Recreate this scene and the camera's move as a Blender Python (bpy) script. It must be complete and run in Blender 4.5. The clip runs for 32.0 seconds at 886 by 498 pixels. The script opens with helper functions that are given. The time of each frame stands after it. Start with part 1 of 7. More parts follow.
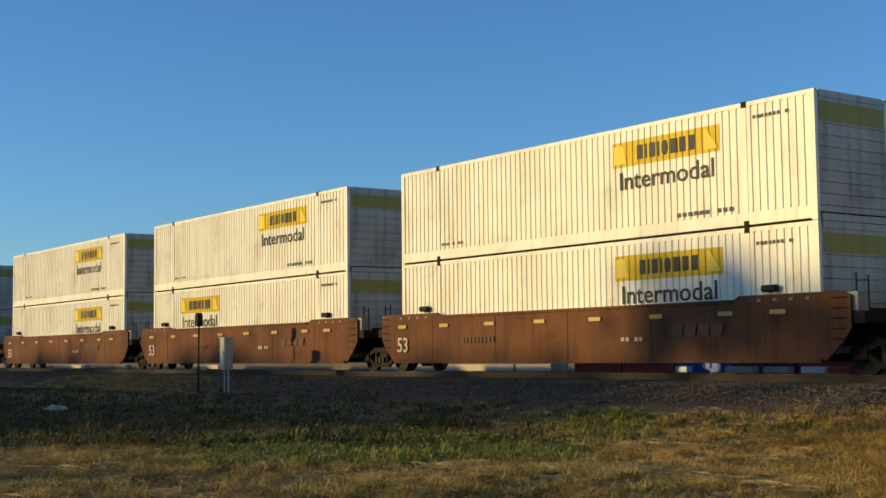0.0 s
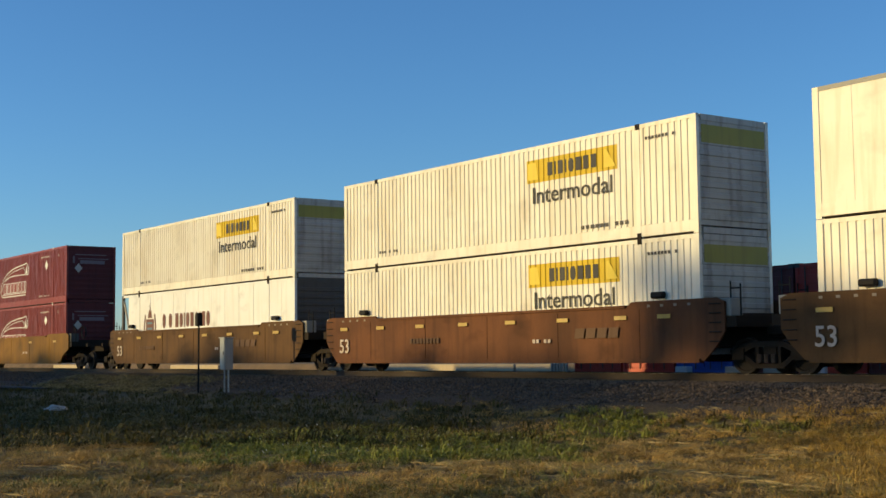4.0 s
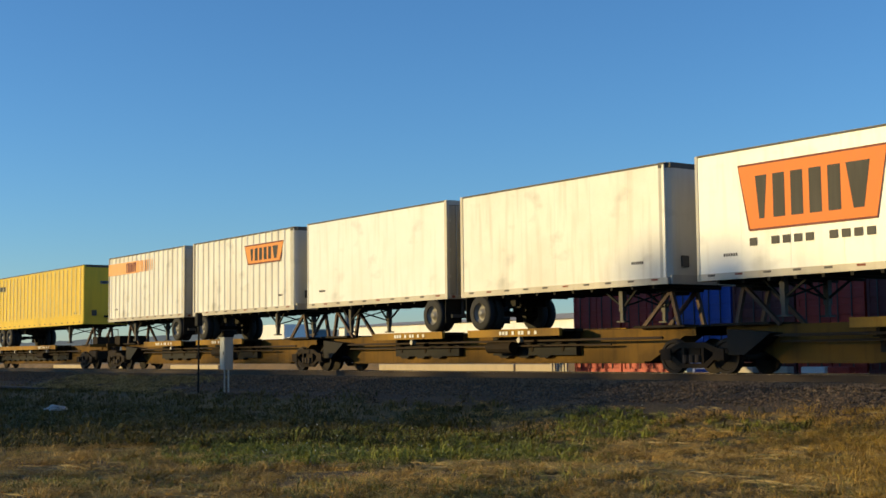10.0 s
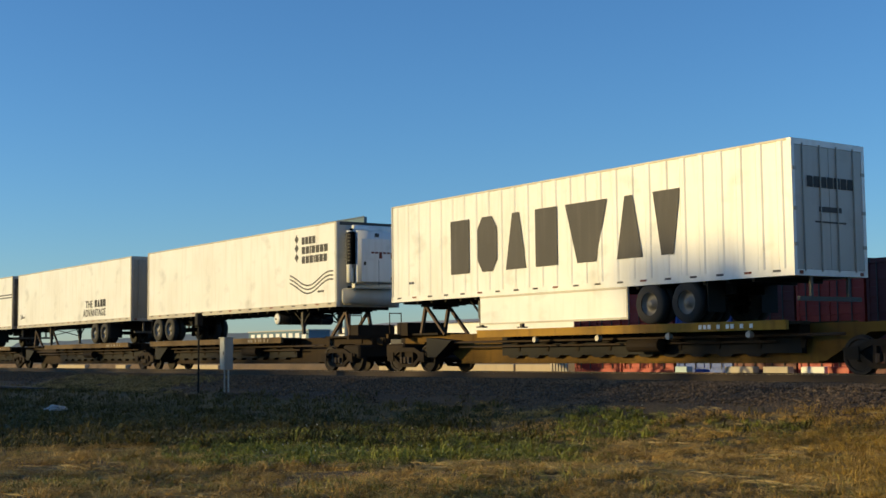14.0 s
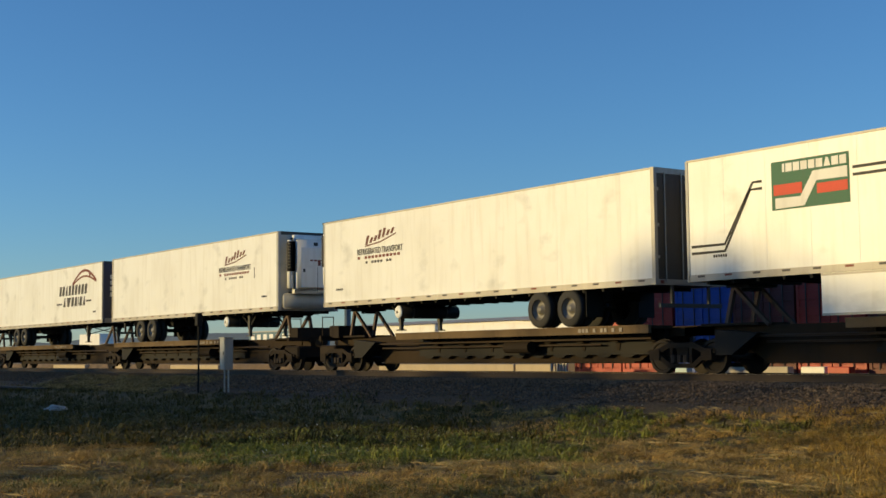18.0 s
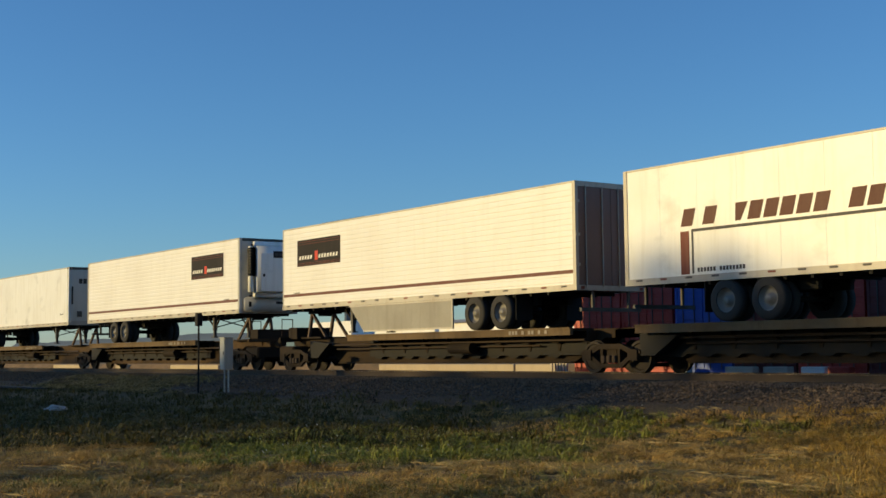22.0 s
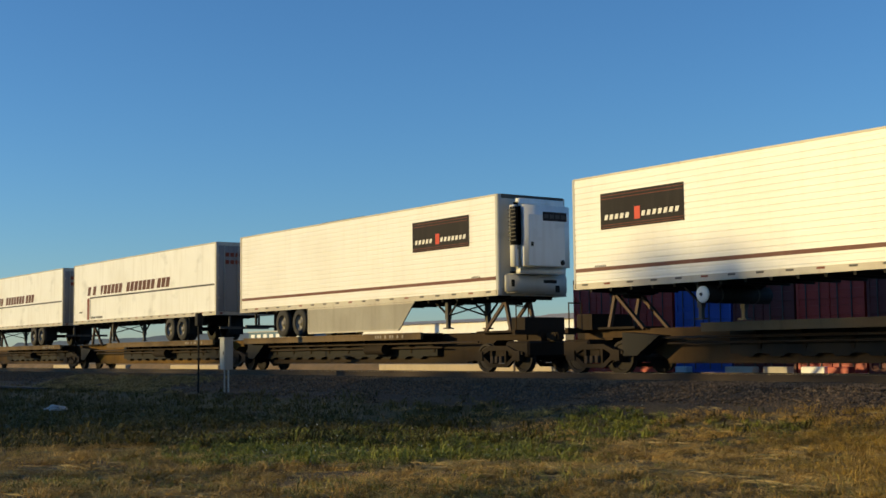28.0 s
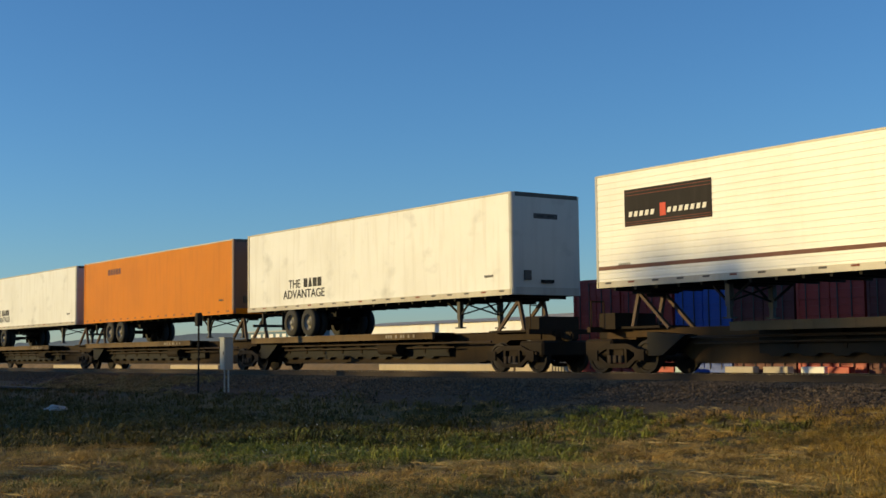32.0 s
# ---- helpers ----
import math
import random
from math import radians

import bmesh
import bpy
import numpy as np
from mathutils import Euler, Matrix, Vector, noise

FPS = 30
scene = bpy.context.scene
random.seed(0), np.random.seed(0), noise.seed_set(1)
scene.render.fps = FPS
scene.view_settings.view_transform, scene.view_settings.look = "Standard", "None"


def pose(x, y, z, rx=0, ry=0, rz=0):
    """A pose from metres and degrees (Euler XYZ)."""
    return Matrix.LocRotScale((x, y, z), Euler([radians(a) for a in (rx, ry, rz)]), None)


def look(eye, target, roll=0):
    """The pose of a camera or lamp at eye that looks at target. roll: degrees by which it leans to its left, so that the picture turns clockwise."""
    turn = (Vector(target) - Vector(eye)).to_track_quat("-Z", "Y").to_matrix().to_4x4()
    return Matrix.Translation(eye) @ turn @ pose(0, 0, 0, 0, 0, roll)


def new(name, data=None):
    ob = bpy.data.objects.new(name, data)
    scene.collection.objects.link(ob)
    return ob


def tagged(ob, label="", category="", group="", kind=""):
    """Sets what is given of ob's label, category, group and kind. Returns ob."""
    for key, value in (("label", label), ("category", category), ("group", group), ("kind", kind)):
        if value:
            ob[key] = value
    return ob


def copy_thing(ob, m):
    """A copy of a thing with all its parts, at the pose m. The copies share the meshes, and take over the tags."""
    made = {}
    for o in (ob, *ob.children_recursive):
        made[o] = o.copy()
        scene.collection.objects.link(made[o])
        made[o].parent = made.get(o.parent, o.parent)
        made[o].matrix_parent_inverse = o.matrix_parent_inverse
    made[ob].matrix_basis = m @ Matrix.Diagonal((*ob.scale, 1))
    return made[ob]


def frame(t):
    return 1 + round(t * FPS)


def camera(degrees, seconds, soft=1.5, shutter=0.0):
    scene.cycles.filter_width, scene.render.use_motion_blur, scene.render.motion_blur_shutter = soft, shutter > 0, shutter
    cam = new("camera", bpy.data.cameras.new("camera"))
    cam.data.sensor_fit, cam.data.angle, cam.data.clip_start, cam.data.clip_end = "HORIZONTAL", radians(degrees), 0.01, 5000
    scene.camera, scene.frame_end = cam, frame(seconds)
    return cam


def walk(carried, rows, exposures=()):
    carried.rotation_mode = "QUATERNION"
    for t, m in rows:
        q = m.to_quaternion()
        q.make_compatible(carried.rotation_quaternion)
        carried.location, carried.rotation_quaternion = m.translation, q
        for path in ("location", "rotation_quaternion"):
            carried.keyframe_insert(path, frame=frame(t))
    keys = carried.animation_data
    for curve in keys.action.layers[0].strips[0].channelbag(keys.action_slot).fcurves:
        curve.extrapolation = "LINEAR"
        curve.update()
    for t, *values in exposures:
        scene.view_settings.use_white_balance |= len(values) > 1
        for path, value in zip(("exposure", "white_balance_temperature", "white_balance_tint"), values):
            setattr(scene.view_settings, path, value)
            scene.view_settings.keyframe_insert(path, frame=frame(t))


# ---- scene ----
cam = camera(37.59, 32.0, soft=1.55)
EYE = (0.0, -23.039, 0.399)
AIM = (EYE[0] - 0.80854345, EYE[1] + 0.58293239, EYE[2] + 0.08029517)
walk(cam, [(0.0, look(EYE, AIM, -0.63)), (32.0, look(EYE, AIM, -0.63))], [(0.0, 0.0), (3.0, -0.03), (5.5, 0.26), (6.0, 0.38), (7.0, 0.63), (8.0, 0.43), (9.0, 0.2), (10.0, 0.07), (12.0, 0.07), (13.0, 0.02), (14.5, 0.0), (17.0, -0.17), (21.0, -0.16), (25.0, -0.08), (28.0, -0.1), (32.0, -0.14)])

# ---- daylight: low evening sun behind the camera, clear sky ----
SUN_TO = Vector((0.62, 1.0, -0.20)).normalized()
SUN_EL = math.asin(-SUN_TO.z)
world = bpy.data.worlds.new("evening_sky")
scene.world = world
world.use_nodes = True
sky = world.node_tree.nodes.new("ShaderNodeTexSky")
sky.sky_type = "NISHITA"
sky.sun_disc = False
sky.sun_elevation = SUN_EL
sky.sun_rotation = math.atan2(-SUN_TO.x, -SUN_TO.y)
sky.air_density, sky.dust_density, sky.ozone_density = 1.0, 0.1, 5.5
world.node_tree.links.new(sky.outputs[0], world.node_tree.nodes["Background"].inputs[0])
world.node_tree.nodes["Background"].inputs[1].default_value = 0.187
sun = new("sun", bpy.data.lights.new("sun", "SUN"))
sun.data.energy, sun.data.angle, sun.data.color = 4.5, radians(0.8), (1.0, 0.755, 0.315)
sun.matrix_world = look((-60, -90, 60), Vector((-60, -90, 60)) + SUN_TO)


# ---- materials ----
def nodes_of(name):
    m = bpy.data.materials.new(name)
    m.use_nodes = True
    nt = m.node_tree
    return m, nt, nt.nodes["Principled BSDF"], nt.nodes, nt.links


def mixed(nt, a, b, fac):
    n = nt.nodes.new("ShaderNodeMix")
    n.data_type = "RGBA"
    for slot, v in ((6, a), (7, b), (0, fac)):
        if isinstance(v, (int, float)):
            n.inputs[slot].default_value = v
        elif isinstance(v, tuple):
            n.inputs[slot].default_value = (*v, 1)
        else:
            nt.links.new(v, n.inputs[slot])
    return n.outputs[2]


def noisy(nt, scale, stretch=(1, 1, 1), lo=0.4, hi=0.7, detail=5, world_space=False):
    if world_space:
        co = nt.nodes.new("ShaderNodeNewGeometry").outputs["Position"]
    else:
        co = nt.nodes.new("ShaderNodeTexCoord").outputs["Object"]
    mp = nt.nodes.new("ShaderNodeMapping")
    mp.inputs["Scale"].default_value = stretch
    nt.links.new(co, mp.inputs[0])
    tx = nt.nodes.new("ShaderNodeTexNoise")
    tx.inputs["Scale"].default_value = scale
    tx.inputs["Detail"].default_value = detail
    nt.links.new(mp.outputs[0], tx.inputs["Vector"])
    rm = nt.nodes.new("ShaderNodeMapRange")
    rm.inputs[1].default_value, rm.inputs[2].default_value = lo, hi
    nt.links.new(tx.outputs[0], rm.inputs[0])
    return rm.outputs[0]


def scaled(nt, v, k):
    n = nt.nodes.new("ShaderNodeMath")
    n.operation = "MULTIPLY"
    nt.links.new(v, n.inputs[0])
    n.inputs[1].default_value = k
    return n.outputs[0]


def bumped(nt, bsdf, height, strength, dist=0.01):
    b = nt.nodes.new("ShaderNodeBump")
    b.inputs["Strength"].default_value, b.inputs["Distance"].default_value = strength, dist
    nt.links.new(height, b.inputs["Height"])
    nt.links.new(b.outputs[0], bsdf.inputs["Normal"])


def surface(name, base, stain=None, rough=0.5, metal=0.0, amount=0.5, grain=0.25, streak=0.4, bump=0.15, scale=1.0, scuff=None, soot=0.0, dents=False, spec=0.5, glint=0.0):
    """Painted or bare surface with broad stains, running streaks and fine grain."""
    m, nt, b, n, l = nodes_of(name)
    stain = stain or tuple(0.45 * c for c in base)
    c = mixed(nt, base, stain, scaled(nt, noisy(nt, 0.55 * scale, (1, 1, 1), 0.42, 0.78), amount))
    c = mixed(nt, c, stain, scaled(nt, noisy(nt, 2.6 * scale, (1.6, 1.6, 0.16), 0.5, 0.8), streak))
    c = mixed(nt, c, tuple(0.6 * v for v in base), scaled(nt, noisy(nt, 22 * scale, (1, 1, 1), 0.45, 0.8), grain))
    if scuff:      # pale rubbed lines running up the sheet
        c = mixed(nt, c, scuff, scaled(nt, noisy(nt, 5.5, (2.2, 2.2, 0.22), 0.58, 0.74), 0.6))
    if soot:       # sooty smears and handling marks
        c = mixed(nt, c, tuple(0.32 * v for v in base), scaled(nt, noisy(nt, 0.85, (1, 1, 1.5), 0.58, 0.76, 8), soot))
    l.new(c, b.inputs["Base Color"])
    b.inputs["Roughness"].default_value, b.inputs["Metallic"].default_value = rough, metal
    b.inputs["Specular IOR Level"].default_value = spec
    if glint:      # glossier rubbed lines running up the sheet
        s = nt.nodes.new("ShaderNodeMath")
        s.operation = "ADD"
        l.new(scaled(nt, noisy(nt, 11.0, (3.2, 3.2, 0.07), 0.55, 0.66), glint), s.inputs[0])
        s.inputs[1].default_value = spec
        l.new(s.outputs[0], b.inputs["Specular IOR Level"])
    if bump:
        bumped(nt, b, noisy(nt, 5, (3, 3, 0.25), 0.3, 0.7) if dents else noisy(nt, 9 * scale, (1, 1, 1), 0.3, 0.7), bump, 0.02 if dents else 0.006)
    return m


MAT = {}


def mat(name, *a, **k):
    if name not in MAT:
        MAT[name] = surface(name, *a, **k)
    return MAT[name]


WHITE = mat("white_trailer_paint", (0.80, 0.79, 0.75), (0.50, 0.45, 0.36), 0.42, amount=0.25, grain=0.06, streak=0.34, bump=0.06, soot=0.38)
WHITE_DIRTY = mat("soiled_white_paint", (0.76, 0.74, 0.68), (0.36, 0.30, 0.22), 0.5, amount=0.35, grain=0.1, streak=0.4, bump=0.08, soot=0.5)
CREAM = mat("cream_container_paint", (0.77, 0.725, 0.61), (0.42, 0.30, 0.15), 0.5, amount=0.32, grain=0.08, streak=0.5, bump=0.1, soot=0.35)
STEEL_WHITE = mat("fluted_pale_aluminium", (0.78, 0.76, 0.71), (0.5, 0.44, 0.36), 0.48, 0.03, amount=0.2, grain=0.05, streak=0.15, bump=0.05)
ALU = mat("dull_aluminium", (0.42, 0.39, 0.34), (0.22, 0.18, 0.14), 0.55, 0.25, amount=0.45, grain=0.15, spec=0.3)
ALU_DARK = mat("grimy_rail", (0.085, 0.078, 0.070), (0.045, 0.038, 0.03), 0.6, 0.1, amount=0.4, spec=0.25)
BLACK = mat("black_running_gear", (0.012, 0.011, 0.010), (0.027, 0.020, 0.013), 0.7, amount=0.6, streak=0.3, spec=0.2)
GRIME = mat("greasy_iron", (0.020, 0.014, 0.009), (0.040, 0.026, 0.015), 0.8, 0.0, amount=0.7, streak=0.4, bump=0.3, spec=0.15)
RUBBER = mat("tyre_rubber", (0.020, 0.019, 0.018), (0.055, 0.046, 0.036), 0.85, amount=0.5, grain=0.2, bump=0.25)
RIM = mat("dusty_wheel_rim", (0.22, 0.205, 0.18), (0.07, 0.06, 0.05), 0.55, 0.2, amount=0.6)
STEEL = mat("worn_wheel_steel", (0.030, 0.022, 0.016), (0.022, 0.016, 0.011), 0.7, 0.0, amount=0.6, spec=0.2)
MAROON = mat("maroon_container_paint", (0.275, 0.062, 0.050), (0.15, 0.043, 0.036), 0.30, amount=0.4, grain=0.12, streak=0.35, bump=0.14, dents=True, spec=0.03, glint=0.42, scuff=(0.50, 0.27, 0.25), soot=0.3)
# the container maroon again, darkened for the end walls turned from the sun
MAROON_END_SHADE = mat("shaded_maroon_end_wall", (0.135, 0.034, 0.032), (0.07, 0.022, 0.02), 0.6, amount=0.5, grain=0.15, streak=0.5, bump=0.1, spec=0.1)
RUST = mat("rust_brown_paint", (0.152, 0.060, 0.025), (0.055, 0.026, 0.014), 0.72, amount=0.85, grain=0.3, streak=0.75, bump=0.2, soot=0.65, spec=0.12)
WELL_YELLOW = mat("weathered_yellow_paint", (0.21, 0.100, 0.011), (0.075, 0.040, 0.015), 0.66, amount=0.85, grain=0.25, streak=0.65, bump=0.15, soot=0.5, spec=0.15)
WELL_BROWN = mat("dusty_olive_brown_paint", (0.125, 0.064, 0.025), (0.048, 0.026, 0.013), 0.72, amount=0.85, grain=0.3, streak=0.75, bump=0.2, soot=0.65, spec=0.12)
SPINE_TAN = mat("dusty_tan_paint", (0.080, 0.045, 0.018), (0.020, 0.012, 0.008), 0.75, amount=0.85, grain=0.2, streak=0.5, bump=0.2, spec=0.15)
SPINE_YELLOW = mat("yellow_car_paint", (0.34, 0.185, 0.022), (0.06, 0.034, 0.015), 0.62, amount=0.8, grain=0.2, streak=0.6, bump=0.15, spec=0.15)
# paler than the car paint: sunlight on the deck edge is put into this colour
LIT_DECK_EDGE = mat("lit_deck_edge_steel", (0.15, 0.10, 0.05), (0.045, 0.029, 0.016), 0.75, amount=0.85, grain=0.25, streak=0.5, bump=0.2, spec=0.15)
SPINE_OCHRE = mat("grimy_ochre_sill_paint", (0.16, 0.085, 0.014), (0.035, 0.021, 0.010), 0.72, amount=0.9, grain=0.25, streak=0.7, bump=0.2, soot=0.6, spec=0.12)
SPINE_BROWN = mat("brown_car_paint", (0.036, 0.022, 0.011), (0.012, 0.008, 0.005), 0.78, amount=0.6, grain=0.2, streak=0.5, bump=0.2, spec=0.15)
LEAS_YELLOW = mat("bright_yellow_panel", (0.72, 0.50, 0.045), (0.42, 0.29, 0.05), 0.5, amount=0.35, grain=0.08, streak=0.4, bump=0.06, soot=0.25, spec=0.2)
YRIB = mat("pale_yellow_rib", (0.84, 0.76, 0.48), (0.5, 0.4, 0.15), 0.4, amount=0.3, bump=0)
ORANGE_BODY = mat("orange_panel", (0.60, 0.195, 0.004), (0.38, 0.125, 0.008), 0.55, amount=0.35, grain=0.1, streak=0.35, bump=0.06, spec=0.15)
ORANGE = mat("orange_sign_paint", (0.78, 0.19, 0.025), (0.5, 0.16, 0.05), 0.5, amount=0.3, grain=0.1, streak=0.3, bump=0, spec=0.18)
ORANGE_FADED = mat("sun_faded_orange_sign_paint", (0.78, 0.30, 0.07), (0.6, 0.3, 0.1), 0.5, amount=0.35, grain=0.1, streak=0.3, bump=0, spec=0.15)
ORANGE_SOFT = mat("faded_orange_paint", (0.80, 0.36, 0.09), (0.7, 0.45, 0.2), 0.5, amount=0.3, bump=0)
SIGN_GOLD = mat("olive_gold_sign_paint", (0.66, 0.45, 0.022), (0.40, 0.28, 0.06), 0.5, amount=0.4, grain=0.15, streak=0.4, bump=0, spec=0.12)
SIGN_PALE = mat("pale_gold_sign_paint", (0.80, 0.60, 0.07), (0.5, 0.36, 0.08), 0.5, amount=0.4, bump=0, spec=0.12)
# white paint with some grime, greyed further for shade on faces away from the sun
NOSE_SHADE_GRIME = mat("shaded_grimy_white_paint", (0.50, 0.48, 0.43), (0.27, 0.24, 0.20), 0.55, amount=0.35, grain=0.08, streak=0.25, bump=0.06, soot=0.4, spec=0.3)
OLIVE_BAND = mat("dirty_olive_gold_band", (0.30, 0.26, 0.035), (0.14, 0.12, 0.03), 0.6, amount=0.5, grain=0.15, streak=0.5, bump=0)
FADED_PINK = mat("faded_pinkish_grey_paint", (0.21, 0.13, 0.13), (0.12, 0.06, 0.055), 0.6, amount=0.5, bump=0)
WORN_WHITE = mat("worn_white_lettering", (0.52, 0.42, 0.34), (0.2, 0.11, 0.07), 0.6, amount=0.6, grain=0.2, streak=0.4, bump=0)
INK_RUST = mat("dark_rust_lettering", (0.105, 0.036, 0.024), (0.18, 0.09, 0.06), 0.55, amount=0.35, bump=0, spec=0.18)
FAINT_MARK = mat("faint_worn_mark_paint", (0.14, 0.082, 0.05), (0.07, 0.04, 0.022), 0.7, amount=0.7, grain=0.25, streak=0.5, bump=0, spec=0.1)
# streaky grime, with a base also lowered to paint in the end walls' shade
END_SHADE_GRIME = mat("shaded_grimy_end_wall_paint", (0.42, 0.395, 0.345), (0.13, 0.107, 0.08), 0.55, amount=0.5, grain=0.15, streak=0.75, bump=0.1, soot=0.5)
GOLD = mat("gold_sign_paint", (0.78, 0.43, 0.012), (0.5, 0.28, 0.03), 0.55, amount=0.25, grain=0.1, streak=0.2, bump=0, spec=0.15)
INK = mat("black_lettering", (0.035, 0.033, 0.032), (0.12, 0.11, 0.1), 0.55, amount=0.3, grain=0.1, streak=0.2, bump=0, spec=0.18)
INK_GREY = mat("charcoal_lettering", (0.065, 0.06, 0.058), (0.13, 0.12, 0.11), 0.55, amount=0.3, bump=0, spec=0.18)
INK_RED = mat("dark_red_lettering", (0.165, 0.036, 0.022), (0.3, 0.14, 0.1), 0.55, amount=0.3, bump=0, spec=0.18)
INK_BROWN = mat("brown_line_paint", (0.15, 0.055, 0.04), (0.22, 0.14, 0.1), 0.55, amount=0.3, bump=0, spec=0.18)
INK_BLUE = mat("slate_blue_paint", (0.07, 0.105, 0.15), (0.13, 0.16, 0.19), 0.5, amount=0.3, bump=0, spec=0.18)
INK_BLUE_PALE = mat("pale_slate_paint", (0.115, 0.185, 0.235), (0.19, 0.25, 0.28), 0.6, amount=0.3, bump=0, spec=0.15)
NAVY = mat("navy_panel_paint", (0.045, 0.05, 0.085), (0.08, 0.08, 0.1), 0.45, amount=0.4)
GREEN = mat("dark_green_paint", (0.03, 0.13, 0.075), (0.06, 0.1, 0.06), 0.5, amount=0.3, bump=0, spec=0.18)
RED = mat("signal_red_paint", (0.62, 0.06, 0.03), (0.4, 0.08, 0.05), 0.5, amount=0.3, bump=0, spec=0.18)
DULL_MARK = mat("dull_mark_paint", (0.30, 0.25, 0.19), (0.12, 0.09, 0.06), 0.7, amount=0.6, grain=0.2, bump=0)
HITCH = mat("sunbleached_red_oxide", (0.085, 0.045, 0.030), (0.034, 0.022, 0.016), 0.7, amount=0.6)
CHALK = mat("chalk_white_lettering", (0.78, 0.76, 0.70), (0.45, 0.4, 0.33), 0.6, amount=0.4, grain=0.15, bump=0)
REFLECT = mat("yellow_reflector", (0.50, 0.31, 0.02), (0.25, 0.16, 0.05), 0.45, amount=0.7, bump=0)
TEAL = mat("graffiti_teal_paint", (0.16, 0.33, 0.27), (0.3, 0.36, 0.3), 0.6, amount=0.3, bump=0)
DARK_PANEL = mat("charcoal_sign_panel", (0.028, 0.024, 0.023), (0.06, 0.05, 0.046), 0.7, amount=0.4, bump=0, spec=0.12)
GREY_SKIRT = mat("grey_skirt_panel", (0.31, 0.29, 0.245), (0.15, 0.13, 0.105), 0.6, 0.05, amount=0.45, spec=0.3)
SKIRT_METAL = mat("dull_ribbed_skirt_metal", (0.17, 0.168, 0.15), (0.09, 0.085, 0.07), 0.5, 0.2, amount=0.5, spec=0.3)
DOOR_SLATE = mat("slate_grey_door_panel", (0.19, 0.195, 0.21), (0.09, 0.09, 0.095), 0.5, amount=0.45, streak=0.5)
DOOR_BROWN = mat("brown_door_panel", (0.15, 0.085, 0.07), (0.09, 0.06, 0.05), 0.5, amount=0.4)
TIMBER = mat("weathered_tie_timber", (0.042, 0.031, 0.022), (0.024, 0.018, 0.013), 0.9, amount=0.6, grain=0.4, bump=0.6)
RAIL_RUST = mat("rusty_rail_steel", (0.040, 0.023, 0.013), (0.045, 0.03, 0.02), 0.7, 0.3, amount=0.5)
RAIL_TOP = mat("polished_rail_head", (0.26, 0.22, 0.18), (0.16, 0.12, 0.09), 0.38, 0.8, amount=0.3)
KERB = mat("tan_weathered_concrete", (0.46, 0.37, 0.24), (0.28, 0.22, 0.14), 0.85, amount=0.35, grain=0.2, bump=0.3)
CONCRETE = mat("sunbleached_concrete", (0.50, 0.44, 0.35), (0.28, 0.24, 0.19), 0.85, amount=0.5, grain=0.3, bump=0.3)
GALV = mat("galvanised_sheet", (0.36, 0.36, 0.33), (0.22, 0.21, 0.18), 0.5, 0.15, amount=0.4)
YARD_MAROON = mat("dull_maroon_yard_paint", (0.115, 0.018, 0.014), (0.06, 0.013, 0.011), 0.6, amount=0.4)
YARD_RED = mat("red_yard_container_paint", (0.42, 0.034, 0.018), (0.19, 0.024, 0.016), 0.5, amount=0.4)
YARD_BLUE = mat("blue_yard_container_paint", (0.02, 0.08, 0.38), (0.02, 0.05, 0.2), 0.5, amount=0.4)
BARN_WHITE = mat("white_metal_cladding", (0.78, 0.76, 0.72), (0.55, 0.5, 0.45), 0.5, amount=0.3)
POLE_WOOD = mat("creosoted_pole_timber", (0.07, 0.055, 0.045), (0.04, 0.03, 0.025), 0.9, amount=0.5, grain=0.3, bump=0.4)
BARK = mat("tree_bark", (0.12, 0.09, 0.065), (0.06, 0.045, 0.035), 0.95, amount=0.6, grain=0.4, bump=0.8)
ASPHALT = mat("dark_asphalt", (0.042, 0.040, 0.040), (0.07, 0.062, 0.055), 0.9, amount=0.5, grain=0.5, bump=0.5)


def foliage(name, a, b, rough=0.7, patch=2.2):
    m, nt, bs, n, l = nodes_of(name)
    g = n.new("ShaderNodeNewGeometry")
    c = mixed(nt, a, b, g.outputs["Random Per Island"])
    mid = tuple(0.45 * p + 0.55 * q for p, q in zip(a, b))
    tone = mixed(nt, a, b, noisy(nt, patch, (1, 1, 1), 0.41, 0.59, world_space=True))
    c = mixed(nt, mixed(nt, c, tone, 0.5), mid, 0.05)
    l.new(c, bs.inputs["Base Color"])
    bs.inputs["Roughness"].default_value = rough
    bs.inputs["Specular IOR Level"].default_value = 0.2
    return m


STRAW = foliage("dry_straw_blades", (0.90, 0.56, 0.15), (0.115, 0.070, 0.015))
SHOULDER = foliage("dusty_shoulder_blades", (0.50, 0.37, 0.14), (0.13, 0.095, 0.036))
STRAW_PALE = foliage("bleached_straw", (0.50, 0.38, 0.17), (0.20, 0.14, 0.055))
STRAW_GOLD = foliage("golden_dry_blades", (0.66, 0.41, 0.08), (0.11, 0.063, 0.011))
BLADE_GREEN = foliage("green_weed_leaves", (0.37, 0.36, 0.06), (0.065, 0.076, 0.015))
BLADE_OLIVE = foliage("olive_yellow_blades", (0.42, 0.35, 0.075), (0.09, 0.078, 0.018))
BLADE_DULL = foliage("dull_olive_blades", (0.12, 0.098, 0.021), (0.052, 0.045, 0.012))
LEAF = foliage("tree_leaves", (0.07, 0.10, 0.03), (0.045, 0.07, 0.02))
PETAL = foliage("small_pale_flowers", (0.7, 0.68, 0.55), (0.6, 0.55, 0.35))
STONE = foliage("ballast_stone_grey", (0.24, 0.165, 0.105), (0.034, 0.025, 0.016), 0.9, 9.0)


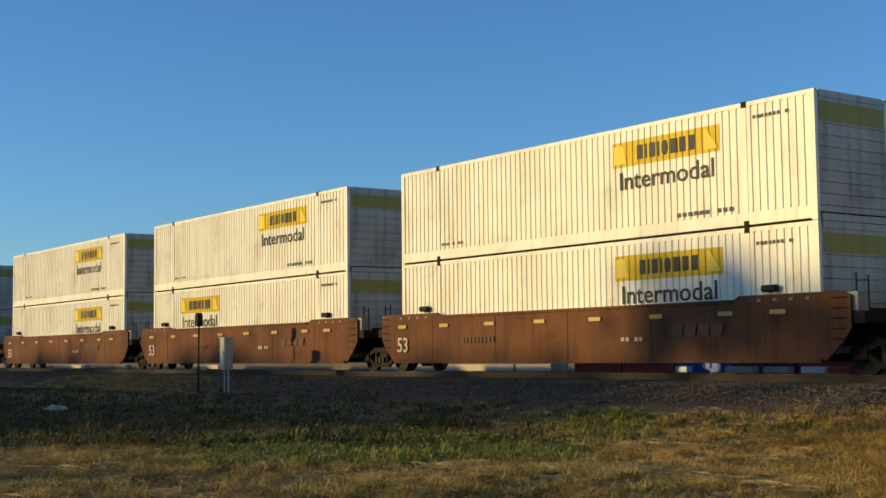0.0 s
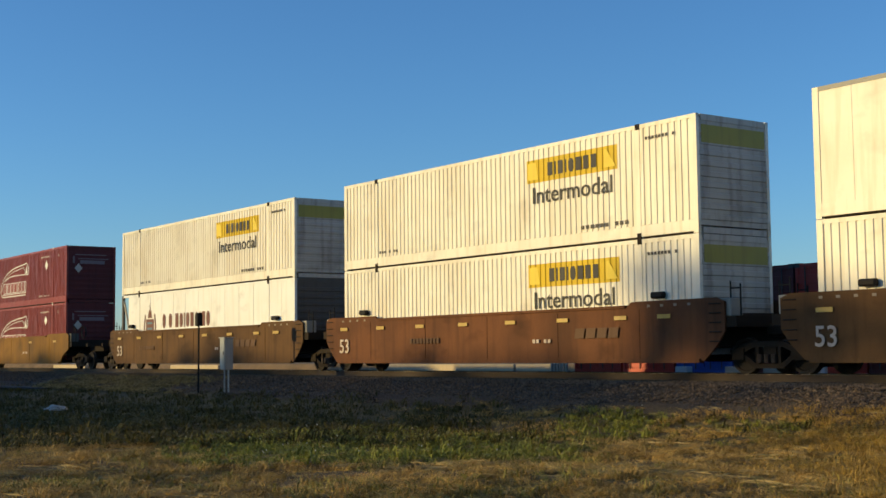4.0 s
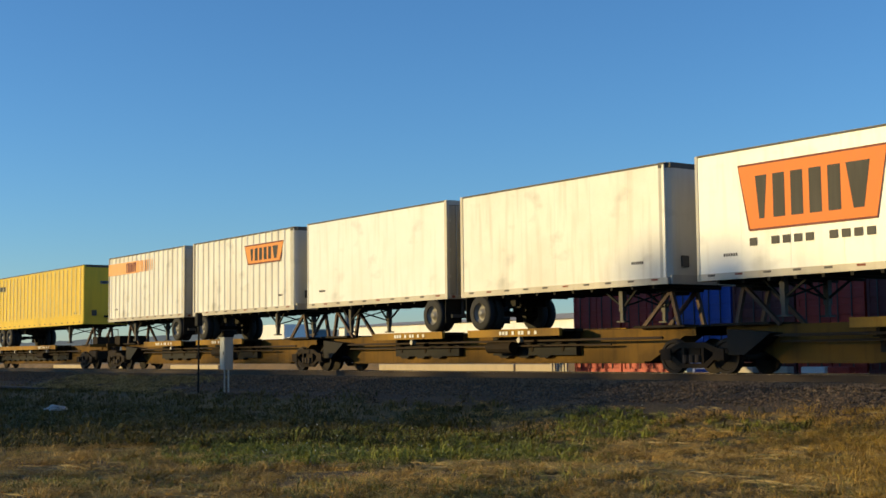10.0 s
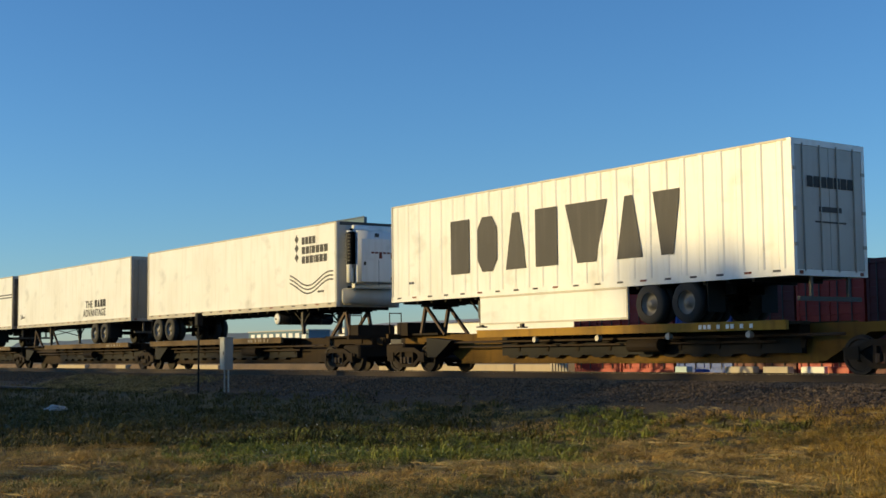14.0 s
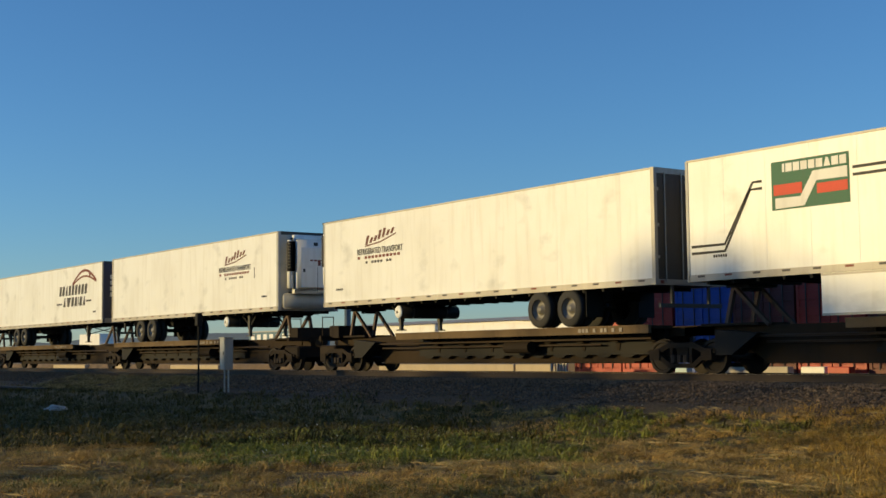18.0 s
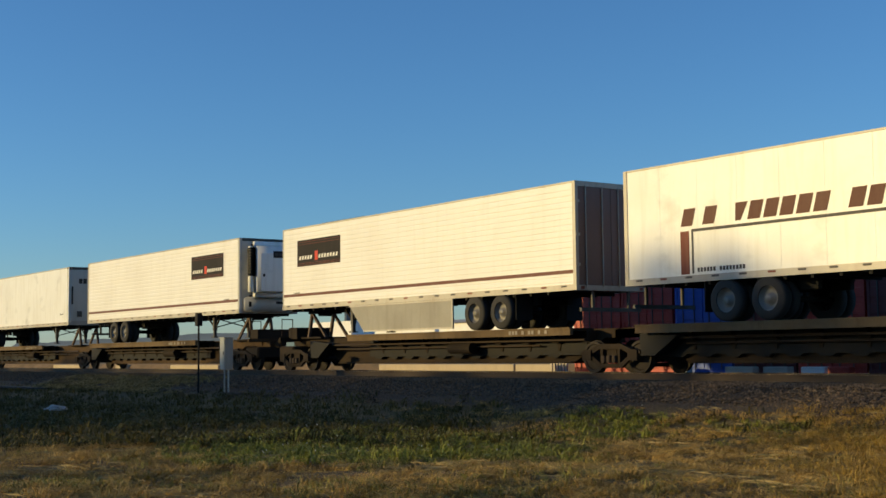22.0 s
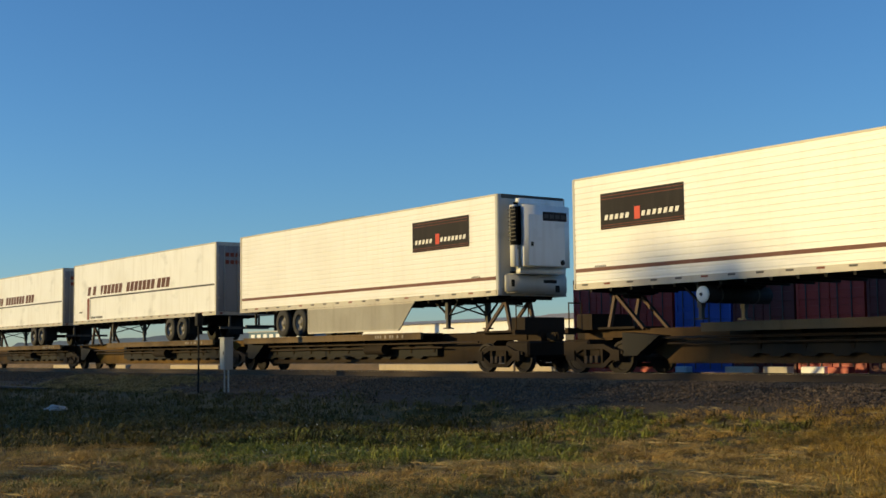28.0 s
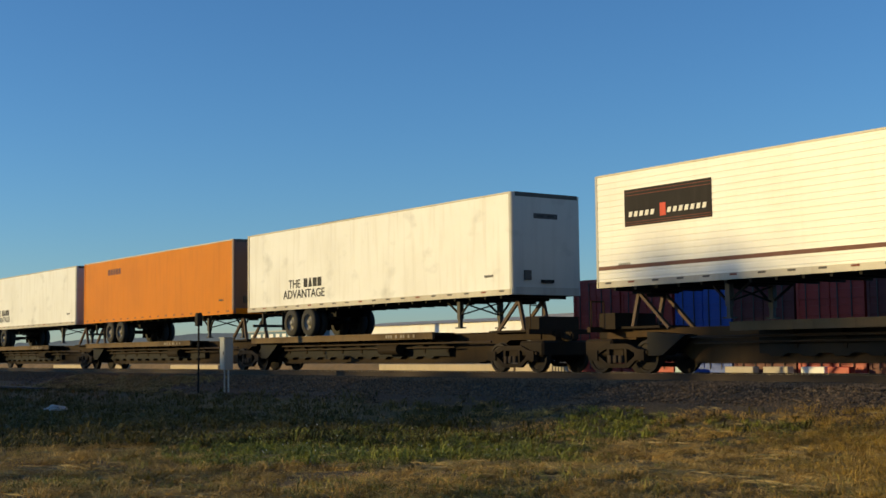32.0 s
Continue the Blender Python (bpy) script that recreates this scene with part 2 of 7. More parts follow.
def ground_material():
    m, nt, b, n, l = nodes_of("field_ground")
    g = n.new("ShaderNodeNewGeometry")
    sep = n.new("ShaderNodeSeparateXYZ")
    l.new(g.outputs["Position"], sep.inputs[0])
    c = mixed(nt, (0.20, 0.118, 0.032), (0.075, 0.047, 0.014), noisy(nt, 0.9, (1, 1, 1), 0.38, 0.62, world_space=True))
    c = mixed(nt, c, (0.060, 0.062, 0.024), scaled(nt, noisy(nt, 0.23, (1, 1, 1), 0.5, 0.66, world_space=True), 0.8))
    c = mixed(nt, c, (0.19, 0.145, 0.055), scaled(nt, noisy(nt, 6, (0.6, 1.5, 1), 0.5, 0.75, world_space=True), 0.6))
    # greener turf along the foot of the bank
    turf = n.new("ShaderNodeMath")
    turf.operation = "ADD"
    l.new(sep.outputs[1], turf.inputs[0])
    l.new(scaled(nt, noisy(nt, 0.35, (1, 1, 1), 0.2, 0.8, world_space=True), 3.0), turf.inputs[1])
    r0 = n.new("ShaderNodeMapRange")
    r0.inputs[1].default_value, r0.inputs[2].default_value = -10.0, -7.0
    l.new(turf.outputs[0], r0.inputs[0])
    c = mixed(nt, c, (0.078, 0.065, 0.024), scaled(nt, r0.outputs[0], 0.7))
    # ballast bed beside and under the rails, dirt yard beyond
    edge = n.new("ShaderNodeMath")
    edge.operation = "ADD"
    l.new(sep.outputs[1], edge.inputs[0])
    l.new(scaled(nt, noisy(nt, 0.6, (1, 1, 1), 0.2, 0.8, world_space=True), 1.2), edge.inputs[1])
    r1 = n.new("ShaderNodeMapRange")
    r1.inputs[1].default_value, r1.inputs[2].default_value = -2.9, -2.2
    l.new(edge.outputs[0], r1.inputs[0])
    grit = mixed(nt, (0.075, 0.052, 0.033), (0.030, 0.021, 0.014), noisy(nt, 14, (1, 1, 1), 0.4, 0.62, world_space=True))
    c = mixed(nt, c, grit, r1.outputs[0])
    r2 = n.new("ShaderNodeMapRange")
    r2.inputs[1].default_value, r2.inputs[2].default_value = 5.2, 6.4
    l.new(edge.outputs[0], r2.inputs[0])
    dirt = mixed(nt, (0.30, 0.195, 0.095), (0.17, 0.115, 0.058), noisy(nt, 0.4, (1, 1, 1), 0.35, 0.7, world_space=True))
    c = mixed(nt, c, dirt, r2.outputs[0])
    l.new(c, b.inputs["Base Color"])
    b.inputs["Roughness"].default_value = 0.95
    bumped(nt, b, noisy(nt, 16, (1, 1, 1), 0.3, 0.7, world_space=True), 0.8, 0.04)
    return m


GROUND = ground_material()


# ---- mesh helpers ----
def box(bm, x0, x1, y0, y1, z0, z1):
    v = [bm.verts.new(p) for p in ((x0, y0, z0), (x1, y0, z0), (x1, y1, z0), (x0, y1, z0), (x0, y0, z1), (x1, y0, z1), (x1, y1, z1), (x0, y1, z1))]
    for f in ((3, 2, 1, 0), (4, 5, 6, 7), (0, 1, 5, 4), (1, 2, 6, 5), (2, 3, 7, 6), (3, 0, 4, 7)):
        bm.faces.new([v[i] for i in f])


def prism(bm, pts, y0, y1):
    """A slab whose outline in x, z runs counter-clockwise seen from the near side."""
    a = [bm.verts.new((x, y0, z)) for x, z in pts]
    b = [bm.verts.new((x, y1, z)) for x, z in pts]
    bm.faces.new(a)
    bm.faces.new(b[::-1])
    for i in range(len(pts)):
        j = (i + 1) % len(pts)
        bm.faces.new((a[j], a[i], b[i], b[j]))


def rod(bm, p, q, r, n=8, r2=None):
    """A round bar from p to q."""
    p, q = Vector(p), Vector(q)
    d = (q - p).normalized()
    u = d.orthogonal().normalized()
    w = d.cross(u)
    r2 = r if r2 is None else r2
    a = [bm.verts.new(p + r * (math.cos(t) * u + math.sin(t) * w)) for t in (2 * math.pi * i / n for i in range(n))]
    b = [bm.verts.new(q + r2 * (math.cos(t) * u + math.sin(t) * w)) for t in (2 * math.pi * i / n for i in range(n))]
    bm.faces.new(a[::-1])
    bm.faces.new(b)
    for i in range(n):
        j = (i + 1) % n
        bm.faces.new((a[i], a[j], b[j], b[i]))


def beam(bm, p, q, w):
    rod(bm, p, q, w * 0.7071, 4)


def lathe(bm, prof, cx, cz, n=24):
    """A wheel-like body about an axis along y: prof lists (y, radius)."""
    rings = []
    for y, r in prof:
        if r < 1e-4:
            rings.append([bm.verts.new((cx, y, cz))])
        else:
            rings.append([bm.verts.new((cx + r * math.cos(t), y, cz + r * math.sin(t))) for t in (2 * math.pi * i / n for i in range(n))])
    for a, b in zip(rings, rings[1:]):
        for i in range(n):
            j = (i + 1) % n
            if len(a) == 1:
                bm.faces.new((a[0], b[i], b[j]))
            elif len(b) == 1:
                bm.faces.new((a[j], a[i], b[0]))
            else:
                bm.faces.new((a[j], a[i], b[i], b[j]))


def rounded(bm, width, segments=2):
    bmesh.ops.bevel(bm, geom=bm.edges[:], offset=width, segments=segments, affect="EDGES", clamp_overlap=True)


MESHES = {}


def mesh_of(key, material, make, lift=0.0, smooth=False):
    """The mesh that make(bm) draws, kept under key so that alike parts share it."""
    k = (key, material.name)
    if k not in MESHES:
        bm = bmesh.new()
        make(bm)
        if lift:
            bmesh.ops.translate(bm, vec=(0, 0, lift), verts=bm.verts[:])
        bmesh.ops.recalc_face_normals(bm, faces=bm.faces[:])
        me = bpy.data.meshes.new(str(key if isinstance(key, str) else key[0]))
        bm.to_mesh(me)
        bm.free()
        me.materials.append(material)
        if smooth:
            for p in me.polygons:
                p.use_smooth = True
        MESHES[k] = me
    return MESHES[k]


def part(name, make, material, parent, label="", key=None, lift=0.0, at=None, smooth=False):
    """One mesh object under a thing or part."""
    me = mesh_of(key if key is not None else (name, id(make), len(MESHES)), material, make, lift, smooth)
    ob = new(name, me)
    ob.parent = parent
    if at is not None:
        ob.location = at
    if label:
        ob["label"] = label
    if name in ("code_mark", "small_print", "sign_word", "grille_bar", "side_line"):
        ob["kind"] = "stuff"
    return ob


def thing(name, label, category, group="", kind=""):
    return tagged(new(name), label, category, group, kind)


def solid(name, make, material, label, category="", group="", kind="", smooth=False):
    """A thing that is one mesh."""
    return tagged(new(name, mesh_of((name, len(MESHES)), material, make, 0, smooth)), label, category, group, kind)


# ---- lettering and sign shapes on the sides (x, z plane, facing the near side) ----
TEXTS = {}


def lettering(text, height, material, parent, x, y, z, name="lettering", label="", slant=0.0, squeeze=1.0, face="side", width=0.0):
    key = (text, height, material.name, slant, squeeze, width)
    if key not in TEXTS:
        cu = bpy.data.curves.new("text", "FONT")
        cu.body, cu.size, cu.extrude, cu.shear = text, height * 1.38, 0.003, slant
        cu.offset = 0.012 * height
        cu.resolution_u = 3
        tmp = bpy.data.objects.new("text", cu)
        me = bpy.data.meshes.new_from_object(tmp)
        bpy.data.objects.remove(tmp)
        wide = max(v.co.x for v in me.vertices) - min(v.co.x for v in me.vertices)
        me.transform(Matrix.Diagonal((width / wide if width else squeeze, 1, 1, 1)))
        me.materials.append(material)
        TEXTS[key] = me
    ob = new(name, TEXTS[key])
    ob.parent = parent
    ob.matrix_basis = pose(x, y, z, 90, 0, 0) if face == "side" else pose(x, y, z, 90, 0, 90)
    if label:
        ob["label"] = label
    return ob


def plate(bm, x0, x1, z0, z1, y, t=0.004):
    box(bm, x0, x1, y - t, y, z0, z1)


def wordmark(bm, shapes, x0, x1, z0, z1, y, slant=0.0, gap=0.16):
    """A row of plain blocks, one for each character: b block, o rounded, a narrow top, v narrow foot, i thin, space gap."""
    units = {"i": 0.45, " ": 0.5, "w": 1.45}
    total = sum(units.get(c, 1.0) for c in shapes)
    u = (x1 - x0) / total
    x = x0
    h = z1 - z0
    for c in shapes:
        w = units.get(c, 1.0) * u
        a, b = x + gap * u * 0.5, x + w - gap * u * 0.5
        m = (b - a)
        x += w
        if c == " ":
            continue
        if c == "o":
            q = [(a + 0.25 * m, z0), (b - 0.25 * m, z0), (b, z0 + 0.22 * h), (b, z1 - 0.22 * h), (b - 0.25 * m, z1), (a + 0.25 * m, z1), (a, z1 - 0.22 * h), (a, z0 + 0.22 * h)]
        elif c == "a":
            q = [(a, z0), (b, z0), (b - 0.34 * m, z1), (a + 0.34 * m, z1)]
        elif c in "vw":
            q = [(a + 0.28 * m, z0), (b - 0.28 * m, z0), (b, z1), (a, z1)]
        else:
            q = [(a, z0), (b, z0), (b, z1), (a, z1)]
        prism(bm, [(px + slant * (pz - z0), pz) for px, pz in q], y - 0.004, y)


def big_blocks(parent, shapes, x0, x1, z0, z1, y, material, key, lift=0.0, slant=0.0, gap=0.3, label=""):
    """Large sign blocks, each a part of its own."""
    units = {"i": 0.45, " ": 0.5, "w": 1.45}
    u = (x1 - x0) / sum(units.get(c, 1.0) for c in shapes)
    x = x0
    for i, c in enumerate(shapes):
        w = units.get(c, 1.0) * u
        if c != " ":
            g = gap * u / w
            part("sign_block", lambda bm: wordmark(bm, c, x + gap * u * 0.5 - g * w * 0.5, x + w - gap * u * 0.5 + g * w * 0.5, z0, z1, y, slant, g if c not in units else g), material, parent, label, (key, i), lift)
        x += w


def band(bm, pts, width, y, t=0.004):
    """A painted stripe of even width along a line of (x, z) points."""
    up, dn = [], []
    for i, (x, z) in enumerate(pts):
        a = Vector(pts[max(i - 1, 0)])
        b = Vector(pts[min(i + 1, len(pts) - 1)])
        d = (b - a).normalized()
        nrm = Vector((-d.y, d.x)) * width / 2
        up.append((x + nrm.x, z + nrm.y))
        dn.append((x - nrm.x, z - nrm.y))
    ring = [[bm.verts.new((p[0], yy, p[1])) for p, yy in ((d, y - t), (u, y - t), (u, y), (d, y))] for d, u in zip(dn, up)]
    for a, b in zip(ring, ring[1:]):
        for k in range(4):
            bm.faces.new((a[k], b[k], b[(k + 1) % 4], a[(k + 1) % 4]))
    bm.faces.new(ring[0])
    bm.faces.new(ring[-1][::-1])


def profiled(bm, stations, lo, hi, y, skin, inward=1, upright=True):
    """One sheet whose depth changes along stations (place, depth); upright: folds run up, else along x."""
    rows = []
    for s, d in stations:
        yy = y + inward * d
        q = ((s, yy, lo), (s, yy, hi), (s, y + inward * skin, hi), (s, y + inward * skin, lo)) if upright else ((lo, yy, s), (hi, yy, s), (hi, y + inward * skin, s), (lo, y + inward * skin, s))
        rows.append([bm.verts.new(p) for p in q])
    for a, b in zip(rows, rows[1:]):
        for i in range(4):
            bm.faces.new((a[i], b[i], b[(i + 1) % 4], a[(i + 1) % 4]))
    bm.faces.new(rows[0])
    bm.faces.new(rows[-1][::-1])


def ridges(a, b, at, w, high, low, slope=0.006):
    """Stations from a to b with ridges of half-width w at the places given."""
    st = [(a, low)]
    for u in at:
        if u - w - slope > st[-1][0] and u + w + slope < b:
            st += [(u - w - slope, low), (u - w, high), (u + w, high), (u + w + slope, low)]
    return st + [(b, low)]


# ---- freight containers ----
CL, CW, CH = 16.15, 2.59, 2.896


def flute(x, pitch, depth):
    """Depth of the corrugation at x: flat crest, sloped flank, flat valley."""
    u = (x / pitch) % 1.0
    if u < 0.54:
        return 0.0
    if u < 0.63:
        return depth * (u - 0.54) / 0.09
    if u < 0.91:
        return depth
    return depth * (1 - (u - 0.91) / 0.09)


def flute_stops(x0, x1, pitch):
    xs = {x0, x1}
    k = math.floor(x0 / pitch) - 1
    while k * pitch < x1:
        for u in (0.0, 0.54, 0.63, 0.91):
            x = (k + u) * pitch
            if x0 < x < x1:
                xs.add(x)
        k += 1
    return sorted(xs)


def fluted(bm, x0, x1, z0, z1, y, pitch, depth, inward=1, off=0.0, skin=0.03):
    """A corrugated sheet from x0 to x1 facing the near side (inward 1) or the far one (-1)."""
    xs = flute_stops(x0, x1, pitch)
    rows = []
    for x in xs:
        d = inward * (flute(x, pitch, depth) - off)
        rows.append([bm.verts.new((x, y + d, z0)), bm.verts.new((x, y + d, z1)), bm.verts.new((x, y + d + inward * skin, z1)), bm.verts.new((x, y + d + inward * skin, z0))])
    for a, b in zip(rows, rows[1:]):
        for i in range(4):
            j = (i + 1) % 4
            bm.faces.new((a[i], b[i], b[j], a[j]))
    bm.faces.new(rows[0])
    bm.faces.new(rows[-1][::-1])


def container(paint, label, pitch=0.215, depth=0.024, group="stacked containers", ends=None, smooth=False, frame="", dark_posts=False):
    """A 53 ft container: front end at x = 0, body towards -x, near side at y = 0, floor at z = 0."""
    c = thing("freight_container", label, "container", group)
    k = (pitch, depth, smooth)
    ends = ends or paint
    xf = -0.72 if frame == "front" else 0.0      # an open machinery frame takes the end stretch
    xr = -CL + 0.72 if frame == "rear" else -CL
    F = (lambda x: x) if frame == "front" else (lambda x: -CL - x)
    spans = ((-2.0, xf), (-14.15, -2.0), (xr, -14.15))
    for x0, x1 in spans:
        def near(bm):
            if smooth:
                n = max(1, round((x1 - x0) / 1.22))
                profiled(bm, ridges(x0 + 0.05, x1 - 0.05, [x0 + (x1 - x0) * i / n for i in range(1, n)], 0.014, 0.004, 0.012), 0.2, CH - 0.1, 0.0, 0.05)
            else:
                fluted(bm, x0 + 0.05, x1 - 0.05, 0.34, CH - 0.1, 0.008, pitch, depth)

        def far(bm):
            fluted(bm, x0 + 0.05, x1 - 0.05, 0.34, CH - 0.1, CW - 0.008, pitch, depth, -1)
        part("side_panel", near, paint, c, key=("cn", x0, x1, k))
        part("side_panel", far, paint, c, key=("cf", x0, x1, pitch))
    part("roof", lambda bm: fluted_roof(bm, xr + 0.05, xf - 0.05), paint, c, key=("croof", frame))
    part("floor", lambda bm: box(bm, -CL + 0.05, -0.05, 0.06, CW - 0.06, 0.02, 0.16), GRIME, c, key="cfloor")
    for y in (0.0, CW - 0.09):
        part("bottom_rail", lambda bm: box(bm, -CL, 0, y, y + 0.09, 0.055, 0.335), paint, c, key=("cbr", y))
        part("top_rail", lambda bm: box(bm, -CL, 0, y + 0.002, y + 0.088, CH - 0.1, CH), NAVY if dark_posts else paint, c, key=("ctr", y))
        for x in (0.0, -2.0, -14.15, -CL):
            post_paint = ALU_DARK if dark_posts and x != -CL or frame == "front" and x == 0.0 or frame == "rear" and x == -CL else paint
            w = 0.16 if x in (0.0, -CL) else 0.13
            a = x - w if x == 0 else x if x == -CL else x - w / 2
            part("post", lambda bm: box(bm, a, a + w, y - 0.004, y + 0.094, 0.004, CH - 0.004), post_paint, c, key=("cp", a, y))
    for x in (-2.07, -14.22):
        for z in (0.0, CH - 0.13):
            if paint is MAROON:
                part("corner_casting", lambda bm: box(bm, x + 0.02, x + 0.12, -0.016, 0.1, z + (0.06 if z else 0.004), z + (0.14 if z else 0.07)), CHALK, c, key=("castp", x, z))
            else:
                part("corner_casting", lambda bm: box(bm, x, x + 0.14, -0.016, 0.1, z + 0.002, z + 0.145), GRIME, c, key=("cast", x, z))
    # front end: ribbed wall; rear end: a pair of doors with lock rods
    def wall(bm):
        rows = []
        for z, d in ridges(0.2, CH - 0.08, [] if smooth and not frame else [0.4 + i * 0.26 for i in range(9)], 0.055, 0.005, -0.02, 0.02):
            rows.append([bm.verts.new((xf + xx, yy, z)) for xx, yy in ((d, 0.1), (d, CW - 0.1), (-0.06, CW - 0.1), (-0.06, 0.1))])
        for a, b in zip(rows, rows[1:]):
            for i in range(4):
                bm.faces.new((a[i], b[i], b[(i + 1) % 4], a[(i + 1) % 4]))
        bm.faces.new(rows[0])
        bm.faces.new(rows[-1][::-1])
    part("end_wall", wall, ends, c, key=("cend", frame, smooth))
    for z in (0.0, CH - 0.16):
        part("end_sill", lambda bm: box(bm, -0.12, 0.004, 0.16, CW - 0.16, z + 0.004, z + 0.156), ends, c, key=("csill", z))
    for y in (0.1, CW / 2 + 0.01):
        d = part("door", lambda bm: box(bm, xr, xr + 0.06, y, y + CW / 2 - 0.11, 0.14, CH - 0.12), paint, c, key=("cdoor", y, frame))
        for e in (0.3, 0.85):
            part("lock_rod", lambda bm: rod(bm, (xr - 0.02, y + e, 0.1), (xr - 0.02, y + e, CH - 0.1), 0.02, 6), ALU, d, key=("crod", y, e, frame))
    if frame:
        def cage(bm):
            for y in (0.05, CW - 0.05):
                beam(bm, (F(-0.08), y, 0.1), (F(-0.7), y, CH * 0.5), 0.07)
                beam(bm, (F(-0.7), y, CH * 0.5), (F(-0.08), y, CH - 0.1), 0.07)
            beam(bm, (F(-0.08), 0.1, CH * 0.33), (F(-0.08), CW - 0.1, CH * 0.33), 0.07)
        part("machinery_frame", cage, ALU, c, "open steel frame round the cooling unit", key=("ccage", frame))
        u = part("cooling_unit", lambda bm: (box(bm, min(F(-0.74), F(-0.2)), max(F(-0.74), F(-0.2)), 0.35, CW - 0.35, 0.9, CH - 0.2), rounded(bm, 0.09, 3)), WHITE, c, "white cooling unit", key=("ccool", frame))
        part("grille", lambda bm: [box(bm, min(F(-0.2), F(-0.18)), max(F(-0.2), F(-0.18)), 0.5, 0.95, 1.7 + 0.07 * i, 1.74 + 0.07 * i) for i in range(10)], BLACK, u, key=("ccoolgr", frame))
        part("generator", lambda bm: (box(bm, min(F(-0.7), F(-0.16)), max(F(-0.7), F(-0.16)), 0.6, CW - 0.6, 0.17, 0.8), rounded(bm, 0.05, 2)), NOSE_SHADE_GRIME, c, key=("cgen", frame))
    return c


def fluted_roof(bm, x0, x1):
    xs = flute_stops(x0, x1, 0.6)
    rows = []
    for x in xs:
        d = -flute(x, 0.6, 0.018)
        rows.append([bm.verts.new((x, 0.08, CH - 0.012 + d)), bm.verts.new((x, CW - 0.08, CH - 0.012 + d)), bm.verts.new((x, CW - 0.08, CH - 0.06)), bm.verts.new((x, 0.08, CH - 0.06))])
    for a, b in zip(rows, rows[1:]):
        for i in range(4):
            bm.faces.new((a[i], a[(i + 1) % 4], b[(i + 1) % 4], b[i]))
    bm.faces.new(rows[0])
    bm.faces.new(rows[-1][::-1])


def sign_on_flutes(bm, x0, x1, z0, z1, pitch, depth):
    fluted(bm, x0, x1, z0, z1, 0.008, pitch, depth, 1, 0.005, 0.002)


def bars(bm, x0, x1, z0, z1, n, y, seed=1):
    """Small writing that cannot be read: a row of plain bars."""
    rg = random.Random(seed)
    u = (x1 - x0) / n
    for i in range(n):
        if rg.random() < 0.82:
            plate(bm, x0 + u * (i + 0.12), x0 + u * (i + 0.8), z0, z1, y)


def gold_livery(c, x, deep=True, word=True, z=1.88):
    """Gold sign with dark blocks, the word beneath, small code bars."""
    p, d = (0.215, 0.024) if deep else (5.0, 0.0)
    w = 3.65
    s = part("gold_sign", lambda bm: sign_on_flutes(bm, x, x + w, z, z + 0.64, p, d), SIGN_GOLD, c, "gold sign panel with dark blocks", key=("gold", round(x, 2), z, deep))
    big_blocks(s, "bibiobbb", x + 0.85, x + w - 0.75, z + 0.14, z + 0.5, 0.0, INK, ("goldw", round(x, 2), z))
    for e in (0, 1):
        xx = x + (0.06 if e == 0 else w - 0.5)
        part("corner_flash", lambda bm: prism(bm, [(xx, z + 0.08), (xx + 0.44, z + 0.08), (xx + (0.34 if e == 0 else 0.1), z + 0.56), (xx, z + 0.56)], -0.004, 0.0), SIGN_PALE, s, key=("goldf", round(xx, 2), z))
    if word:
        lettering("Intermodal", 0.47, INK, c, x + 0.2, -0.002, z - 0.58, width=3.2)
    part("code_mark", lambda bm: bars(bm, -2.0 + 0.25, -0.7, CH - 0.42, CH - 0.34, 9, 0.0, 3), INK_GREY, c, key="gcode1")
    part("code_mark", lambda bm: bars(bm, -4.2, -2.35, 0.42, 0.52, 10, 0.0, 4), INK_GREY, c, key="gcode2")
    part("code_mark", lambda bm: bars(bm, -14.0, -12.9, 0.45, 0.53, 8, 0.0, 5), INK_GREY, c, key="gcode3")
    part("door_sign", lambda bm: box(bm, 0.006, 0.012, 0.16, CW - 0.16, 2.2, 2.64), OLIVE_BAND, c, "dull gold band on the end wall", key="gend")


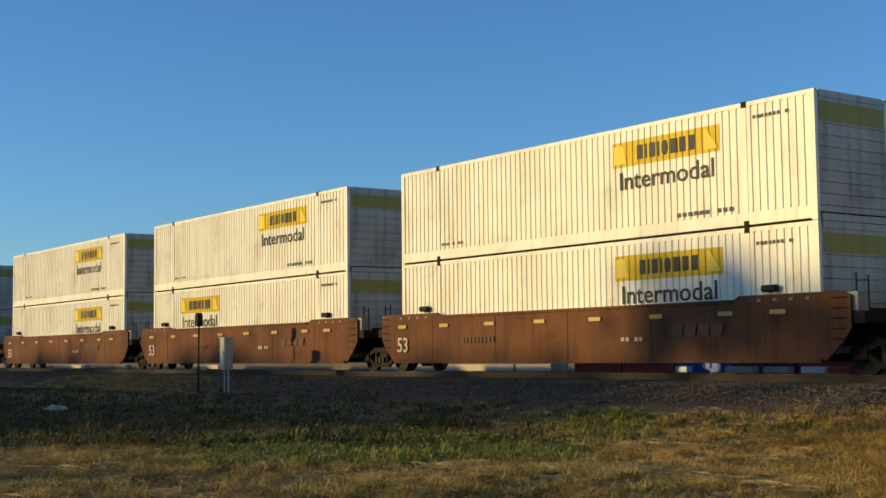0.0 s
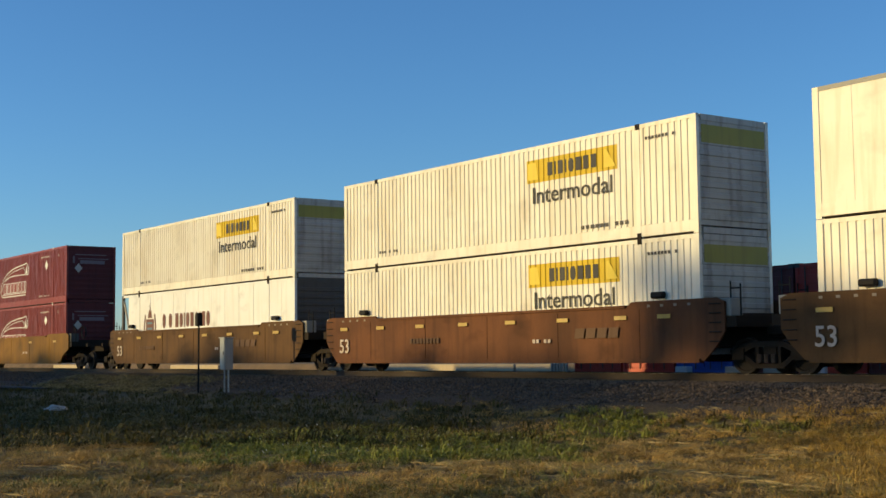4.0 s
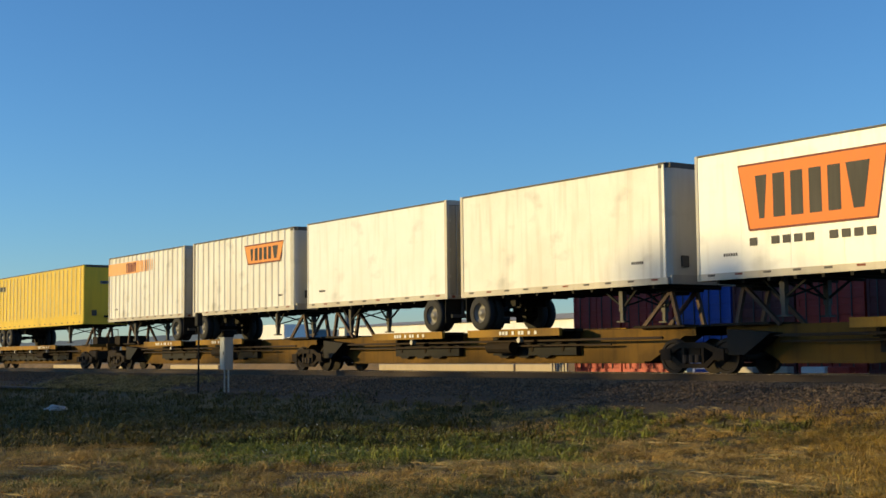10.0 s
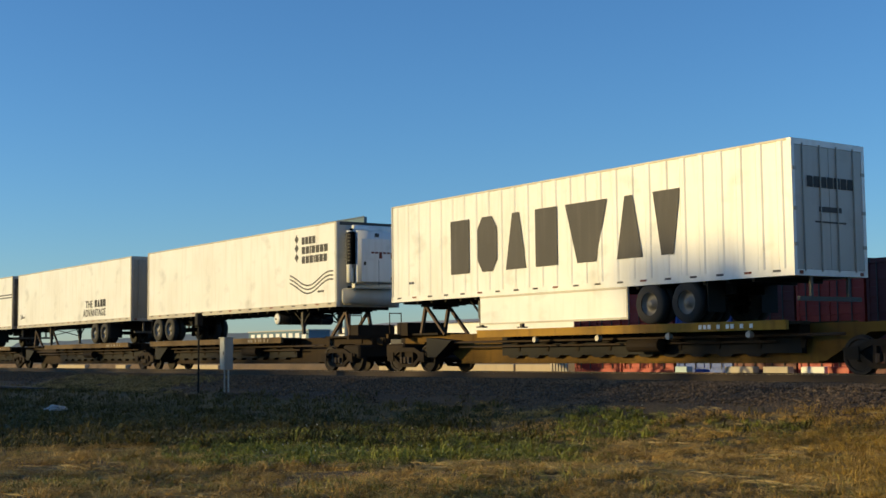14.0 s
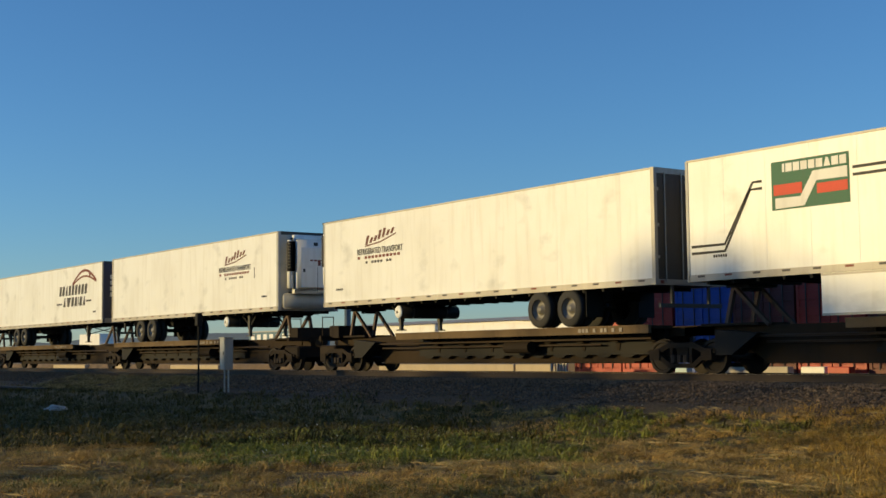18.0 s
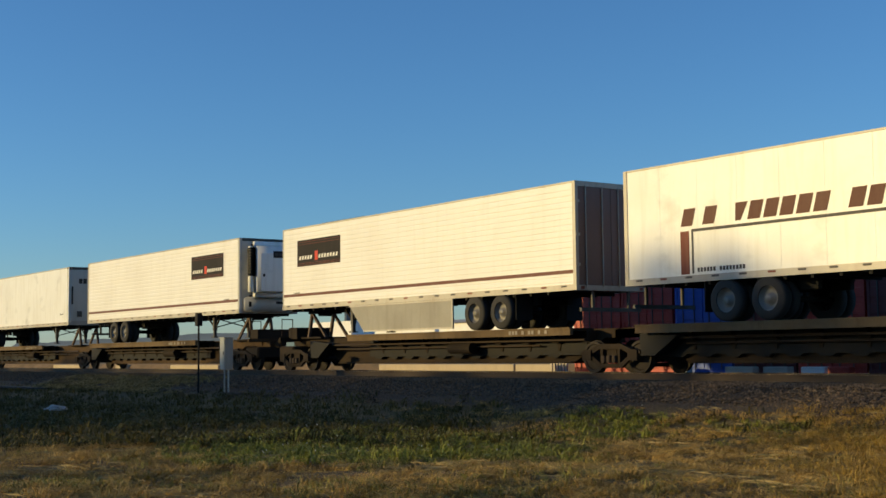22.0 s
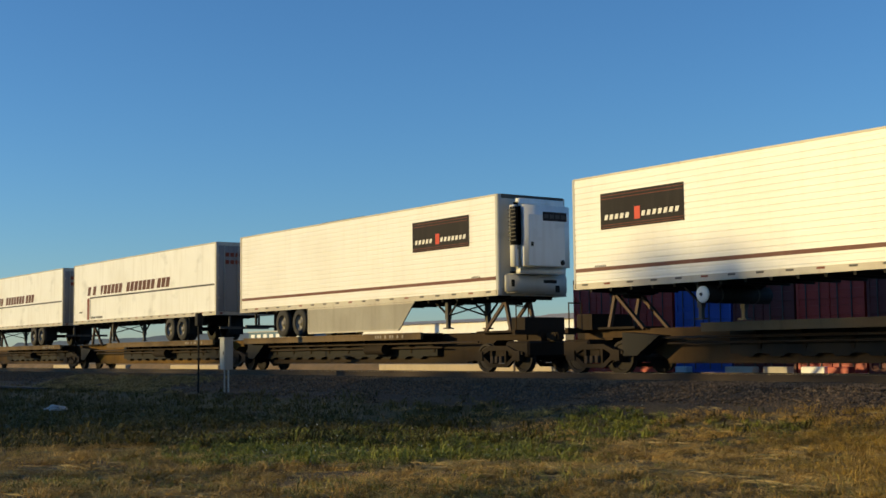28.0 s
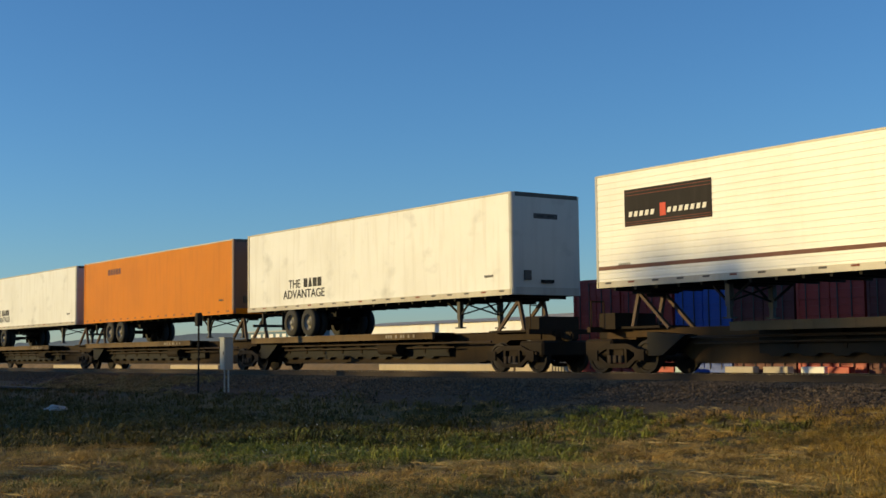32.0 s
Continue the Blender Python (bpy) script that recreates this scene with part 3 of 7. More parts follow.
def arc_livery(c):
    """Pale outline emblem of two arcs and a band, diamond placard."""
    x0, z0 = -10.5, 0.66
    top = [(x0 + 0.05, z0), (x0 - 0.2, z0 + 0.3), (x0 - 0.12, z0 + 0.66), (x0 + 0.25, z0 + 1.0), (x0 + 0.9, z0 + 1.3), (x0 + 1.8, z0 + 1.5), (x0 + 2.8, z0 + 1.6), (x0 + 3.8, z0 + 1.66), (x0 + 4.25, z0 + 1.72), (x0 + 4.6, z0 + 1.42), (x0 + 4.55, z0 + 1.12)]
    low = [(x0 + 0.55, z0 + 0.92), (x0 + 1.2, z0 + 1.07), (x0 + 2.1, z0 + 1.13), (x0 + 3.2, z0 + 1.12), (x0 + 4.55, z0 + 1.08)]
    part("emblem_arc", lambda bm: band(bm, top, 0.055, -0.004), CHALK, c, key="uarc1")
    part("emblem_arc", lambda bm: band(bm, low, 0.045, -0.004), CHALK, c, key="uarc2")
    part("emblem_arc", lambda bm: band(bm, [(x0 + 0.02, z0 + 0.36), (x0 + 0.12, z0 + 0.62), (x0 + 0.42, z0 + 0.88), (x0 + 1.0, z0 + 1.15), (x0 + 1.85, z0 + 1.34), (x0 + 2.85, z0 + 1.44), (x0 + 3.75, z0 + 1.5)], 0.03, -0.004), CHALK, c, key="uarc3")
    part("emblem_arc", lambda bm: band(bm, [(x0 + 3.75, z0 + 1.5), (x0 + 4.0, z0 + 1.3), (x0 + 4.05, z0 + 1.12)], 0.04, -0.004), CHALK, c, key="uarc4")
    part("emblem_flame", lambda bm: prism(bm, [(x0 + 4.1, z0 + 1.14), (x0 + 4.42, z0 + 1.14), (x0 + 4.27, z0 + 1.6)], -0.008, -0.004), CHALK, c, key="uflame")
    part("sign_word", lambda bm: wordmark(bm, "bibbbibbi", x0 + 0.25, x0 + 4.25, z0 + 0.17, z0 + 0.74, 0.0, 0.0, 0.14), CHALK, c, "pale outlined sign blocks", key="uword")
    part("sign_word", lambda bm: wordmark(bm, "bibbbibbi", x0 + 0.25, x0 + 4.25, z0 + 0.205, z0 + 0.705, -0.004, 0.0, 0.3), MAROON, c, key="uword2")
    part("emblem_line", lambda bm: (plate(bm, x0 + 0.05, x0 + 4.2, z0 + 0.1, z0 + 0.14, 0.0), plate(bm, x0 + 0.05, x0 + 4.2, z0 - 0.03, z0 + 0.02, 0.0)), CHALK, c, key="uline")
    part("placard", lambda bm: prism(bm, [(-3.03, 1.8), (-2.8, 2.06), (-3.03, 2.32), (-3.26, 2.06)], -0.004, 0.0), CHALK, c, "white diamond placard", key="uplac")
    part("code_mark", lambda bm: bars(bm, -3.9, -2.4, 2.46, 2.54, 8, 0.0, 3), WORN_WHITE, c, key="ucode")
    part("code_mark", lambda bm: bars(bm, -4.2, -2.5, 0.42, 0.5, 8, 0.0, 9), WORN_WHITE, c, key="ucode2")
    part("code_mark", lambda bm: bars(bm, -1.5, -1.1, 2.4, 2.52, 3, 0.0, 2), WORN_WHITE, c, key="ucode3")
    part("end_emblem", lambda bm: (box(bm, 0.006, 0.012, 0.45, 2.1, 2.42, 2.47), box(bm, 0.006, 0.012, 0.32, 0.42, 2.0, 2.36), box(bm, 0.006, 0.012, 0.6, 2.2, 2.22, 2.26), box(bm, 0.006, 0.012, 0.7, 2.0, 1.98, 2.16)), FADED_PINK, c, "faded emblem on the end wall", key="uend")
    def end_diamond(bm):
        a = [bm.verts.new((0.014, 0.62 + p, 1.75 + q)) for p, q in ((0, -0.24), (0.21, 0), (0, 0.24), (-0.21, 0))]
        b = [bm.verts.new((0.006, 0.62 + p, 1.75 + q)) for p, q in ((0, -0.24), (0.21, 0), (0, 0.24), (-0.21, 0))]
        bm.faces.new(a)
        bm.faces.new(b[::-1])
        for k in range(4):
            bm.faces.new((a[k], b[k], b[(k + 1) % 4], a[(k + 1) % 4]))
    part("placard", end_diamond, WORN_WHITE, c, "white diamond placard", key="uplacend")


def crest_livery(c, crest_x, word_x):
    """Dark red words as blocks, slate crest, small print."""
    big_blocks(c, "o o boiobaibo", word_x, word_x + 4.75, 1.34, 1.92, 0.0, INK_BROWN, ("crw", word_x), 0.0, 0.0, 0.3, "dark brown sign block")
    lettering("GLOBAL TRANSPORTATION", 0.22, INK, c, word_x + 0.25, -0.002, 1.0, width=4.25)
    def crest(bm):
        x = crest_x
        prism(bm, [(x - 0.42, 0.95), (x, 0.72), (x + 0.42, 0.95), (x + 0.42, 1.75), (x - 0.42, 1.75)], -0.004, 0.0)
        prism(bm, [(x - 0.24, 1.8), (x + 0.24, 1.8), (x + 0.1, 2.15), (x - 0.1, 2.15)], -0.004, 0.0)
        prism(bm, [(x - 0.05, 2.17), (x + 0.05, 2.17), (x, 2.5)], -0.004, 0.0)
        for e in (-1, 1):
            band(bm, [(x + e * 0.52, 0.85), (x + e * 0.62, 1.4), (x + e * 0.5, 1.95)], 0.11, 0.0)
    part("crest", crest, INK_BROWN, c, "brown and slate painted crest", key=("crest", crest_x))
    part("crest_bar", lambda bm: [plate(bm, crest_x - 0.28, crest_x + 0.28, 1.05 + 0.24 * i, 1.14 + 0.24 * i, -0.004) for i in range(3)], INK_BLUE_PALE, c, key=("crestb", crest_x))


# ---- rail trucks ----
RAIL = -0.15      # height of the rail heads

def truck(parent, x, cy=1.295, wheel_r=0.42, material=GRIME):
    t = part("truck", lambda bm: box(bm, -0.18, 0.18, -0.95, 0.95, 0.42, 0.68), material, parent, "two-axle cast steel truck", key="tbolster", at=(x, cy, RAIL))
    for y in (-1.02, 0.92):
        def frame_side(bm):
            prism(bm, [(-1.12, 0.5), (-0.7, 0.5), (-0.42, 0.62), (0.42, 0.62), (0.7, 0.5), (1.12, 0.5), (1.12, 0.58), (0.78, 0.62), (0.4, 0.76), (-0.4, 0.76), (-0.78, 0.62), (-1.12, 0.58)], y, y + 0.1)
            prism(bm, [(-0.78, 0.4), (-0.42, 0.14), (0.42, 0.14), (0.78, 0.4), (0.72, 0.48), (0.36, 0.25), (-0.36, 0.25), (-0.72, 0.48)], y, y + 0.1)
            for e in (-1, 1):
                box(bm, e * 0.32 - 0.045, e * 0.32 + 0.045, y + 0.004, y + 0.096, 0.22, 0.64)
            for e in (-0.86, 0.86):
                box(bm, e - 0.17, e + 0.17, y - 0.04, y + 0.14, 0.33, 0.6)
        part("side_frame", frame_side, material, t, key=("tside", y, material.name))
        for i in range(3):
            part("spring", lambda bm: rod(bm, (-0.2 + 0.2 * i, y - 0.02, 0.27), (-0.2 + 0.2 * i, y - 0.02, 0.46), 0.075, 8), RAIL_RUST, t, key=("tspring", i, y))
    for e in (-0.86, 0.86):
        part("axle", lambda bm: rod(bm, (e, -1.0, wheel_r), (e, 1.0, wheel_r), 0.075, 8), STEEL, t, key=("taxle", e, wheel_r))
        for y in (-0.79, 0.66):
            prof = [(y, 0.0), (y - 0.02, 0.1), (y + 0.02, 0.14), (y + 0.03, wheel_r - 0.09), (y, wheel_r - 0.07), (y, wheel_r), (y + 0.11, wheel_r + 0.005), (y + 0.11, wheel_r + 0.03), (y + 0.14, wheel_r + 0.03), (y + 0.14, wheel_r - 0.08), (y + 0.1, 0.14), (y + 0.13, 0.0)]
            if y > 0:
                prof = [(2 * y + 0.13 - yy, r) for yy, r in prof]
            part("wheel", lambda bm: lathe(bm, prof, e, wheel_r, 20), STEEL, t, key=("twheel", e, y, wheel_r))
    part("brake_beam", lambda bm: box(bm, -0.62, -0.5, -0.8, 0.8, 0.3, 0.4), BLACK, t, key="tbrake")
    return t


# ---- articulated well cars ----
def well_unit(paint, label, front_end, rear_end, number=True, marks=0):
    """One platform: the stack's front end stands at x = 0; side walls reach past it both ways."""
    w = thing("well_car", label, "railway car", "double-stack well cars")
    xa, xb = 0.55, -CL - 0.55        # ends of the deep side walls
    ca = 0.8 if paint is WELL_YELLOW and front_end else 0.3      # how far each end slopes back
    cb = 0.8 if paint is WELL_YELLOW and rear_end else 0.3
    top, rise, bot = 1.50, 1.64, 0.17
    for y in (-0.19, CW + 0.13):
        def side(bm):
            prism(bm, [(xb - 0.35, 0.85), (xb + cb - 0.4, 0.53), (xb + cb, bot), (xa - ca, bot), (xa - ca + 0.4, 0.53), (xa + 0.35, 0.85), (xa + 0.35, rise - 0.1), (xa + 0.1, rise), (-2.15, rise), (-2.35, top), (-13.8, top), (-14.0, rise), (xb - 0.1, rise), (xb - 0.35, rise - 0.1)], y, y + 0.06)
        s = part("side_wall", side, paint, w, key=("wside", y, paint.name, ca, cb))
        part("top_chord", lambda bm: box(bm, -13.8, -2.35, y - 0.05, y + 0.11, top - 0.01, top + 0.06), paint, s, key=("wtop", y))
        part("bottom_chord", lambda bm: box(bm, xb + cb + 0.12, xa - ca - 0.12, y - 0.05, y + 0.11, bot - 0.05, bot + 0.05), paint, s, key=("wbot", y, ca, cb))
        if y < 0:
            for i in range(5):
                x = -1.9 - i * 3.09
                part("stiffener", lambda bm: box(bm, x - 0.02, x + 0.02, y - 0.012, y, 0.24, top - 0.06), paint, s, key=("wstiff", i))
    for i in range(8) if paint is not WELL_YELLOW else (0, 2, 5):
        x = -0.3 - i * 2.22
        part("reflector", lambda bm: plate(bm, -0.22, 0.22, -0.05, 0.05, -0.235), REFLECT, w, key="wrefl", at=(x - (0.7 if i == 0 else 0), 0, 1.25))
    for x in (-1.2, -5.2, -8.07, -10.9, -14.9):
        part("floor_beam", lambda bm: box(bm, -0.15, 0.15, -0.12, CW + 0.12, 0.2, 0.3), GRIME, w, key="wfloor", at=(x, 0, 0))
    for x in (0.75, -CL - 0.75):
        e = 1 if x > 0 else -1
        def bulk(bm):
            box(bm, x - 0.45, x + 0.45, -0.13, CW + 0.13, 0.95, 1.2)
            box(bm, x - e * 0.42, x - e * 0.36, -0.12, CW + 0.12, 0.5, 1.3)
        part("end_platform", bulk, GRIME, w, key=("wend", e))
        for y in (0.1, CW - 0.1):
            part("grab_post", lambda bm: (rod(bm, (x + e * 0.1, y, 1.2), (x + e * 0.1, y, 2.02), 0.02, 6), rod(bm, (x + e * 0.4, y, 1.2), (x + e * 0.4, y, 1.95), 0.02, 6), rod(bm, (x + e * 0.1, y, 1.85), (x + e * 0.4, y, 1.85), 0.016, 6)), BLACK, w, key=("wgrab", e, y))
        for i in range(4) if paint is not WELL_YELLOW else ():
            part("end_mark", lambda bm: plate(bm, -0.05, 0.05, -0.03, 0.03, -0.196), DULL_MARK, w, key="wemark", at=((-0.2 - 0.45 * i) if x > 0 else (-CL + 0.2 + 0.45 * i), 0, 1.52))
        part("brake_cabinet", lambda bm: (box(bm, x + e * 0.1 - 0.18, x + e * 0.1 + 0.18, -0.1, 0.3, 1.2, 1.62), rounded(bm, 0.02, 1)), ALU_DARK if paint is WELL_YELLOW else GREY_SKIRT, w, "brake equipment cabinet", key=("wbox", e))
        for i in range(5) if paint is not WELL_YELLOW else ():
            part("rung", lambda bm: rod(bm, (-e * 0.3, -0.22, 0.0), (e * 0.06, -0.22, 0.0), 0.014, 6), BLACK, w, key=("wrung", e), at=(x, 0, 0.62 + 0.22 * i))
        if paint is not WELL_YELLOW:
            part("guide", lambda bm: (box(bm, x - e * 2.3, x - e * 1.85, -0.16, 0.0, 1.7, 1.86), rounded(bm, 0.04, 1)), BLACK, w, "black container guide", key=("wguide", e))
    if number:
        lettering("53", 0.46, WORN_WHITE, w, -CL + 0.02, -0.235, 0.47, label="worn white painted 53")
    if paint is not WELL_YELLOW:
        part("code_mark", lambda bm: bars(bm, -CL + 2.6 + marks, -CL + 4.2 + marks, 0.72, 0.88, 9, -0.235, 7), FAINT_MARK, w, key=("wcode", marks))
    if number:
        part("sign_word", lambda bm: wordmark(bm, "bbbb", -4.3, -2.6, 0.76, 1.02, -0.232, 0.2), FAINT_MARK, w, key="wlogo")
    part("code_mark", lambda bm: bars(bm, -6.0, -5.2, 0.66, 0.76, 5, -0.235, 11), WORN_WHITE, w, key="wcode2")
    # coupled ends carry their own truck; joined ends share one
    xf = 1.68 if not front_end else 1.05
    if front_end:
        truck(w, 1.35)
        part("end_sill", lambda bm: (box(bm, 1.15, 3.0, 0.85, 1.75, 0.72, 1.0), box(bm, 2.75, 3.3, 1.1, 1.5, 0.72, 1.0), box(bm, 2.6, 2.75, 0.1, 2.5, 0.95, 1.08)), GRIME, w, key="wsillf")
        part("coupler", lambda bm: (box(bm, 3.3, 3.68, 1.16, 1.44, 0.74, 0.98), rounded(bm, 0.05, 2)), GRIME, w, key="wcoupf")
        part("hand_wheel", lambda bm: lathe(bm, [(0.2, 0.3), (0.23, 0.32), (0.26, 0.3), (0.23, 0.27), (0.2, 0.3)], 1.9, 1.65, 16), BLACK, w, key="whandf")
    if rear_end:
        truck(w, -CL - 1.7)
        part("end_sill", lambda bm: (box(bm, -CL - 3.0, -CL - 1.15, 0.85, 1.75, 0.72, 1.0), box(bm, -CL - 3.3, -CL - 2.75, 1.1, 1.5, 0.72, 1.0), box(bm, -CL - 2.75, -CL - 2.6, 0.1, 2.5, 0.95, 1.08)), GRIME, w, key="wsillr")
        part("coupler", lambda bm: (box(bm, -CL - 3.68, -CL - 3.3, 1.16, 1.44, 0.74, 0.98), rounded(bm, 0.05, 2)), GRIME, w, key="wcoupr")
    else:
        truck(w, -CL - 1.68)
        part("joint", lambda bm: (box(bm, -CL - 2.3, -CL - 1.0, 0.95, 1.65, 0.72, 1.02), rounded(bm, 0.06, 1)), GRIME, w, key="wjoint")
    return w


# ---- highway trailers ----
TB, TT = 2.05, 4.98      # underside and roof heights above the rail
DECK = 1.07


def trailer(L, nose_right, paint, label, style="smooth", nose=None, doors=None, group="trailers on spine cars", reefer=False, skirt=None, tank=False, rail=None, pup=False, roof=None, round_nose=False, top_rail=None, axle=(3.3, 4.55), TT=TT):
    """A highway trailer: right-hand end at x = 0, body to -L, near side at y = 0, heights from the car deck."""
    t = thing("highway_trailer", label, "trailer", group)
    nose, doors, rail = nose or (NOSE_SHADE_GRIME if paint in (WHITE, WHITE_DIRTY, STEEL_WHITE) else paint), doors or (NOSE_SHADE_GRIME if paint in (WHITE, WHITE_DIRTY, STEEL_WHITE) else paint), rail or ALU
    lf = -DECK
    X = (lambda u: -u) if nose_right else (lambda u: u - L)
    sg = -1 if nose_right else 1             # step of x per step of u
    o = (L, nose_right, TT)

    def P(name, key, make, m, parent=None, lab="", smooth=False):
        return part(name, make, m, parent or t, lab, (key, o), lf, None, smooth)

    def span(bm, u0, u1, y0, y1, z0, z1):
        box(bm, min(X(u0), X(u1)), max(X(u0), X(u1)), y0, y1, z0, z1)

    zb = TB + 0.16
    for y, e in ((0.0, 1), (CW, -1)):
        def panel(bm):
            n = int(L / 1.24)
            if style == "lines":
                profiled(bm, ridges(zb, TT - 0.05, [zb + 0.12 + i * 0.155 for i in range(17)], 0.05, 0.006, 0.014, 0.012), X(0.12) if not nose_right else X(L - 0.1), X(L - 0.1) if not nose_right else X(0.12), y, 0.05, e, False)
                return
            if style == "ribs":
                n = int((L - 0.6) / (0.47 if L < 10 else 0.58))
                at, w, hi = [0.35 + i * (L - 0.7) / n for i in range(n + 1)], 0.06, 0.0
            elif style == "posts":
                at, w, hi = [0.35 + i * (L - 0.7) / n for i in range(n + 1)], 0.035, 0.0
            else:
                at, w, hi = [L * i / n for i in range(1, n)], 0.008, 0.0105
            profiled(bm, sorted((X(u), d) for u, d in (ridges(0.12, L - 0.1, at, w, hi, 0.038 if L < 10 else 0.02, 0.05) if style == "ribs" else ridges(0.12, L - 0.1, at, w, hi, 0.014))), zb, TT - 0.05, y, 0.05, e)
        P("side_panel", ("ts", e, style), panel, paint)
        P("bottom_rail", ("tbr", e), lambda bm: span(bm, 0.05, L - 0.02, y if e == 1 else y - 0.07, y + 0.07 if e == 1 else y, TB, zb), rail)
        P("top_rail", ("ttr", e), lambda bm: span(bm, 0.1, L - 0.04, y + 0.004 if e == 1 else y - 0.06, y + 0.06 if e == 1 else y - 0.004, TT - 0.05, TT), top_rail or (ALU_DARK if L < 10 else ALU))
    P("roof", "troof", lambda bm: span(bm, 0.1, L - 0.05, 0.058, CW - 0.058, TT - 0.03, TT + 0.012), roof or ALU)
    P("floor_frame", "tfloor", lambda bm: (span(bm, 0.1, L - 0.05, 0.072, CW - 0.072, TB + 0.02, TB + 0.15), [span(bm, 0.6 + 0.75 * i, 0.68 + 0.75 * i, 0.08, CW - 0.08, TB - 0.08, TB + 0.02) for i in range(int((L - 1) / 0.75))]), BLACK)
    r = 0.28 if round_nose else 0.1
    def front(bm):
        # nose wall with rounded upright corners
        line = [(0.14 if not round_nose else r + 0.02, 0.0)] + [(r - r * math.sin(math.pi / 2 * i / 4), r - r * math.cos(math.pi / 2 * i / 4)) for i in range(5)]
        line = line + [(u, CW - y) for u, y in reversed(line)]
        lo = [bm.verts.new((X(u), y, TB + 0.02)) for u, y in line]
        hi = [bm.verts.new((X(u), y, TT - 0.01)) for u, y in line]
        for i in range(len(line) - 1):
            bm.faces.new((lo[i], lo[i + 1], hi[i + 1], hi[i]))
        bm.faces.new(lo)
        bm.faces.new(hi[::-1])
        bm.faces.new((lo[0], hi[0], hi[-1], lo[-1]))
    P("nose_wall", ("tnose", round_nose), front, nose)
    if round_nose:
        def lip(bm):
            line = [(r + 0.02, -0.003)] + [(r - (r + 0.004) * math.sin(math.pi / 2 * i / 4), r - (r + 0.004) * math.cos(math.pi / 2 * i / 4)) for i in range(5)]
            line = line + [(u, CW - y) for u, y in reversed(line)]
            lo = [bm.verts.new((X(u), y, TT - 0.13)) for u, y in line]
            hi = [bm.verts.new((X(u), y, TT + 0.004)) for u, y in line]
            for i in range(len(line) - 1):
                bm.faces.new((lo[i], lo[i + 1], hi[i + 1], hi[i]))
            bm.faces.new(hi[::-1])
            bm.faces.new(lo)
            bm.faces.new((lo[0], hi[0], hi[-1], lo[-1]))
        P("nose_lip", "tlip", lip, ALU_DARK, None, "dark top edge round the nose")
    P("nose_cap", ("tcap", round_nose), lambda bm: span(bm, -0.006, 0.12, 0.12, CW - 0.12, TT - 0.12, TT + 0.006), ALU_DARK)
    P("nose_sill", ("tsill",), lambda bm: span(bm, -0.008, 0.1, 0.1, CW - 0.1, TB, TB + 0.22), rail)
    # rear frame with two doors
    P("rear_frame", "trear", lambda bm: (span(bm, L - 0.12, L, -0.004, 0.1, TB, TT - 0.004), span(bm, L - 0.12, L, CW - 0.1, CW + 0.004, TB, TT - 0.004), span(bm, L - 0.12, L, 0.1, CW - 0.1, TT - 0.14, TT - 0.004), span(bm, L - 0.12, L, 0.1, CW - 0.1, TB, TB + 0.14)), rail)
    for i in (0, 1):
        ya = 0.11 + i * (CW / 2 - 0.1)
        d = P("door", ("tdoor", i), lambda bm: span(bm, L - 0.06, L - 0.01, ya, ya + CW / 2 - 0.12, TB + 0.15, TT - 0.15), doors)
        for e in (0.25, 0.85):
            P("lock_rod", ("trod", i, e), lambda bm: rod(bm, (X(L + 0.012), ya + e, TB + 0.1), (X(L + 0.012), ya + e, TT - 0.1), 0.018, 6), ALU, d)
        for z in (2.7, 3.5, 4.4):
            P("hinge", ("thinge", i, z), lambda bm: span(bm, L - 0.02, L + 0.02, 0.02 if i == 0 else CW - 0.14, 0.14 if i == 0 else CW - 0.02, z, z + 0.08), ALU, d)
    # conspicuity dashes along the lower rail
    n = 10 if L < 10 else 19
    for i in range(n):
        part("reflector", lambda bm: plate(bm, -0.11, 0.11, -0.024, 0.024, -0.001), INK_RED if i % 4 == 1 else INK_GREY, t, "", "tdash", 0, (-L + 0.5 + i * (L - 1.0) / (n - 1), 0, TB + 0.115 + lf))
    part("code_mark", lambda bm: bars(bm, -0.22, 0.22, -0.035, 0.035, 6, 0.0095, 21), INK_GREY, t, "", "tcode", 0, (X(1.1), 0, 2.62 + lf))
    P("permit_box", "tpermit", lambda bm: span(bm, -0.05, 0.0, 0.42, 0.66, TB + 0.42, TB + 0.7), ALU_DARK)
    P("hose_bracket", "those", lambda bm: span(bm, -0.06, 0.0, 1.05, 1.5, TB + 0.34, TB + 0.44), BLACK)
    for y in (0.16, CW - 0.28):
        P("marker_lamp", ("tlamp", y), lambda bm: span(bm, L - 0.002, L + 0.012, y, y + 0.12, TB + 0.03, TB + 0.11), INK_RED)
    # wheels near the rear
    axles = (L - 0.85,) if L < 10 else tuple(L - a for a in axle)
    P("bogie", ("tbogie", axles), lambda bm: (span(bm, axles[-1] - 0.9, axles[0] + 0.9, 0.65, 0.8, TB - 0.3, TB - 0.02), span(bm, axles[-1] - 0.9, axles[0] + 0.9, CW - 0.8, CW - 0.65, TB - 0.3, TB - 0.02), [rod(bm, (X(a), 0.3, DECK + 0.5), (X(a), CW - 0.3, DECK + 0.5), 0.07, 8) for a in axles]), BLACK)
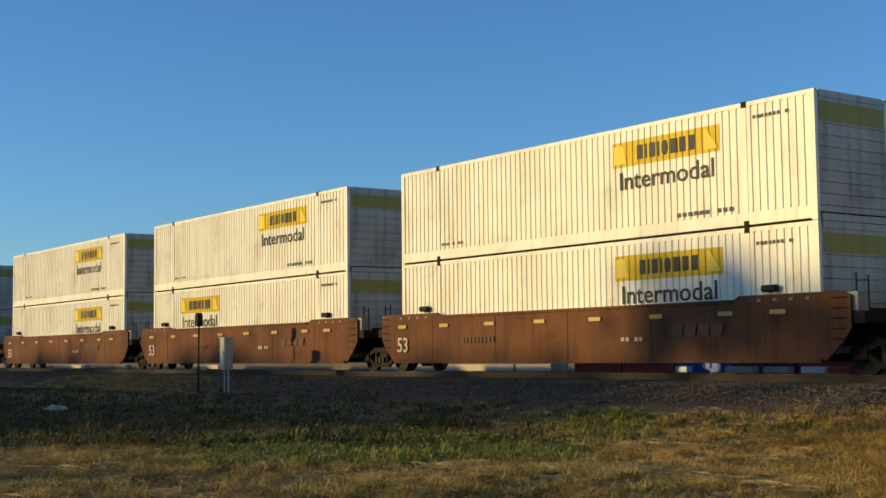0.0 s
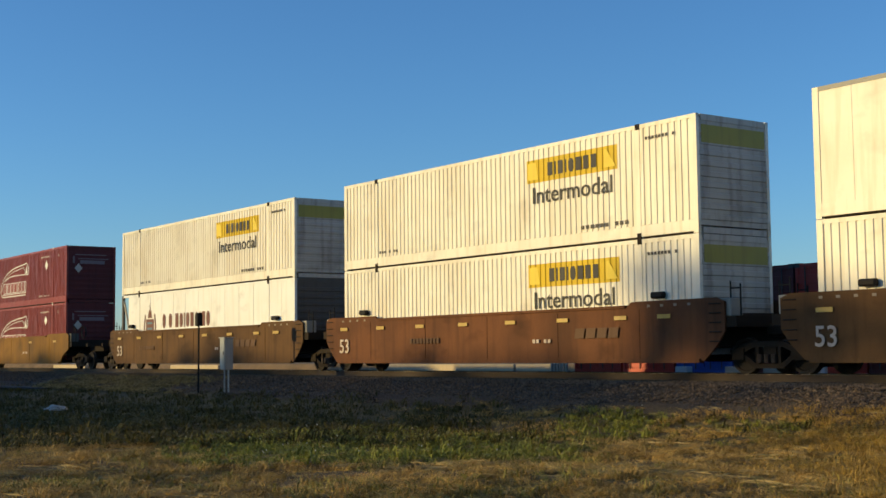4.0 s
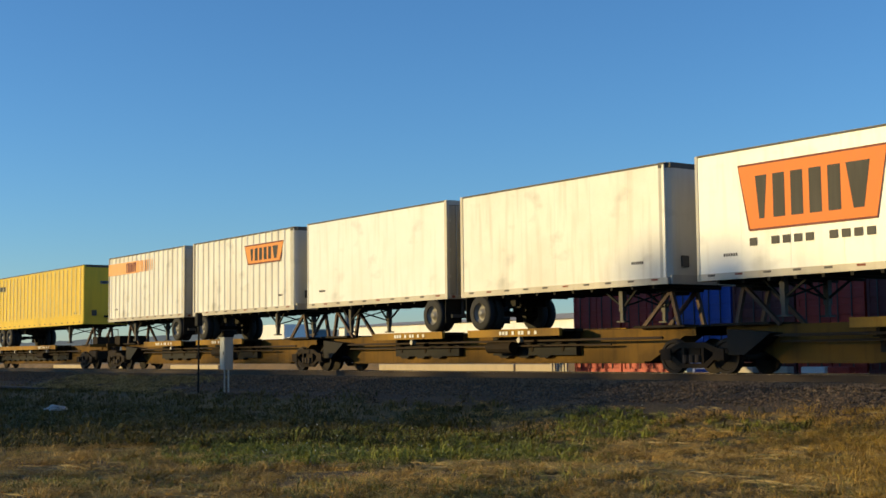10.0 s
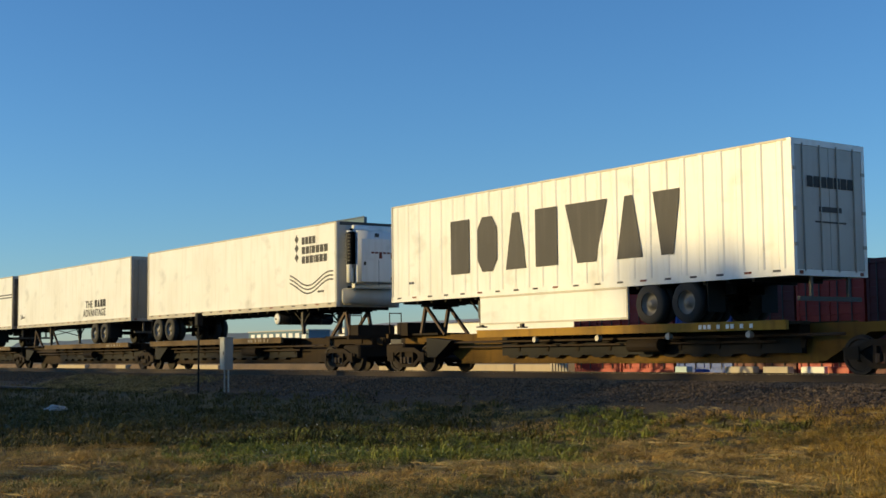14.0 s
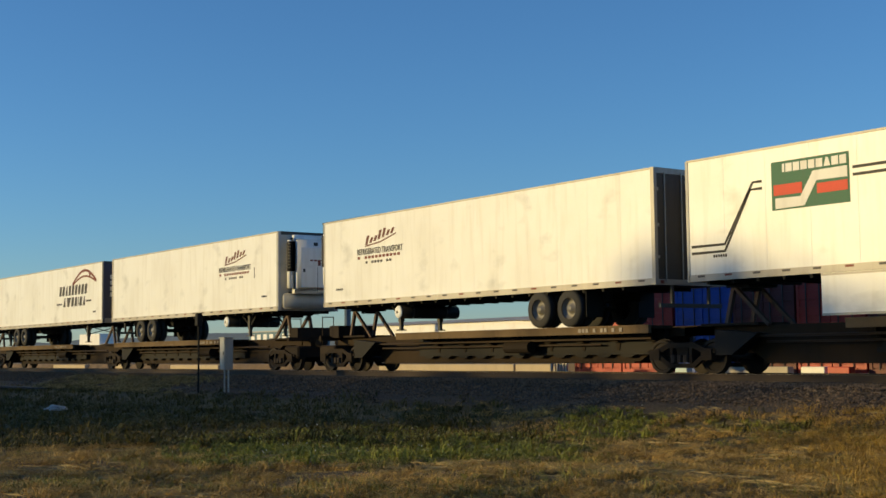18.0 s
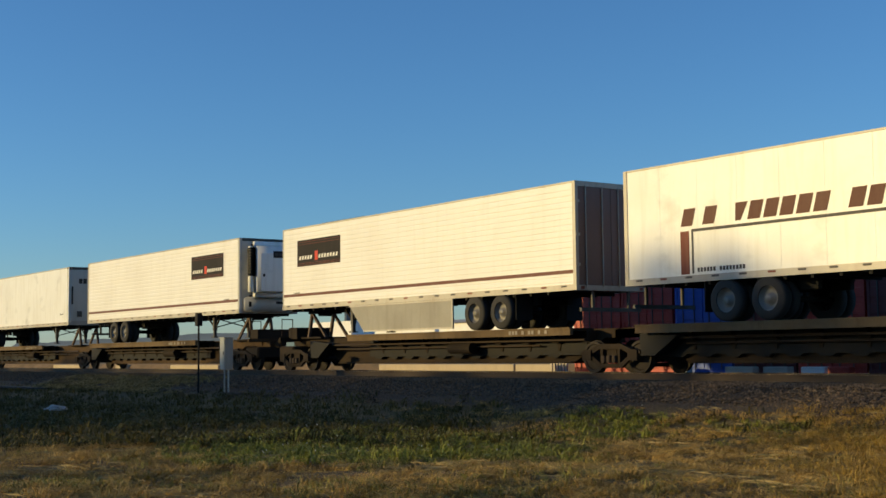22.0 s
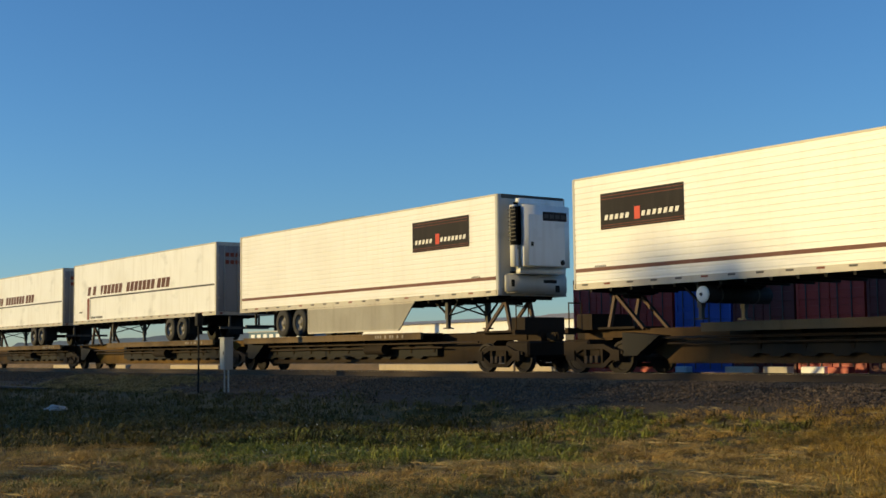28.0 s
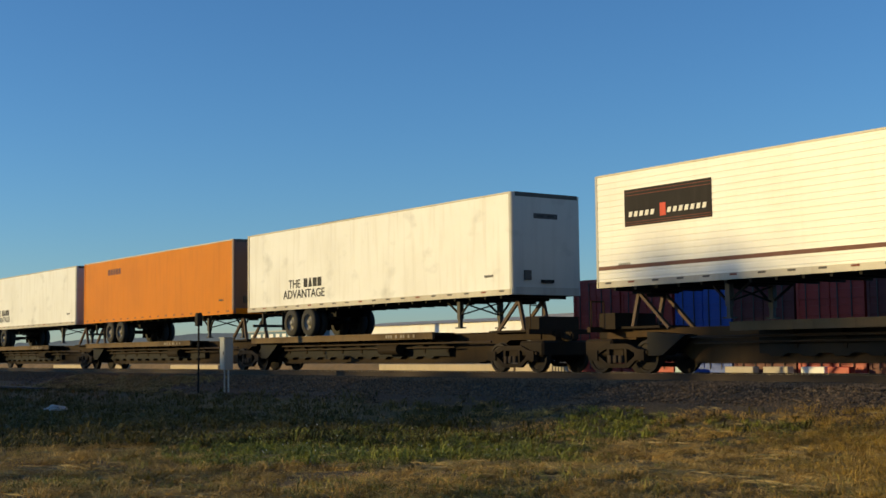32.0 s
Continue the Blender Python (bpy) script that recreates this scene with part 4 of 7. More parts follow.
    for a in axles:
        for y0 in (0.02, CW - 0.6):
            wheel = P("wheel", ("twh", a, y0), lambda bm: (lathe(bm, [(y0, 0.29), (y0, 0.45), (y0 + 0.04, 0.5), (y0 + 0.22, 0.5), (y0 + 0.26, 0.45), (y0 + 0.26, 0.29), (y0, 0.29)], X(a), DECK + 0.505, 22), lathe(bm, [(y0 + 0.31, 0.29), (y0 + 0.31, 0.45), (y0 + 0.35, 0.5), (y0 + 0.53, 0.5), (y0 + 0.57, 0.45), (y0 + 0.57, 0.29), (y0 + 0.31, 0.29)], X(a), DECK + 0.505, 22)), RUBBER, None, "dual dusty black tyres", True)
            yo = y0 + 0.07 if y0 < 1 else y0 + 0.5
            dd = 1 if y0 < 1 else -1
            P("rim", ("trim", a, y0), lambda bm: lathe(bm, [(yo - 0.04 * dd, 0.0), (yo - 0.04 * dd, 0.1), (yo + 0.06 * dd, 0.13), (yo + 0.06 * dd, 0.24), (yo - 0.03 * dd, 0.285), (yo - 0.05 * dd, 0.3), (yo + 0.03 * dd, 0.3)], X(a), DECK + 0.505, 18), RIM, wheel, "", True)
    for y in (0.05, CW - 0.65):
        P("mud_flap", ("tflap", y, axles), lambda bm: span(bm, axles[0] + 0.66, axles[0] + 0.68, y, y + 0.6, DECK + 0.25, TB), BLACK)
    P("rear_bumper", "tbump", lambda bm: (span(bm, L - 0.12, L - 0.04, 0.2, CW - 0.2, DECK + 0.42, DECK + 0.52), span(bm, L - 0.11, L - 0.05, 0.6, 0.68, DECK + 0.5, TB), span(bm, L - 0.11, L - 0.05, CW - 0.68, CW - 0.6, DECK + 0.5, TB)), ALU_DARK)
    # landing gear
    lg = (3.2 if nose_right else 4.1) if L > 10 else 2.2
    for y in (0.45, CW - 0.6):
        P("landing_leg", ("tleg", y), lambda bm: (span(bm, lg - 0.07, lg + 0.07, y, y + 0.15, DECK + 0.38, TB + 0.02), span(bm, lg - 0.05, lg + 0.05, y + 0.02, y + 0.13, DECK + 0.12, DECK + 0.38), span(bm, lg - 0.14, lg + 0.14, y - 0.03, y + 0.18, DECK + 0.09, DECK + 0.13)), ALU_DARK)
        P("leg_brace", ("tlegb", y), lambda bm: (beam(bm, (X(lg), y + 0.07, DECK + 0.5), (X(lg + 0.75), y + 0.07, TB), 0.05), beam(bm, (X(lg), y + 0.07, DECK + 0.45), (X(lg - 0.6), y + 0.07, TB), 0.05)), BLACK)
    P("cross_brace", "tlegc", lambda bm: (beam(bm, (X(lg), 0.55, DECK + 0.5), (X(lg), CW - 0.55, TB - 0.1), 0.04), beam(bm, (X(lg), 0.55, TB - 0.1), (X(lg), CW - 0.55, DECK + 0.5), 0.04)), BLACK)
    P("kingpin_plate", "tking", lambda bm: span(bm, 0.2, 1.6, 0.6, CW - 0.6, TB - 0.06, TB + 0.02), BLACK)
    if tank:
        tk = P("fuel_tank", "ttank", lambda bm: rod(bm, (X(4.5), 0.16, TB - 0.3), (X(4.5), CW - 0.16, TB - 0.3), 0.21, 18), BLACK, None, "dark round tank under the floor", True)
        P("tank_cap", "ttankc", lambda bm: lathe(bm, [(0.162, 0.207), (0.13, 0.195), (0.10, 0.13), (0.09, 0.0)], X(4.5), TB - 0.3, 20), WHITE, tk, "white tank end")
        P("filler", "ttankf", lambda bm: rod(bm, (X(4.5), 0.075, TB - 0.3), (X(4.5), 0.1, TB - 0.3), 0.04, 10), ALU_DARK, tk)
        for y in (0.6, 1.9):
            P("strap", ("tstrap", y), lambda bm: rod(bm, (X(4.5), y, TB - 0.3), (X(4.5), y + 0.06, TB - 0.3), 0.217, 16), ALU_DARK, tk)
    if skirt:
        u0, u1, m, z = skirt
        P("side_skirt", ("tskirt", u0, u1), lambda bm: prism(bm, [(X(u), zz) for u, zz in ((u0 + (0.9 if m is GREY_SKIRT else 0.0), z), (u1, z), (u1, TB - 0.004), (u0, TB - 0.004))], 0.02, 0.06), m, None, "side skirt below the floor")
        P("skirt_trim", ("tskirtt", u0, u1), lambda bm: (span(bm, u0, u1, 0.008, 0.02, TB - 0.06, TB - 0.01), span(bm, u0 + (0.9 if m is GREY_SKIRT else 0.0), u1, 0.008, 0.02, z, z + 0.05), span(bm, u1 - 0.05, u1, 0.008, 0.02, z + 0.05, TB - 0.06)), ALU)
    if reefer:
        q = -0.62
        def shell(bm, u0, u1, y0, y1, z0, z1, r, n=3):
            span(bm, u0, u1, y0, y1, z0, z1)
            rounded(bm, r, n)
        u = P("cooling_unit", "treef", lambda bm: shell(bm, q, -0.01, 0.26, CW - 0.26, TB + 0.62, TT - 0.14, 0.2, 4), WHITE, None, "white rounded cooling unit on the nose", True)
        P("side_grille", "treefg", lambda bm: shell(bm, q + 0.03, -0.12, 0.235, 0.5, TB + 1.3, TT - 0.26, 0.15, 4), BLACK, u, "black grille round the corner", True)
        P("grille_bar", "treefb", lambda bm: [span(bm, q + 0.12, -0.16, 0.232, 0.242, TB + 1.55 + 0.11 * i, TB + 1.58 + 0.11 * i) for i in range(9)], ALU_DARK, u)
        if reefer != "plain":
            P("top_mark", "treefh", lambda bm: span(bm, q - 0.012, q + 0.004, 1.15, 1.32, TT - 0.55, TT - 0.42), INK_GREY, u)
        if reefer != "plain":
            P("side_line", "treefs", lambda bm: [span(bm, q - 0.012, q - 0.006, 1.0 + 0.16 * i, 1.12 + 0.16 * i, TT - 1.12 - 0.16 * (i % 3 == 2), TT - 1.06) for i in range(6)], INK_RED, u)
        P("drain_cap", "treefc", lambda bm: rod(bm, (X(q), CW - 0.72, TB + 0.95), (X(q - 0.03), CW - 0.72, TB + 0.95), 0.08, 12), BLACK, u)
        if reefer != "plain":
            P("seam", "treefv", lambda bm: span(bm, q - 0.01, q + 0.004, 1.3, 1.315, TB + 0.7, TB + 1.6), INK_GREY, u)
        P("access_door", "treefd", lambda bm: span(bm, q - 0.008, q + 0.01, 0.62, CW - 0.62, TB + 0.85, TT - 0.62), WHITE, u)
        P("door_catch", "treefk", lambda bm: span(bm, q - 0.02, q - 0.008, 0.7, 0.78, TB + 1.4, TB + 1.52), BLACK, u)
        P("lower_housing", "treefl", lambda bm: shell(bm, -0.2, -0.01, 0.16, CW - 0.16, TB + 0.06, TB + 0.63, 0.05, 2), NOSE_SHADE_GRIME, u, "grimy engine housing below", True)
    return t


# ---- spine cars ----
def spine_unit(paint, label, a, b, nose_right, hitch_at, front_end, rear_end, platform, group="spine cars"):
    """A platform from a (front truck, x) back to b (rear truck, x); x = 0 at its load's front end."""
    w = thing("spine_car", label, "railway car", group)
    k = (round(a, 2), round(b, 2))
    cy = CW / 2

    def sill(bm):
        prism(bm, [(b - 0.5, 0.78), (b + 0.9, 0.78), (b + 2.1, 0.15), (a - 2.1, 0.15), (a - 0.9, 0.78), (a + 0.5, 0.78), (a + 0.5, 1.0), (b - 0.5, 1.0)], cy - 0.34, cy + 0.34)
    web = SPINE_OCHRE if paint is SPINE_YELLOW else paint
    s = part("centre_sill", sill, web, w, key=("ssill", k))
    part("lower_flange", lambda bm: box(bm, b + 2.2, a - 2.2, cy - 0.46, cy + 0.46, 0.10, 0.15), web, s, key=("sfl", k))
    part("train_pipe", lambda bm: (rod(bm, (b + 1.2, 0.5, 0.74), (a - 1.2, 0.5, 0.74), 0.035, 6), rod(bm, (b + 2.4, 0.62, 0.6), (a - 3.2, 0.62, 0.6), 0.028, 6)), RAIL_RUST, w, key=("spipe", k))
    part("air_tank", lambda bm: rod(bm, ((a + b) / 2 + 1.1, 0.45, 0.56), ((a + b) / 2 + 2.2, 0.45, 0.56), 0.17, 12), GRIME, w, key=("sair", k))
    n = int((a - b) / 1.25)
    for i in range(1, n):
        x = b + (a - b) * i / n
        if not any(p0 < x < p1 for p0, p1 in platform):
            continue
        for y0, y1 in ((0.6, cy - 0.35), (cy + 0.35, CW - 0.6)):
            part("cross_bearer", lambda bm: (prism(bm, [(-0.05, 0.68), (0.05, 0.68), (0.05, 0.98), (-0.05, 0.98)], y0, y1), prism(bm, [(-0.14, 0.66), (0.14, 0.66), (0.14, 0.69), (-0.14, 0.69)], y0 + 0.01, y1 - 0.01), prism(bm, [(-0.04, 0.44), (0.04, 0.44), (0.09, 0.66), (-0.09, 0.66)], (y0 + y1) / 2 - 0.02, (y0 + y1) / 2 + 0.02)), GRIME, w, key=("scross", y0), at=(x, 0, 0))
        if i % 2 and paint is SPINE_YELLOW:
            part("tie_down", lambda bm: (rod(bm, (0, 0.02, 0.76), (0, 0.16, 0.76), 0.075, 10), box(bm, -0.03, 0.03, 0.06, 0.1, 0.78, 0.9)), ALU, w, key="stie", at=(x + 0.3, 0, 0))
    for p0, p1 in platform:
        q = part("platform", lambda bm: (box(bm, p0, p1, 0.12, cy - 0.44, 0.98, 1.05), box(bm, p0, p1, cy + 0.44, CW - 0.12, 0.98, 1.05)), SPINE_BROWN, w, "wheel platform deck", key=("splat", round(p0, 2), round(p1, 2)))
        # added black boxes with scalloped foot imitate the deck's shadow on the sill
        part("deck_shadow_block", lambda bm: (box(bm, p0 + 0.2, p1 - 0.2, cy - 0.52, cy - 0.36, 0.33, 0.97), box(bm, p0 + 0.2, p1 - 0.2, cy + 0.36, cy + 0.52, 0.33, 0.97), [prism(bm, [(u - 0.16, 0.26), (u + 0.16, 0.26), (u + 0.3, 0.34), (u - 0.3, 0.34)], cy - 0.5, cy + 0.5) for u in [p0 + 0.7 + 0.9 * i for i in range(int((p1 - p0 - 1) / 0.9))]]), BLACK, q, "grimy underframe below the deck", key=("sunder", round(p0, 2), round(p1, 2)))
        for y in (0.0, CW - 0.1):
            part("side_sill", lambda bm: (box(bm, p0, p1, y, y + 0.1, 0.86, 1.066), box(bm, p0, p1, y - 0.02, y + 0.02, 1.02, 1.07)), paint if paint is SPINE_YELLOW else LIT_DECK_EDGE, q, key=("sside", round(p0, 2), round(p1, 2), y))
        if p1 - p0 > 3:
            part("code_mark", lambda bm: bars(bm, p1 - 2.6, p1 - 0.9, 0.91, 1.01, 12, -0.02, 5), CHALK if paint is SPINE_YELLOW else DULL_MARK, q, key=("scode", round(p1, 2)))
    # hitch stand under the nose
    for hx, e in hitch_at:
        h = part("hitch_stand", lambda bm: (box(bm, -0.35, 0.35, cy - 0.5, cy + 0.5, 1.9, 1.97), box(bm, -0.14, 0.14, cy - 0.2, cy + 0.2, 1.82, 1.9)), BLACK, w, "steel trailer hitch stand", key="shitch", at=(hx, 0, 0))
        for y in (cy - 0.45, cy + 0.45):
            part("strut", lambda bm: beam(bm, (0.1 * e, y, 1.9), (-0.9 * e, y, 1.0), 0.09), HITCH, h, key=("sstrut", y, e))
            part("upright", lambda bm: beam(bm, (0.15 * e, y, 1.9), (0.4 * e, y, 1.0), 0.1), HITCH, h, key=("sup", y, e))
        part("hitch_foot", lambda bm: box(bm, -1.1, 0.7, cy - 0.6, cy + 0.6, 1.0, 1.06), GRIME, h, key=("sfoot",))
    for x, end, e in ((a, front_end, 1), (b, rear_end, -1)):
        if end:
            part("end_sill", lambda bm: (box(bm, min(x, x + e * 1.1), max(x, x + e * 1.1), cy - 0.3, cy + 0.3, 0.72, 1.0), box(bm, x + e * 0.9 - 0.06, x + e * 0.9 + 0.06, 0.15, CW - 0.15, 0.92, 1.06)), web, w, key=("send", round(x, 2)))
            part("draft_gear", lambda bm: (box(bm, min(x + e * 0.25, x + e * 1.3), max(x + e * 0.25, x + e * 1.3), 0.35, CW - 0.35, 0.28, 0.74), rounded(bm, 0.06, 1), box(bm, x + e * 0.62 - 0.3, x + e * 0.62 + 0.3, 0.55, CW - 0.55, 1.0, 1.42)), GRIME, w, "greasy draft gear and brake rigging", key=("sdraft", round(x, 2)))
            part("coupler", lambda bm: (box(bm, min(x + e * 1.1, x + e * 1.62), max(x + e * 1.1, x + e * 1.62), cy - 0.15, cy + 0.15, 0.72, 0.98), rounded(bm, 0.05, 2)), GRIME, w, key=("scoup", round(x, 2)))
            part("grab_rail", lambda bm: (rod(bm, (x + e * 0.9, 0.25, 1.06), (x + e * 0.9, 0.25, 1.75), 0.018, 6), rod(bm, (x + e * 0.9, 0.7, 1.06), (x + e * 0.9, 0.7, 1.75), 0.018, 6), rod(bm, (x + e * 0.9, 0.25, 1.73), (x + e * 0.9, 0.7, 1.73), 0.018, 6)), SPINE_TAN, w, key=("sgrab", round(x, 2)))
    if front_end:
        truck(w, a)
    truck(w, b)
    part("end_ramp", lambda bm: prism(bm, [(b + 1.1, 0.3), (b + 1.6, 0.3), (b + 2.4, 0.8), (b + 1.1, 0.9)], 0.3, 0.75), BLACK, w, "black brake rigging box", key=("sbrk", round(b, 2)))
    return w


# ---- the train: every load by its right-hand end at t = 0, front of the train first ----
MOVING = []      # (thing, x at t = 0, height)


def load(ob, x, z):
    MOVING.append((ob, x, z))
    return ob


# double stacks: x of the front end, lower and upper box, car paint, coupled ends
def gold_box(x_sign, plain=False, word=True):
    c = container(CREAM, "smooth cream container with gold sign panel" if plain else "cream corrugated container with gold sign panel", smooth=plain, dark_posts=plain, ends=END_SHADE_GRIME)
    gold_livery(c, x_sign, not plain, word)
    return c


def maroon_box():
    c = container(MAROON, "maroon corrugated container with pale arc emblem", 0.205, 0.036, ends=MAROON_END_SHADE)
    arc_livery(c)
    return c


def crest_box(reverse=False):
    c = container(WHITE, "white refrigerated container with crest and red words", smooth=True, frame="front" if not reverse else "rear", ends=ALU_DARK)
    if reverse:
        crest_livery(c, -12.95, -11.65)
    else:
        crest_livery(c, -3.18, -9.28)
        part("sign_word", lambda bm: wordmark(bm, "bbbbbbobb", -13.4, -10.2, 2.12, 2.32, 0.0), INK_GREY, c, key="tempsign")
        part("code_mark", lambda bm: bars(bm, -13.5, -11.85, 0.55, 0.64, 12, 0.0, 3), INK_GREY, c, key="crcode")
        lettering("53 ft", 0.2, INK, c, -15.42, 0.002, 2.0, width=0.62)
        lettering("XHC", 0.2, INK, c, -15.42, 0.002, 1.66, width=0.62)
    return c


STACKS = [
    (1.40, RUST, "g", "g", False, False, -6.4, -6.4),
    (-18.07, RUST, "g", "g", False, False, -6.4, -6.4),
    (-37.52, RUST, "g", "g", False, False, -13.4, -6.4),
    (-57.03, RUST, "g", "g", False, True, -6.4, -6.4),
    (-80.50, WELL_BROWN, "g", "p", True, False, -6.4, -6.4),
    (-100.08, RUST, "g", "g", False, False, -6.4, -6.4),
    (-119.68, WELL_BROWN, "k", "g", False, True, 0, -6.4),
    (-143.20, WELL_YELLOW, "m", "m", True, False, 0, 0),
    (-162.73, WELL_YELLOW, "m", "m", False, False, 0, 0),
    (-182.33, WELL_YELLOW, "m", "c", False, True, 0, 0),
]
for i, (x, paint, low, high, fe, re, xl, xh) in enumerate(STACKS):
    car = well_unit(paint, "rust-brown articulated well car with yellow reflectors" if paint is RUST else "dusty dark brown articulated well car" if paint is WELL_BROWN else "weathered yellow articulated well car", fe, re, paint is not WELL_YELLOW, 0.8 * (i % 3))
    load(car, x, 0.0)
    for code, z, xs in ((low, 0.31, xl), (high, 3.215, xh)):
        if code == "g":
            c = gold_box(xs)
        elif code == "p":
            c = gold_box(xs, True, False)
        elif code == "m":
            c = maroon_box()
        else:
            c = crest_box(code == "k")
        load(c, x, z)
    if i == 9:
        xx = -7.4
        for j, w in enumerate((0.8, 0.7, 1.0, 0.75, 0.8, 0.7)):
            def tag(bm):
                for pts in ([(xx, 0.22), (xx + 0.1, 1.3)], [(xx + 0.1, 1.35), (xx + w * 0.8, 1.35 - 0.2 * (j % 2))], [(xx, 0.3), (xx + w * 0.8, 0.42)], [(xx + w * 0.55, 1.1), (xx + w * 0.8, 0.42)], [(xx + 0.1, 0.85), (xx + w * 0.6, 0.8)]):
                    band(bm, pts, 0.06, -0.232)
            part("graffiti", tag, CHALK, car, "pale spray-painted strokes", key=("graffiti", j))
            xx += w + 0.1
        part("graffiti_shade", lambda bm: [prism(bm, [(-7.4 + 0.9 * j, 0.25), (-7.0 + 0.9 * j, 0.25), (-6.9 + 0.9 * j, 0.6), (-7.35 + 0.9 * j, 0.6)], -0.228, -0.224) for j in range(5)], TEAL, car, key="graffiti2")


# ---- trailer liveries; x runs back from the right-hand end, z from the rail ----
def Z(z):
    return z - DECK


def on(t, name, make, m, label="", key=None):
    return part(name, make, m, t, label, key, -DECK)


def big_orange(t, x0, w=4.03, top=4.64, h=1.5, paint=ORANGE):
    s = on(t, "orange_sign", lambda bm: prism(bm, [(x0 + 0.3, top - h), (x0 + w - 0.3, top - h), (x0 + w, top), (x0, top)], -0.004, 0.002), paint, "orange sign with dark upright blocks", ("bo", x0, w, top, h))
    on(s, "sign_border", lambda bm: band(bm, [(x0 + 0.3, top - h), (x0 + w - 0.3, top - h), (x0 + w, top), (x0, top), (x0 + 0.3, top - h)], 0.05, -0.004), INK_RED, "", ("bob", x0, w, top, h))
    big_blocks(s, "vbbbbw", x0 + 0.42, x0 + w - 0.38, top - h * 0.84, top - h * 0.18, -0.004, INK, ("bow", x0, w, top, h), -DECK, 0, 0.34)
    if h > 1.2:
        on(t, "small_print", lambda bm: bars(bm, x0 + 0.25, x0 + w - 0.3, top - h - 0.36, top - h - 0.18, 11, 0.002, 8), INK_GREY, "", ("bop", x0, w, top))


def nose_sign(t, m=ORANGE, y0=0.75, y1=1.85, z0=3.7, z1=4.2, blocks="vbiiow", ink=INK):
    s = on(t, "nose_sign", lambda bm: box(bm, 0.0, 0.006, y0, y1, z0, z1), m, "sign on the nose wall", ("ns", y0, y1, z0, z1))
    for i in range(len(blocks)):
        u = (y1 - y0 - 0.1) / len(blocks)
        part("sign_block", lambda bm: box(bm, 0.006, 0.010, y0 + 0.05 + u * (i + 0.15), y0 + 0.05 + u * (i + 0.8), z0 + 0.1, z1 - 0.1), ink, s, "", ("nsb", i, y0, z0, len(blocks), z1), -DECK)


def unit_sign(t):
    """Charcoal maker's panel of dark blocks on the front of the cooling unit."""
    s = on(t, "unit_sign", lambda bm: box(bm, 0.626, 0.634, 1.15, 2.05, 4.2, 4.46), DARK_PANEL, "charcoal panel on the cooling unit", "us")
    for i in range(4):
        part("sign_block", lambda bm: box(bm, 0.634, 0.638, 1.2 + 0.21 * i, 1.36 + 0.21 * i, 4.27, 4.39), INK_GREY, s, "", ("usb", i), -DECK)
    for y, w, z, h in ((0.3, 0.12, 2.3, 0.2), (1.5, 0.5, 2.42, 0.1), (1.95, 0.16, 2.16, 0.2)):
        on(t, "grime_patch", lambda bm: box(bm, 0.199, 0.204, y, y + w, z, z + h), BLACK, "dark oil smear", ("usg", y))


def orange_strip(t, L):
    s = on(t, "orange_band", lambda bm: plate(bm, -L + 0.08, -L + 3.6, 4.2, 4.74, 0.0), ORANGE_SOFT, "faded orange band", ("os", L))
    for i in range(9):
        on(t, "band_tail", lambda bm: plate(bm, -L + 3.62 + 0.22 * i, -L + 3.62 + 0.22 * i + 0.17 * (1 - i / 9), 4.22, 4.72, 0.0), ORANGE_SOFT, "", ("ost", L, i))
    on(t, "sign_word", lambda bm: wordmark(bm, "vbbbow", -L + 2.2, -L + 3.4, 4.25, 4.68, -0.004), INK_RED, "", ("osw", L))


def two_stripe(t, x_logo, up=0.0):
    """Green, white and red badge with a double dark line along the side."""
    zl = 3.78 + up
    b = on(t, "badge", lambda bm: plate(bm, x_logo, x_logo + 2.1, zl - 0.53, zl + 0.56, 0.012), GREEN, "green badge with a white and red S-shaped flash", ("ts_b", x_logo, up))
    on(t, "badge_flash", lambda bm: band(bm, [(x_logo + 0.1, zl - 0.38), (x_logo + 0.85, zl - 0.38), (x_logo + 1.2, zl + 0.14), (x_logo + 2.05, zl + 0.14)], 0.24, 0.006), CHALK, "", ("ts_f", x_logo, up))
    on(t, "badge_block", lambda bm: (plate(bm, x_logo + 0.06, x_logo + 0.85, zl - 0.2, zl + 0.04, 0.006), plate(bm, x_logo + 1.25, x_logo + 2.05, zl - 0.26, zl - 0.04, 0.006)), RED, "", ("ts_r", x_logo, up))
    on(t, "sign_word", lambda bm: wordmark(bm, "ibbbbbabb", x_logo + 0.3, x_logo + 2.05, zl + 0.31, zl + 0.5, 0.006), CHALK, "", ("ts_w", x_logo, up))
    for dz in (0, 0.16):
        on(t, "stripe", lambda bm: plate(bm, x_logo + 2.18, -0.15, zl + 0.01 + dz, zl + 0.075 + dz, 0.012), INK, "", ("ts_s", x_logo, dz, up))
        on(t, "stripe", lambda bm: band(bm, [(-15.95, 2.72 + dz), (-14.9, 2.72 + dz), (-14.1 + 0.5 * dz, zl + 0.02 + dz), (-13.75, zl + 0.02 + dz)], 0.065, 0.012), INK, "", ("ts_t", dz, up))


def end_badge(t):
    on(t, "door_badge", lambda bm: box(bm, 0.004, 0.01, 0.45, 2.0, 3.3, 4.45), GREEN, "green badge on the end doors", "eb1")
    on(t, "door_badge_flash", lambda bm: box(bm, 0.010, 0.014, 0.5, 1.95, 3.65, 3.95), RED, "", "eb2")
    on(t, "door_sign_word", lambda bm: box(bm, 0.010, 0.014, 0.6, 1.85, 4.05, 4.2), CHALK, "", "eb3")


